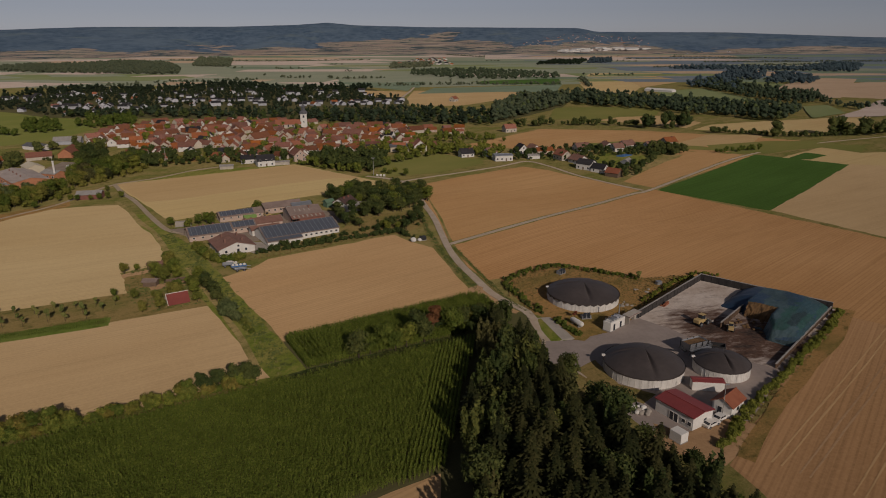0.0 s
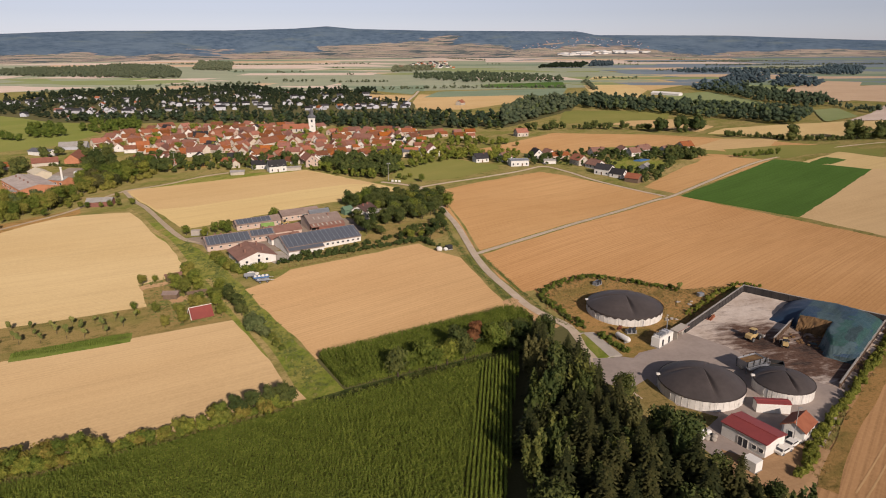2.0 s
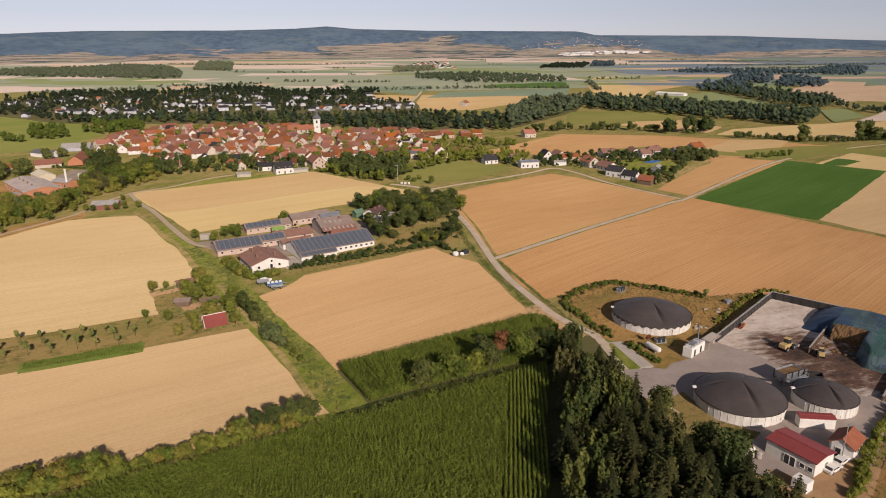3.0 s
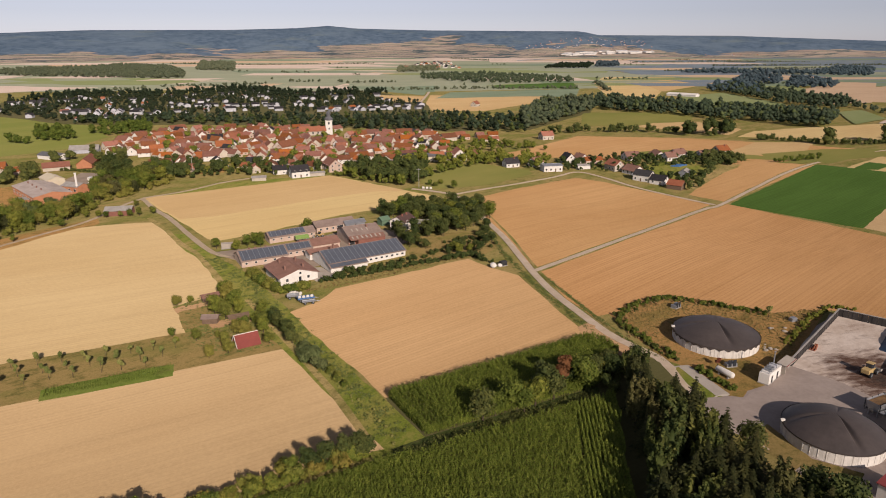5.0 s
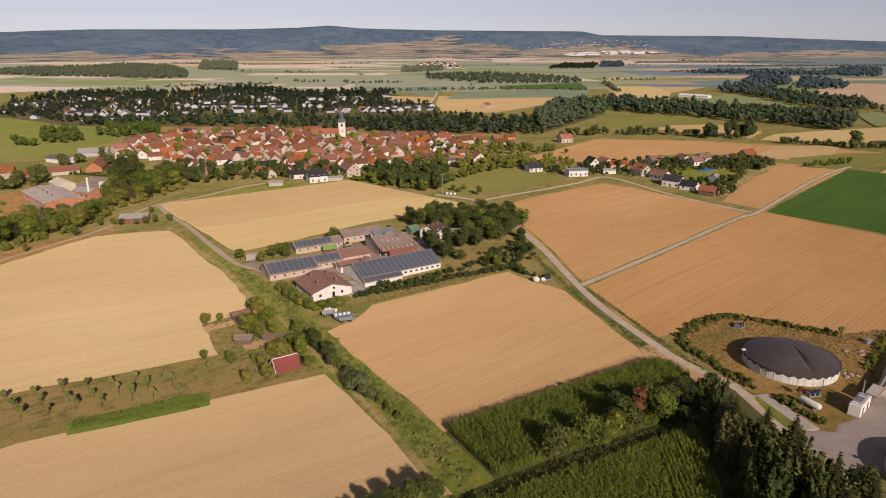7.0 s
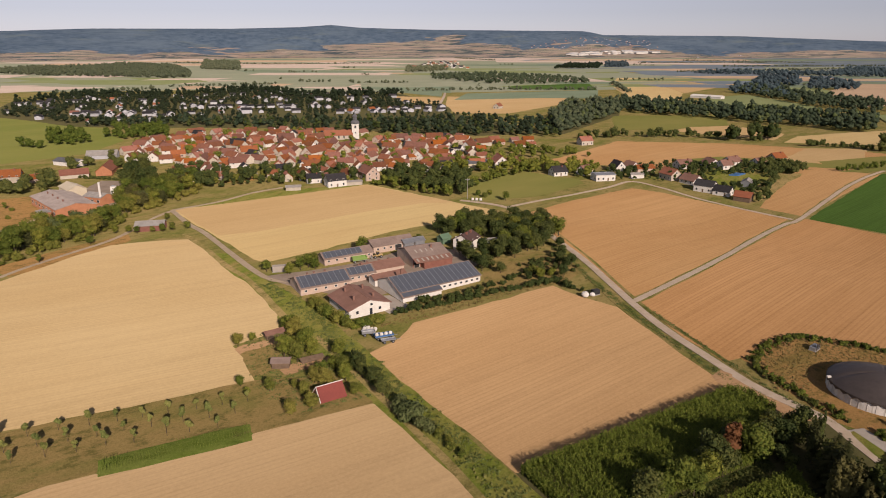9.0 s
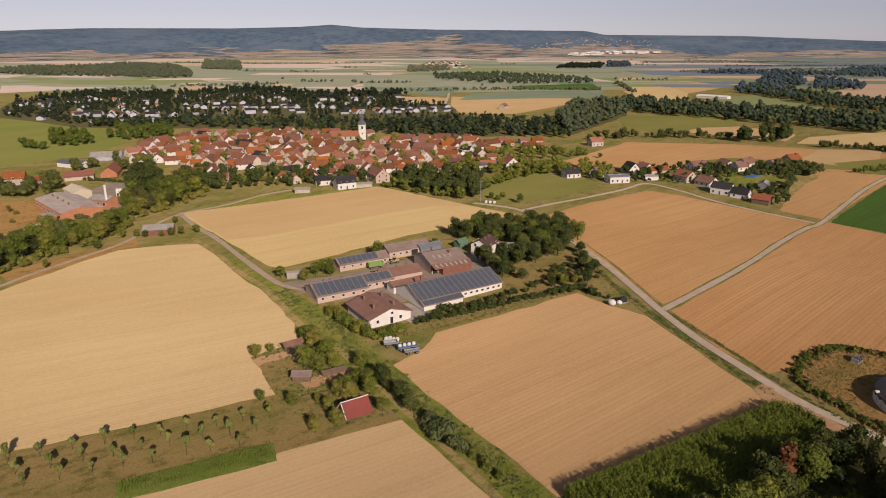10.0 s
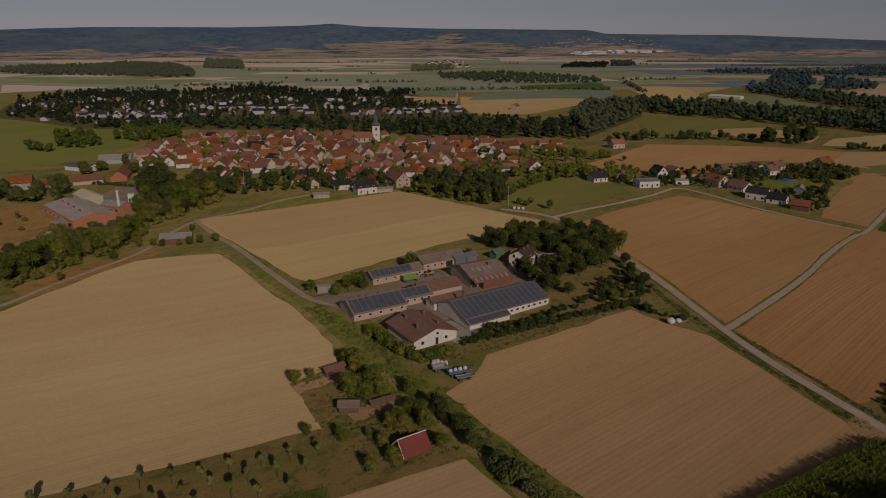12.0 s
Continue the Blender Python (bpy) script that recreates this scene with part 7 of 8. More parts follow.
def far_house(name, x, y, turn, L, W, eave, ridge, wall, roof, label, cat, group, chimney=1, wins=2):
    h = house(name, x, y, turn, L, W, eave, ridge, wall, roof, label, cat, group, chimney, False, cap=False)
    if wins:
        me = bpy.data.meshes.new("window")
        bm = bm_box(-0.5, -0.04, -0.65, 0.5, 0.04, 0.65)
        bm.to_mesh(me)
        bm.free()
        me.materials.append(M_GLASS)
        top = 4.0 if eave > 4.5 else 1.8
        spots = [(L * (k + 0.5) / wins - L / 2, s * W / 2, top, 0) for k in range(wins) for s in (-1, 1)]
        spots += [(s * L / 2, 0, top, 90) for s in (-1, 1)]
        for wx, wy, wz, a in spots:
            ob = new("window", me)
            ob.parent = h
            ob.matrix_basis = pose(wx, wy, wz, 0, 0, a)
    return h


LAB_V = "plastered village house with a steep red tiled roof"
V_KINDS = [
    far_house("village_house", -210, 560, 20, 12, 9, 4.2, 8.0, M_PLASTER, M_TILE, LAB_V, "house", "village houses"),
    far_house("village_house", -188, 575, 100, 13, 9.5, 4.6, 8.6, M_WHITE, M_TILE_OLD, "white village house with an old brownish tiled roof", "house", "village houses", 2),
    far_house("village_house", -120, 520, 60, 11, 8, 3.8, 7.2, M_PINK, M_TILE, "pinkish village house with a red tiled roof", "house", "village houses"),
    far_house("village_barn", -160, 560, 60, 19, 10, 4.0, 8.2, M_PLASTER, M_TILE_OLD, "long village barn with an old brownish tiled roof", "barn", "village houses", 0, 0),
    far_house("village_house", -230, 600, 15, 12, 9, 4.2, 7.8, M_WHITE, M_TILE_DK, "white village house with a dark roof", "house", "village houses"),
]
VILLAGE = [(-297, 541), (-317, 602), (-312, 672), (-220, 704), (-141, 682), (-97, 650), (-36, 661), (-30, 540), (-63, 500), (-90, 505), (-104, 482), (-118, 466), (-152, 494), (-176, 520), (-224, 518), (-253, 518)]
CHURCHYARD = [(-172, 622), (-124, 622), (-124, 668), (-172, 668)]
many_houses(V_KINDS[:4] + V_KINDS[:4] + V_KINDS, [p for p in scatter(VILLAGE, 14.5, 8, 0.3) if not inside(*p, CHURCHYARD)], (15, 105, 60, 150), 8)
many_houses(V_KINDS[:4], scatter([(-35, 643), (31, 637), (10, 600), (-38, 600)], 18, 10, 0.3) + [(-24, 520), (-10, 524), (-38, 512)], (15, 30), 10)
many_houses(V_KINDS, [(-176, 512), (-196, 500), (-214, 512), (-168, 492), (-226, 524), (-134, 470), (-118, 484), (-213, 484), (-218, 466), (-160, 468), (-150, 474), (-205, 470), (-232, 488), (-228, 508), (-172, 478), (-142, 462), (-240, 520), (-222, 497), (-205, 514), (-190, 530), (-158, 505), (-146, 488), (-110, 500), (-96, 515), (-76, 500), (-60, 512), (-134, 500)], (20, 110), 12)
many("garden_trees", MID_TREE, scatter(VILLAGE, 24, 13), M_LEAF, "green trees in the village yards", "trees", 13, 0.5, 1.0)


def church():
    t = root("church", -141, 656, 0, 10)
    t.scale = (0.95, 0.95, 0.7)
    part("nave_wall", prism(26, 12, 5.5, 11), M_PLASTER, t).location = (-16, 0, 0)
    for s in (-1, 1):
        part("nave_roof", slope_bm(26, 12, 5.5, 11, s), M_TILE, t).location = (-16, 0, 0)
    part("tower", bm_box(-3.3, -3.3, 0, 3.3, 3.3, 18.5, bev=0.15), M_WHITE, t)
    part("cornice", bm_box(-3.7, -3.7, 18.2, 3.7, 3.7, 18.9, bev=0.1), M_WHITE, t)
    bm = bmesh.new()
    prof = [(3.9, 18.9), (4.2, 20.2), (3.9, 21.6), (2.6, 23.0), (1.9, 23.8), (1.8, 27.2), (2.5, 27.8), (2.2, 29.2), (1.1, 30.6), (0.5, 31.8), (0.2, 33.0), (0.14, 37.0)]
    for (r0, z0), (r1, z1) in zip(prof, prof[1:]):
        bmesh.ops.create_cone(bm, cap_ends=False, segments=8, radius1=r0, radius2=r1, depth=z1 - z0, matrix=Matrix.Translation((0, 0, (z0 + z1) / 2)))
    part("spire", bm, M_SLATE, t, "dark slate onion spire")
    for a in (0, 90, 180, 270):
        m = pose(0, 0, 0, 0, 0, a)
        part("belfry_window", bm_box(-0.8, -3.38, 13.6, 0.8, -3.2, 17.0, m), M_GLASS, t)
        part("belfry_window", bm_box(-0.5, -3.38, 7.0, 0.5, -3.2, 9.0, m), M_GLASS, t)
    for k in range(5):
        for s in (-1, 1):
            part("nave_window", bm_box(-26 + 4.8 * k, s * 6.08 - 0.08, 1.8, -24.8 + 4.8 * k, s * 6.08 + 0.08, 4.8), M_GLASS, t)
    return tagged(t, "pale plastered church with a dark onion spire", "church")


church()
# white walls take grey plaster, the quarter's cloud shade put into their colour
D_KINDS = [
    far_house("suburb_house", -300, 870, 20, 12, 10, 4.6, 6.8, M_GREYWALL, M_TILE_DK, "white modern house with a dark roof among trees", "house", "houses of the new quarter", 0, 0),
    far_house("suburb_house", -340, 900, 110, 12, 9, 4.2, 7.0, M_GREYWALL, M_TILE_DK, "white modern house with a dark roof among trees", "house", "houses of the new quarter", 0, 0),
    far_house("suburb_house", -420, 800, 110, 12, 9, 4.2, 7.4, M_GREYWALL, M_TILE, "white modern house with a red roof among trees", "house", "houses of the new quarter", 0, 0),
]
QUARTER = [(-580, 840), (-660, 1000), (-640, 1120), (-470, 1130), (-400, 1200), (-260, 1110), (-140, 1140), (-60, 950), (-80, 880), (-155, 845), (-320, 845), (-350, 750), (-435, 745), (-520, 800)]
QH = [p for p in scatter(QUARTER, 46, 9, 0.42) if p[0] < -200 or p[1] > 960]
for k, (a, c) in enumerate((((-195, 862), (-52, 905)), ((-190, 888), (-60, 940)), ((-499, 832), (-377, 842)), ((-490, 856), (-400, 866)), ((-376, 935), (-217, 945)), ((-378, 1190), (-197, 1130)), ((-635, 955), (-565, 1045)))):
    QH += along([a, c], 13, 900 + k, 4)
many_houses(D_KINDS[:2] * 3 + D_KINDS, QH, (15, 30, 105, 120), 9, 0.6, 0.82)
# leaves here take the cloud shade over the quarter as colour
many("quarter_trees", FAR_TREE, [q for q in scatter(QUARTER, 11, 21) if not inside(q[0], q[1], [(-145, 1135), (-50, 1105), (-60, 975), (-120, 1010)]) and all((q[0] - h[0]) ** 2 / 120 + (q[1] - h[1] + 14) ** 2 / 500 > 1 for h in QH)], M_LEAF_DK, "dark dense garden trees of the new quarter", "trees", 3, 0.5, 1.05)
many("quarter_trees", FAR_TREE, scatter([(-660, 1000), (-640, 1140), (-470, 1150), (-400, 1270), (-260, 1140), (-140, 1190), (-120, 1120), (-260, 1080), (-400, 1180), (-470, 1100), (-600, 1080)], 12, 35), M_LEAF_DK, "dark trees behind the new quarter", "trees", 35, 0.9, 1.4)
VBACK = [(-440, 735), (-345, 742), (-250, 720), (-145, 700), (-90, 664), (-31, 672), (46, 661), (62, 785), (-55, 790), (-160, 782), (-330, 778), (-420, 770)]
many("quarter_trees", FAR_TREE, scatter([(-330, 778), (-160, 782), (-55, 790), (20, 790), (-40, 870), (-160, 850), (-320, 845)], 15, 221), M_LEAF_DK, "low garden trees before the new quarter", "trees", 221, 0.3, 0.7)
VBACK_SPOTS = scatter(VBACK, 11, 22)
many("wood_trees", FAR_TREE, VBACK_SPOTS[::3], M_LEAF_DK, "dark wood between village and new quarter", "trees", 22, 0.8, 1.3)
many("wood_trees", FAR_TREE, VBACK_SPOTS[1::3], M_LEAF_BELT, "green wood between village and new quarter", "trees", 23, 0.7, 1.25)
many("wood_trees", FAR_TREE, VBACK_SPOTS[2::3], M_LEAF_WD, "green wood between village and new quarter", "trees", 24, 0.6, 1.1)
many("garden_trees", MID_TREE, scatter([(-435, 683), (-397, 685), (-360, 612), (-392, 606)], 10, 37) + scatter([(-376, 664), (-339, 641), (-312, 664), (-338, 727), (-358, 714)], 10, 38) + along([(-410, 603), (-384, 594)], 5, 39, 3) + along([(-400, 720), (-344, 690), (-320, 690)], 9, 36, 6), M_LEAF, "green trees along the meadow", "trees", 36, 0.7, 1.2)

house("edge_house", -127, 452, 28, 12, 8.5, 4.2, 7.6, M_WHITE, M_TILE_DK, "white house with a dark solar roof at the village edge", "house", "village houses", 0)
house("edge_house", -109, 474, 118, 15, 9.5, 4.6, 8.6, M_PINK, M_TILE_OLD, "pink gabled house at the village edge", "house", "village houses", 0)
house("edge_house", -38, 512, 14, 15, 9, 4.0, 5.6, M_CREAM, M_SLATE, "cream house with a low grey roof", "house", "village houses", 0)
house("edge_house", -22, 516, 100, 14, 10, 4.2, 8.6, M_WHITE, M_TILE, "white house with a steep red roof", "house", "village houses", 0)
house("low_shed", -150, 440, 14, 9, 5, 2.2, 2.8, M_PLASTER, M_CONC, "low pale shed at the garden edge", "shed", "village sheds", 0, False)
house("low_shed", -117, 455, 20, 12, 4, 2.2, 2.6, M_PLASTER, M_CONC, "low pale shed at the garden edge", "shed", "village sheds", 0, False)
house("low_shed", -222, 478, 20, 11, 5, 2.4, 3.0, M_PLASTER, M_CONC, "low pale shed at the garden edge", "shed", "village sheds", 0, False)
H = [
    house("hamlet_house", 14, 487, 20, 10, 8, 2.9, 6.0, M_WHITE, M_TILE_DK, "white hamlet house with a dark roof", "house", "hamlet houses"),
    house("hamlet_house", 57, 503, 110, 9, 8, 3.0, 6.8, M_WHITE, M_TILE_DK, "white hamlet house with a black gable roof", "house", "hamlet houses"),
    house("hamlet_house", 66.5, 505, 120, 8.5, 7.5, 3.0, 6.0, M_WHITE, M_TILE_BR, "white hamlet house with a brown roof", "house", "hamlet houses"),
    house("hamlet_house", 106, 515, 15, 11, 9.5, 2.6, 5.6, M_WHITE, M_TILE_BR, "white hamlet house with a broad brown roof", "house", "hamlet houses"),
    house("hamlet_house", 83.5, 474, 115, 11, 8.5, 3.8, 7.0, M_PLASTER, M_TILE, "cream hamlet house with a red roof", "house", "hamlet houses"),
]
for k, x, y, a in ((3, 127, 520, 100), (2, 133, 511, 20), (3, 145, 528, 30), (3, 92.5, 461, 120), (3, 163, 522, 20), (4, 181, 536, 25), (4, 59, 621, 20), (4, 10, 931, 60), (2, 32, 490, 40)):
    copy_thing(H[k], pose(x, y, 0, 0, 0, a))
house("modern_house", 93, 438.5, -42, 11, 8.5, 4.0, 6.6, M_WHITE, M_TILE_DK, "white modern house with a black roof beside the lane", "house", "hamlet houses", 0)
house("modern_house", 99.5, 428.5, -42, 9.5, 7.5, 2.8, 5.4, M_WHITE, M_TILE_DK, "lower white modern house with a black roof", "house", "hamlet houses", 0)
house("red_shed", 74, 500, 15, 13, 7, 2.6, 4.6, M_PINK, M_TILE, "long low shed with a red roof", "shed", "hamlet houses", 0, False)
house("orange_shed", 105, 414, -40, 9, 7, 2.8, 5.2, M_WOOD, M_ORANGE, "wooden shed with an orange tiled roof", "shed", "hamlet houses", 0, False)
house("grey_shed", 124, 453, 60, 10, 6, 2.8, 4.4, M_STEEL, M_CONC, "grey metal shed in a garden", "shed", "hamlet houses", 0, False)
house("flat_house", 40, 471.5, 10, 13, 9, 4.0, 4.6, M_WHITE, M_STEEL, "white house with a flat pale grey roof", "house", "hamlet houses", 0)
house("garden_shed", 63, 478, 10, 9, 4, 2.6, 3.2, M_WHITE, M_CONC, "low white garden shed", "shed", "hamlet houses", 0, False)
sheet("pool_cover", [(126, 486), (131, 484), (139, 490), (134, 493)], 0.7, M_BLUE, "blue covered garden pool", "pool", 0.1, 3.0, 0.7, "", "thing")
sheet("hamlet_lawn", [(100, 470), (118, 500), (150, 510), (140, 470), (116, 440)], 0.07, M_LAWN, "green garden lawn of the hamlet", "lawn")

# works and barns west of the lane
b = house("works_hall", -260, 393.5, -45, 45, 20, 5.0, 7.0, M_WORKS, M_HALLROOF, "long brick works hall with a pale grey roof", "hall", "works buildings", 0, False)
row_openings(b, 45, 20, 2.6, 7, 2.4, 1.6)
for k in range(4):
    vent(b, -15 + 9 * k, -3, 6.8, 0.8)
b = house("works_annex", -258.3, 372.6, -45, 8, 5, 3.9, 4.2, M_WORKS, M_CONC, "flat brick annex of the works", "hall", "works buildings", 0, False)
row_openings(b, 8, 5, 2.2, 2, 1.6, 1.3)
b = house("cream_hall", -269, 420, -45, 17, 10, 6.0, 8.2, M_CREAM, M_CREAM, "cream sheet-metal hall of the works", "hall", "works buildings", 0, False)
b = house("boiler_house", -247.5, 405.5, -20, 13, 9, 4.6, 6.2, M_WORKS, M_CONC, "orange brick boiler house", "hall", "works buildings", 0, False)
row_openings(b, 13, 9, 2.5, 3, 1.6, 1.4)


def chimney_stack(x, y, h):
    bm = bmesh.new()
    rod(bm, (0, 0, 0), (0, 0, h), 0.75, 12, 0.55)
    rod(bm, (0, 0, h - 0.5), (0, 0, h + 0.1), 0.72, 12)
    ob = part("factory_chimney", bm, M_WHITE, None)
    ob.location = (x, y, 0)
    return tagged(ob, "tall white works chimney stack", "chimney")


strip("works_path", [(-262, 372), (-263, 357), (-270, 347), (-290, 338), (-330, 330)], 2.4, 0.12, M_GRAVEL, "pale worn path beside the works", "path", 0.4)
grove([(-276, 372), (-284, 388), (-292, 380), (-270, 336), (-280, 350)], BUSHY, 0.7, 1.2, "works bushes", seed=271)
chimney_stack(-244.0, 401.0, 13)
service_box(-250.7, 429, 20, 3.2, 3.2, 4.5, "white plastic storage tank on the works yard", M_WHITE)
b = house("lane_barn", -198, 354.5, 12, 13, 7.5, 2.8, 4.2, M_BRICK, M_CONC, "low brick barn with a pale roof at the lane", "barn", "", 0, False)
house("red_barn", -299, 477, 30, 17, 9, 2.6, 5.4, M_PLASTER, M_TILE, "long barn with a red tiled roof", "barn", "west barns", 0, False)
house("red_barn", -286, 494, 106, 26, 10, 3.0, 6.8, M_WORKS, M_TILE, "big plastered barn with a red tiled roof", "barn", "west barns", 0, False)
b = house("white_barn", -326, 521, -22, 22, 9, 3.0, 4.8, M_WHITE, M_SLATE, "long white barn with a dark grey roof", "barn", "west barns", 0, False)
b = house("grey_barn", -317, 550, 15, 21, 9, 3.0, 5.8, M_GREYWALL, M_CONC, "long barn with a grey roof by the meadow", "barn", "west barns", 0, False)
hedge("barn_hedge", along([(-293, 472.5), (-280, 470), (-267.6, 467)], 1.6, 281, 0.5), 0.6, 0.85, M_LEAF_WD, "clipped dark hedge before the red barns", 281)
house("west_house", -317, 461, 35, 9, 6, 2.6, 5.0, M_PINK, M_TILE, "small pinkish house with a red roof among trees", "house", "west barns")
house("west_house", -330, 462, 20, 12, 9, 4.2, 8.0, M_PLASTER, M_TILE, "plastered house with a red roof among trees", "house", "west barns")


def power_pole(x, y, h):
    t = root("power_pole", x, y)
    bm = bmesh.new()
    rod(bm, (0, 0, 0), (0, 0, h), 0.22, 8, 0.12)
    part("pole", bm, M_CONC, t)
    part("crossarm", bm_box(-1.3, -0.1, h - 0.9, 1.3, 0.1, h - 0.7), M_STEEL, t)
    for s in (-1.1, 0, 1.1):
        bm = bmesh.new()
        rod(bm, (s, 0, h - 0.7), (s, 0, h - 0.35), 0.07, 6)
        part("insulator", bm, M_WHITE, t)
    return tagged(t, "pale power pole beside the lane", "power pole", "power poles")


sheet("cemetery_ground", [(-206, 486), (-186, 490), (-182, 466), (-197, 462)], 0.12, M_DRY, "tan cemetery ground with rows of stones", "cemetery", 0.3)
stone = bpy.data.meshes.new("gravestone")
bm = bm_box(-0.45, -0.1, 0, 0.45, 0.1, 1.1, bev=0.08)
bm.to_mesh(stone)
bm.free()
stone.materials.append(M_CONC)
for k in range(10):
    for j in range(5):
        ob = new("gravestone", stone)
        ob.matrix_basis = pose(-200 + 1.6 * k + 0.4 * j, 468 + 3.8 * j + 0.4 * k, 0.1, 0, 0, 14)
        tagged(ob, "small grey gravestone on tan ground", "gravestone", "gravestones")


power_pole(-48.0, 418, 12)
power_pole(-196, 452, 14)
for k in range(3):
    service_box(-45.2 + 2.2 * k, 414.5 - 0.5 * k, 10, 1.4, 1.0, 1.2, "small white cabinet at the lane corner", M_WHITE, (), False)
b = house("greenhouse", 348, 1100, -45, 48, 14, 3.0, 5.0, M_WHITE, M_WHITE, "long white foil greenhouse in far fields", "greenhouse", "", 0, False)

# ---- far country ----
QUARTER_FLOOR = [(-590, 835), (-670, 1000), (-650, 1140), (-470, 1150), (-400, 1260), (-260, 1130), (-130, 1170), (-50, 950), (-55, 880), (46, 700), (-31, 676), (-145, 716), (-250, 730), (-440, 738), (-520, 795)]
# dark floors: cloud and tree shade given as ground colour
sheet("far_quarter_floor", QUARTER_FLOOR, 0.05, M_SOILDARK, "garden ground toned dark for shade under trees", "ground")
sheet("far_wood_floor", [(49, 684), (145, 850), (185, 995), (100, 955), (55, 795)], 0.05, M_SOILDARK, "ground toned dark for shade under the wood", "ground")
many("belt_trees", FAR_TREE, scatter([(49, 680), (145, 850), (185, 995), (100, 955), (55, 795)], 10, 41), M_LEAF_BELT, "dark wood along the stream", "trees", 41, 1.0, 1.6)
many("belt_trees", FAR_TREE, scatter([(160, 895), (250, 795), (347, 690), (425, 800), (310, 920), (230, 1015), (195, 1040)], 11, 42), M_LEAF_BELT, "dark wood along the stream", "trees", 42, 0.9, 1.5)
many("belt_trees", FAR_TREE, scatter([(440, 1210), (435, 960), (475, 875), (560, 1005), (535, 1130), (505, 1305)], 12, 43), M_LEAF_BELT, "dark far wood", "trees", 43, 0.9, 1.5)
WEST_BELT = scatter([(49, 680), (145, 850), (185, 995), (100, 955), (55, 795)], 22, 141) + scatter([(160, 895), (250, 795), (347, 690), (425, 800), (310, 920)], 24, 142)
many("belt_trees", FAR_TREE, WEST_BELT, M_WILLOW, "paler green trees among the stream wood", "trees", 142, 1.0, 1.5)
many("belt_trees", MID_TREE, [(192, 640), (198, 646), (211, 644), (217, 650), (232, 648), (238, 655), (229, 656)], M_LEAF_WD, "tall green trees in a clump", "trees", 44, 1.4, 1.8)
many("belt_trees", MID_TREE, along([(244, 614), (270, 604), (293, 584), (335, 586), (380, 600), (440, 625)], 2.6, 45, 2.5), M_LEAF_WD, "dark tree row between fields", "trees", 45, 0.4, 0.8)
many("belt_trees", MID_TREE, along([(60, 655), (110, 672), (170, 668), (220, 640)], 4.0, 46, 6), M_LEAF_WD, "green bushes between far fields", "trees", 46, 0.4, 1.15)
many("belt_trees", MID_TREE, along([(205, 500), (225, 506), (245, 512)], 3, 47, 1), M_LEAF, "bushes on a far field edge", "trees", 47, 0.4, 0.6)
many("poplar_trees", MID_TREE, [(346, 594), (352, 597), (358, 592), (372, 592), (378, 598), (385, 590), (392, 596), (400, 600), (290, 586)], M_LEAF_WD, "tall dark trees beside the far field", "trees", 48, 1.5, 2.1)
sheet("far_green", [(113, 722), (175, 722), (236, 760), (275, 855), (138, 840)], 0.1, M_MEADOW, "green far meadow in the wood", "meadow")
sheet("far_tan", [(165, 708), (203, 680), (232, 648), (262, 690), (240, 750), (190, 738)], 0.12, M_STUB_D, "tan far field at the wood")
sheet("far_tan", [(-56, 960), (-52, 1122), (35, 1100), (130, 1120), (120, 1020), (17, 872), (-44, 874)], 0.1, M_STUB_D, "tan far field")
sheet("far_tan", [(-139, 1126), (-64, 1100), (-72, 994), (-117, 1018)], 0.14, M_STUB_D, "tan far field beside the new quarter")
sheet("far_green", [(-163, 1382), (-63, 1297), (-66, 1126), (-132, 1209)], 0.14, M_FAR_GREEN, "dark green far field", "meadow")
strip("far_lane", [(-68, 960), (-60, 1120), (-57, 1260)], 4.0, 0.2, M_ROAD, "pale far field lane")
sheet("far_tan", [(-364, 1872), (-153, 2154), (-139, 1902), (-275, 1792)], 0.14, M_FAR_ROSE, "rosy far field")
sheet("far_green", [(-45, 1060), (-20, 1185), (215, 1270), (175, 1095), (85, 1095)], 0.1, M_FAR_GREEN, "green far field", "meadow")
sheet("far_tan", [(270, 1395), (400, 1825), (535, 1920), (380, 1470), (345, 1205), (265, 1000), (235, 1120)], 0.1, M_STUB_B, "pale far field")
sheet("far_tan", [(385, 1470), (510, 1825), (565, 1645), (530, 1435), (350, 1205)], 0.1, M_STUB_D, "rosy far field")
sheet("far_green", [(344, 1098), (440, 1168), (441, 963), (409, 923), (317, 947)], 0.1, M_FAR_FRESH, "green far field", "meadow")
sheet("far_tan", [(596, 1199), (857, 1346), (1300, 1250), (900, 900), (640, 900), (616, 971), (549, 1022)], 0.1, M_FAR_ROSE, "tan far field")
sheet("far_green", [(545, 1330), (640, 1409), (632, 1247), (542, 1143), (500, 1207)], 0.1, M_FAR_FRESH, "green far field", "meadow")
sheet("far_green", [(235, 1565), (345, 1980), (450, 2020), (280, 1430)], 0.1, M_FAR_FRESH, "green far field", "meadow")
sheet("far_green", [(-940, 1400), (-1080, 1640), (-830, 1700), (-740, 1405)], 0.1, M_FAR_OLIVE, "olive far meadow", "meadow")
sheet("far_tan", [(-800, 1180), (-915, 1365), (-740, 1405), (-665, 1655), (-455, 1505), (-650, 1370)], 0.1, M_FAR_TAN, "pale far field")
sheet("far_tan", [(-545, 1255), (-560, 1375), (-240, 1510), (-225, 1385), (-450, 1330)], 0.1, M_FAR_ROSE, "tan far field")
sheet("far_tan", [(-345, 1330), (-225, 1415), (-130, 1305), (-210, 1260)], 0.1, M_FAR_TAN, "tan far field")
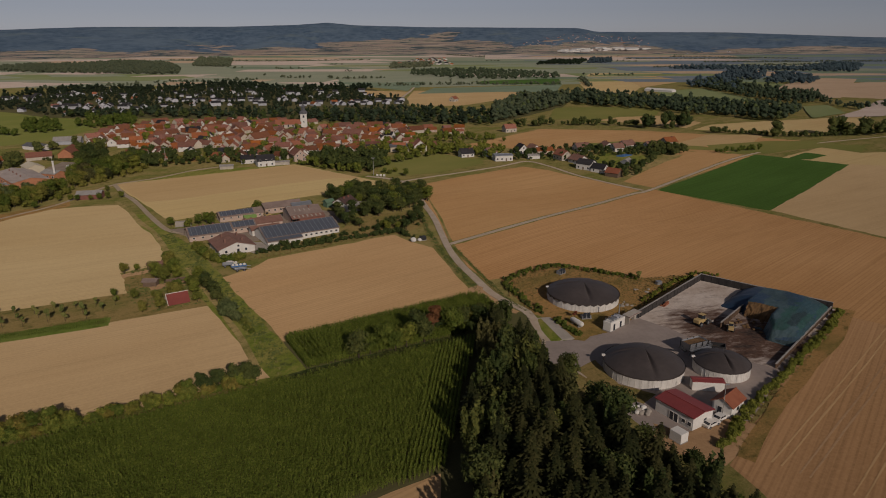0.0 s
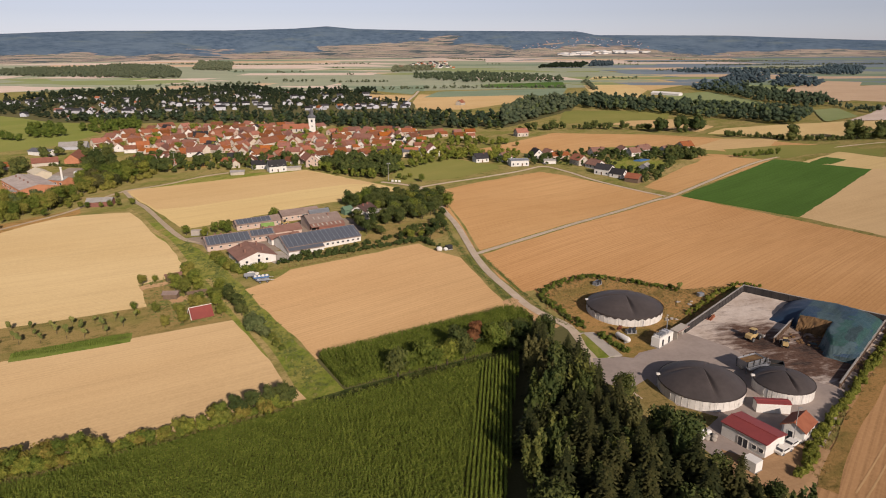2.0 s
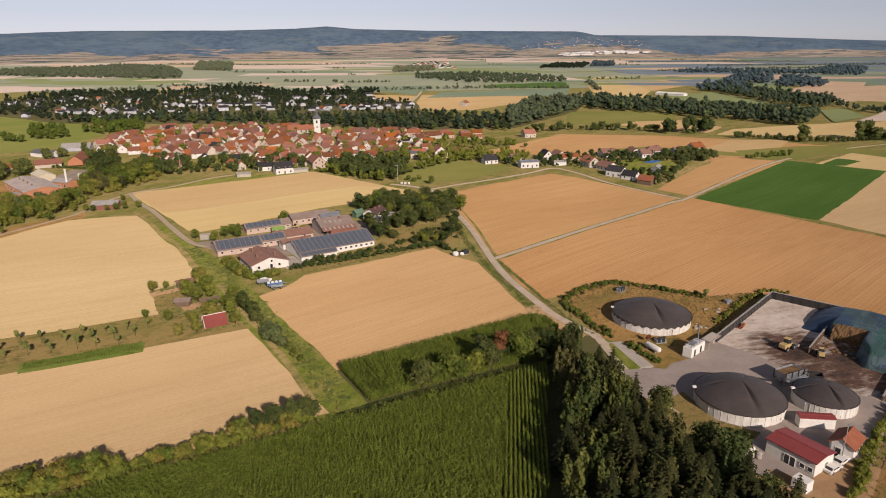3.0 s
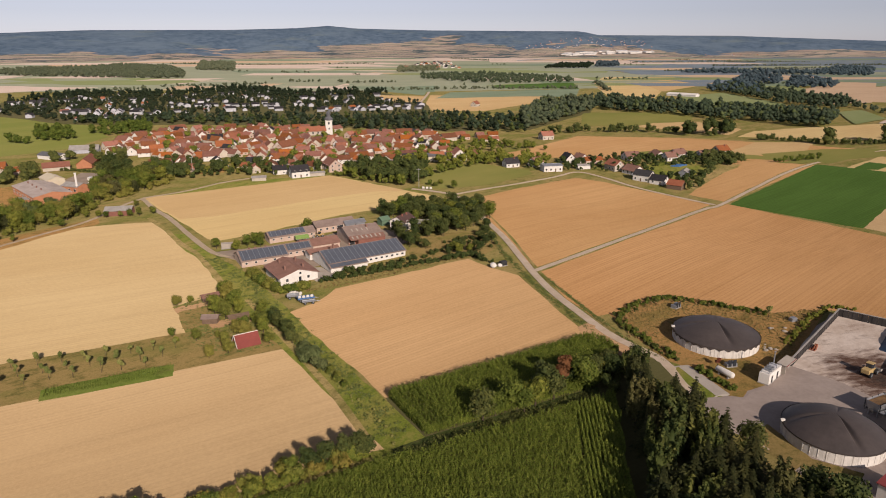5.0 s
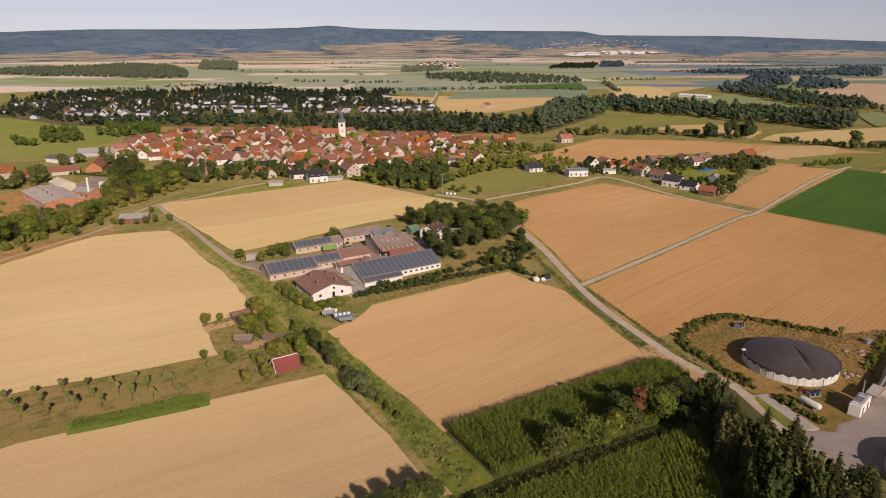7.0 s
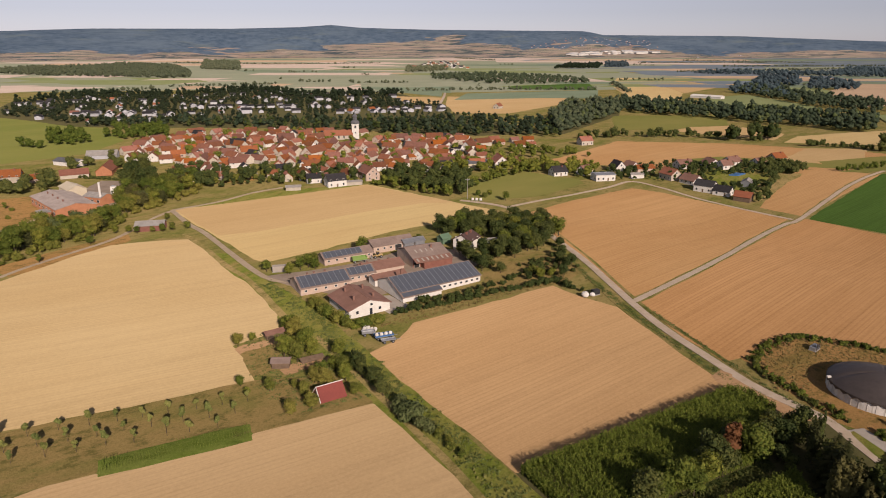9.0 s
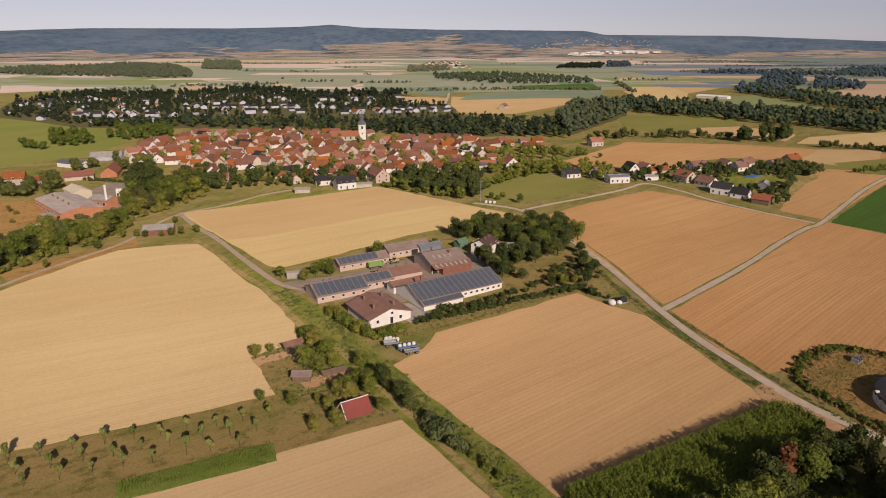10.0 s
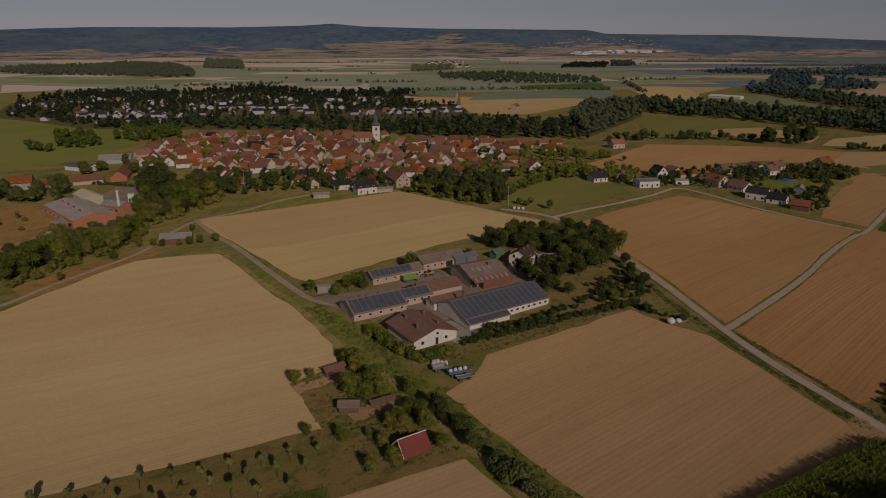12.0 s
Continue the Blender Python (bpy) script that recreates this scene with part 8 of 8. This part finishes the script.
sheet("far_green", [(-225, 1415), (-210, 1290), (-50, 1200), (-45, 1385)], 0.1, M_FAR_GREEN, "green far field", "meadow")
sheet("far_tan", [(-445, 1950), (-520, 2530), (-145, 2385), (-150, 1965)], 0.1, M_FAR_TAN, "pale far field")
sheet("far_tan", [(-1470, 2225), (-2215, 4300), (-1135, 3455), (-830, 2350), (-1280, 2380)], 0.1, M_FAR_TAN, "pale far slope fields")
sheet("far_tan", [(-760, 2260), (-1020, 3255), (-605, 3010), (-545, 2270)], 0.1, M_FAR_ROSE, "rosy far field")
# dull colour here stands in for cloud shade and haze
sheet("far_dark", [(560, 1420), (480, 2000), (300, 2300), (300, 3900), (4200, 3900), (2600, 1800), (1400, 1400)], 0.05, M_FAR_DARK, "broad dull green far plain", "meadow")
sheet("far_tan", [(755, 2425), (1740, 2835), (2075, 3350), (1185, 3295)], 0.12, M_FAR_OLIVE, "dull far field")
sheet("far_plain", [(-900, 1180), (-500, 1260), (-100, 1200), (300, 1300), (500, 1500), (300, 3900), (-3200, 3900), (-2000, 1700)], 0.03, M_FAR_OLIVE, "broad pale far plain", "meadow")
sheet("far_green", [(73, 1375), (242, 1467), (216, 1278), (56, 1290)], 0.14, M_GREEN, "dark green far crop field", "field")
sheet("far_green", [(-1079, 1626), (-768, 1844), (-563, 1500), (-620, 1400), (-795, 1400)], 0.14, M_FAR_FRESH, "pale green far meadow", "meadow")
R3 = random.Random(77)
# random patches in the haze-tinted far colours
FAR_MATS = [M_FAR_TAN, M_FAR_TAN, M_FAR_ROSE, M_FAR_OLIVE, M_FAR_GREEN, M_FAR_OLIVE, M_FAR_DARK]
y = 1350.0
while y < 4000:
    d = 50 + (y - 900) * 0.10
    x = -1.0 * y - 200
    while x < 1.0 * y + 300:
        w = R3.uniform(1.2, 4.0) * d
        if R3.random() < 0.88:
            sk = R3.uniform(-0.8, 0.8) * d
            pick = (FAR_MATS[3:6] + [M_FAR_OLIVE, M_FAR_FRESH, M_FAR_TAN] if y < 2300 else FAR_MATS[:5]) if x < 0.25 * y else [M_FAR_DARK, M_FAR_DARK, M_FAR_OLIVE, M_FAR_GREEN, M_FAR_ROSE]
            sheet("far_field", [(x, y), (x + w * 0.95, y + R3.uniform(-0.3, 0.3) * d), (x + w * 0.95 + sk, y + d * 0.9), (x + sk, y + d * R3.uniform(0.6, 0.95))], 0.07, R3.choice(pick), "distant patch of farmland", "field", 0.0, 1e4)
        x += w
    y += d
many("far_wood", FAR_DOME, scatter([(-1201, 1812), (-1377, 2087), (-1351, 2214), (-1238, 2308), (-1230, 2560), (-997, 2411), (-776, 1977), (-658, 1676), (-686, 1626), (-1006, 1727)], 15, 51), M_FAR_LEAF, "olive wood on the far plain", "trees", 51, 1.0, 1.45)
many("far_wood", FAR_DOME, scatter([(-83, 1588), (-96, 1789), (79, 1866), (265, 1640), (240, 1450), (52, 1427)], 17, 52), M_LEAF_BELT, "dark wood on the far plain", "trees", 52, 0.8, 1.3)
many("far_wood", FAR_DOME, scatter([(295, 2215), (430, 2220), (535, 2600), (410, 2600)], 17, 53), M_LEAF_DK, "dark far wood", "trees", 53, 1.0, 1.6)
LINES = [[(-693, 1152), (-582, 1286)], [(-580, 1332), (-396, 1418)], [(-367, 1495), (-301, 1495)], [(-253, 1456), (-136, 1476)], [(-125, 1235), (0, 1265), (215, 1270)], [(285, 1430), (255, 1205)],
         [(605, 1990), (1370, 2260)], [(720, 2780), (1250, 2810)], [(1010, 3109), (1448, 2794)], [(0, 3499), (171, 3103)], [(-1100, 2700), (-700, 2550), (-300, 2700)], [(900, 2400), (1900, 2500)]]
far_spots = [p for k, ln in enumerate(LINES) for p in along(ln, 4, 60 + k, 4)]
for k in range(34):
    yy = R3.uniform(1350, 3600)
    xx, ln = R3.uniform(-0.8, 0.95) * yy, R3.uniform(8, 90) * (1 if k % 3 else 0.2)
    far_spots += [(xx + R3.uniform(-ln, ln), yy + R3.uniform(-7, 7)) for _ in range(2 + int(ln / 4))]
BLOCKS = [[(-162, 1911), (-47, 2054), (-47, 2314), (-171, 2220)], [(-799, 2130), (-654, 2051), (-871, 2780), (-1058, 2928)],
          [(474, 2317), (572, 2367), (672, 2790), (592, 2789)], [(604, 1881), (1029, 1708), (1305, 2140), (1250, 2260), (1000, 1900), (712, 2000)], [(559, 1421), (644, 1386), (800, 1700), (740, 1760)],
          [(606, 1289), (683, 1260), (778, 1422), (795, 1632)], [(431, 1218), (452, 1131), (463, 1027), (582, 1421), (510, 1386)], [(640, 905), (700, 880), (900, 1080), (860, 1110)]]
for k, poly in enumerate(BLOCKS):
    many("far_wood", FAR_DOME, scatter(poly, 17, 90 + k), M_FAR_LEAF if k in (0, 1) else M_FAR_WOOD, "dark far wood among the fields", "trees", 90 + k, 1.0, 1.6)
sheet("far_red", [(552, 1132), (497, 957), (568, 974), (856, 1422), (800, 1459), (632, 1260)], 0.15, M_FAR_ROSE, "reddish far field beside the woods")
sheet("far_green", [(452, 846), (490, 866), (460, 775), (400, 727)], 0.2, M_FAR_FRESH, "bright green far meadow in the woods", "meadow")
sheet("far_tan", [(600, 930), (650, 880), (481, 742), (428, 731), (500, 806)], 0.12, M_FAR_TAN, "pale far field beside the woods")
many("belt_trees", FAR_TREE, along([(538, 1004), (512, 900), (500, 815), (530, 845), (575, 870)], 6, 143, 8), M_LEAF_BELT, "dark tree belt between far fields", "trees", 143, 0.6, 1.05)
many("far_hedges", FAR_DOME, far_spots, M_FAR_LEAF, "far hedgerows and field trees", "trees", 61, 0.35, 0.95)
FAR_D = [
    far_house("distant_house", -150, 2200, 20, 14, 11, 5, 10, M_PLASTER, M_TILE, "distant house with a red roof", "house", "distant houses", 0, 0),
    far_house("distant_house", -120, 2230, 100, 14, 11, 5, 10, M_WHITE, M_TILE_DK, "distant white house with a dark roof", "house", "distant houses", 0, 0),
]
many_houses(FAR_D, scatter([(-150, 2250), (20, 2160), (0, 2850), (-110, 2880)], 44, 63, 0.4), (10, 100, 50), 63)
FAR_W = [
    far_house("distant_hall", 760, 3780, 8, 60, 30, 7, 9, M_WHITE, M_GREYWALL, "distant white industrial hall", "hall", "distant halls", 0, 0),
    far_house("distant_house", 800, 3850, 20, 22, 16, 8, 14, M_GREYWALL, M_TILE, "distant white house with a red roof", "house", "distant houses", 0, 0),
]
KNOTS = [(-4200, 150), (-2900, 141), (-2350, 158), (-1430, 158), (-1000, 168), (-780, 182), (-600, 165), (-124, 153), (860, 146), (980, 122), (1850, 117), (2835, 84), (4500, 80)]


def hill_start(x):
    return 2350 + max(0, min(1, (x + 2150) / 800)) * 800 + max(0, min(1, (x + 1350) / 600)) * 350


def hill_height(x, y):
    h = 80
    for (ax, ah), (bx, bh) in zip(KNOTS, KNOTS[1:]):
        if ax <= x <= bx:
            h = ah + (bh - ah) * (x - ax) / (bx - ax)
            break
    v = (y - hill_start(x)) / (4560 - hill_start(x))
    if v < 0:
        return 0.0
    s = v * v * (3 - 2 * v) * (0.85 + 0.15 * v + 0.3 * noise.noise((x * 0.0018, y * 0.0018, 3)) * (1 - v))
    fold = 34 * noise.noise((x * 0.0042, y * 0.0026, 7)) + 9 * noise.noise((x * 0.013, y * 0.008, 2))
    return max(0.0, h * s - 1.0 + fold * v * (1 - v) * 1.6)


def town(kinds, poly, gap, seed, lo, hi):
    r2 = random.Random(seed)
    for x, y in scatter(poly, gap, seed, 0.48):
        s = r2.uniform(lo, hi) * 0.6
        copy_thing(r2.choice(kinds), pose(x, y, hill_height(x, y) - 1, 0, 0, r2.uniform(-20, 110)) @ Matrix.Diagonal((s * r2.uniform(0.7, 1.4), s, s * 0.8, 1)))


town([FAR_W[0]], [(620, 3700), (1120, 3780), (1130, 3860), (640, 3800)], 38, 64, 1.1, 2.0)
town([FAR_W[1], FAR_D[0], FAR_D[0]], [(380, 3860), (1200, 3880), (1150, 4230), (620, 4200)], 48, 65, 0.5, 0.85)
town([FAR_W[1], FAR_D[0]], [(1250, 3600), (1700, 3650), (1700, 3750), (1300, 3720)], 70, 66, 0.7, 1.1)


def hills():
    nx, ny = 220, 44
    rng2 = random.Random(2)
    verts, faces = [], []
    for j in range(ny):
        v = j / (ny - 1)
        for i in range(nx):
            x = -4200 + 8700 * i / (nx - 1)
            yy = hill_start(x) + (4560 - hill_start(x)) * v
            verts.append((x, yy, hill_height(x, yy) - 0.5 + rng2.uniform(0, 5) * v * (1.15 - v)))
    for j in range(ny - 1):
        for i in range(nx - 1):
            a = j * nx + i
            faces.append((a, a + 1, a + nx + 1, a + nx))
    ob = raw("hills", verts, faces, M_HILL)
    return tagged(ob, "long wooded hill range on the horizon with blue haze in its colour", "hills", "", "structure")


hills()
settle()
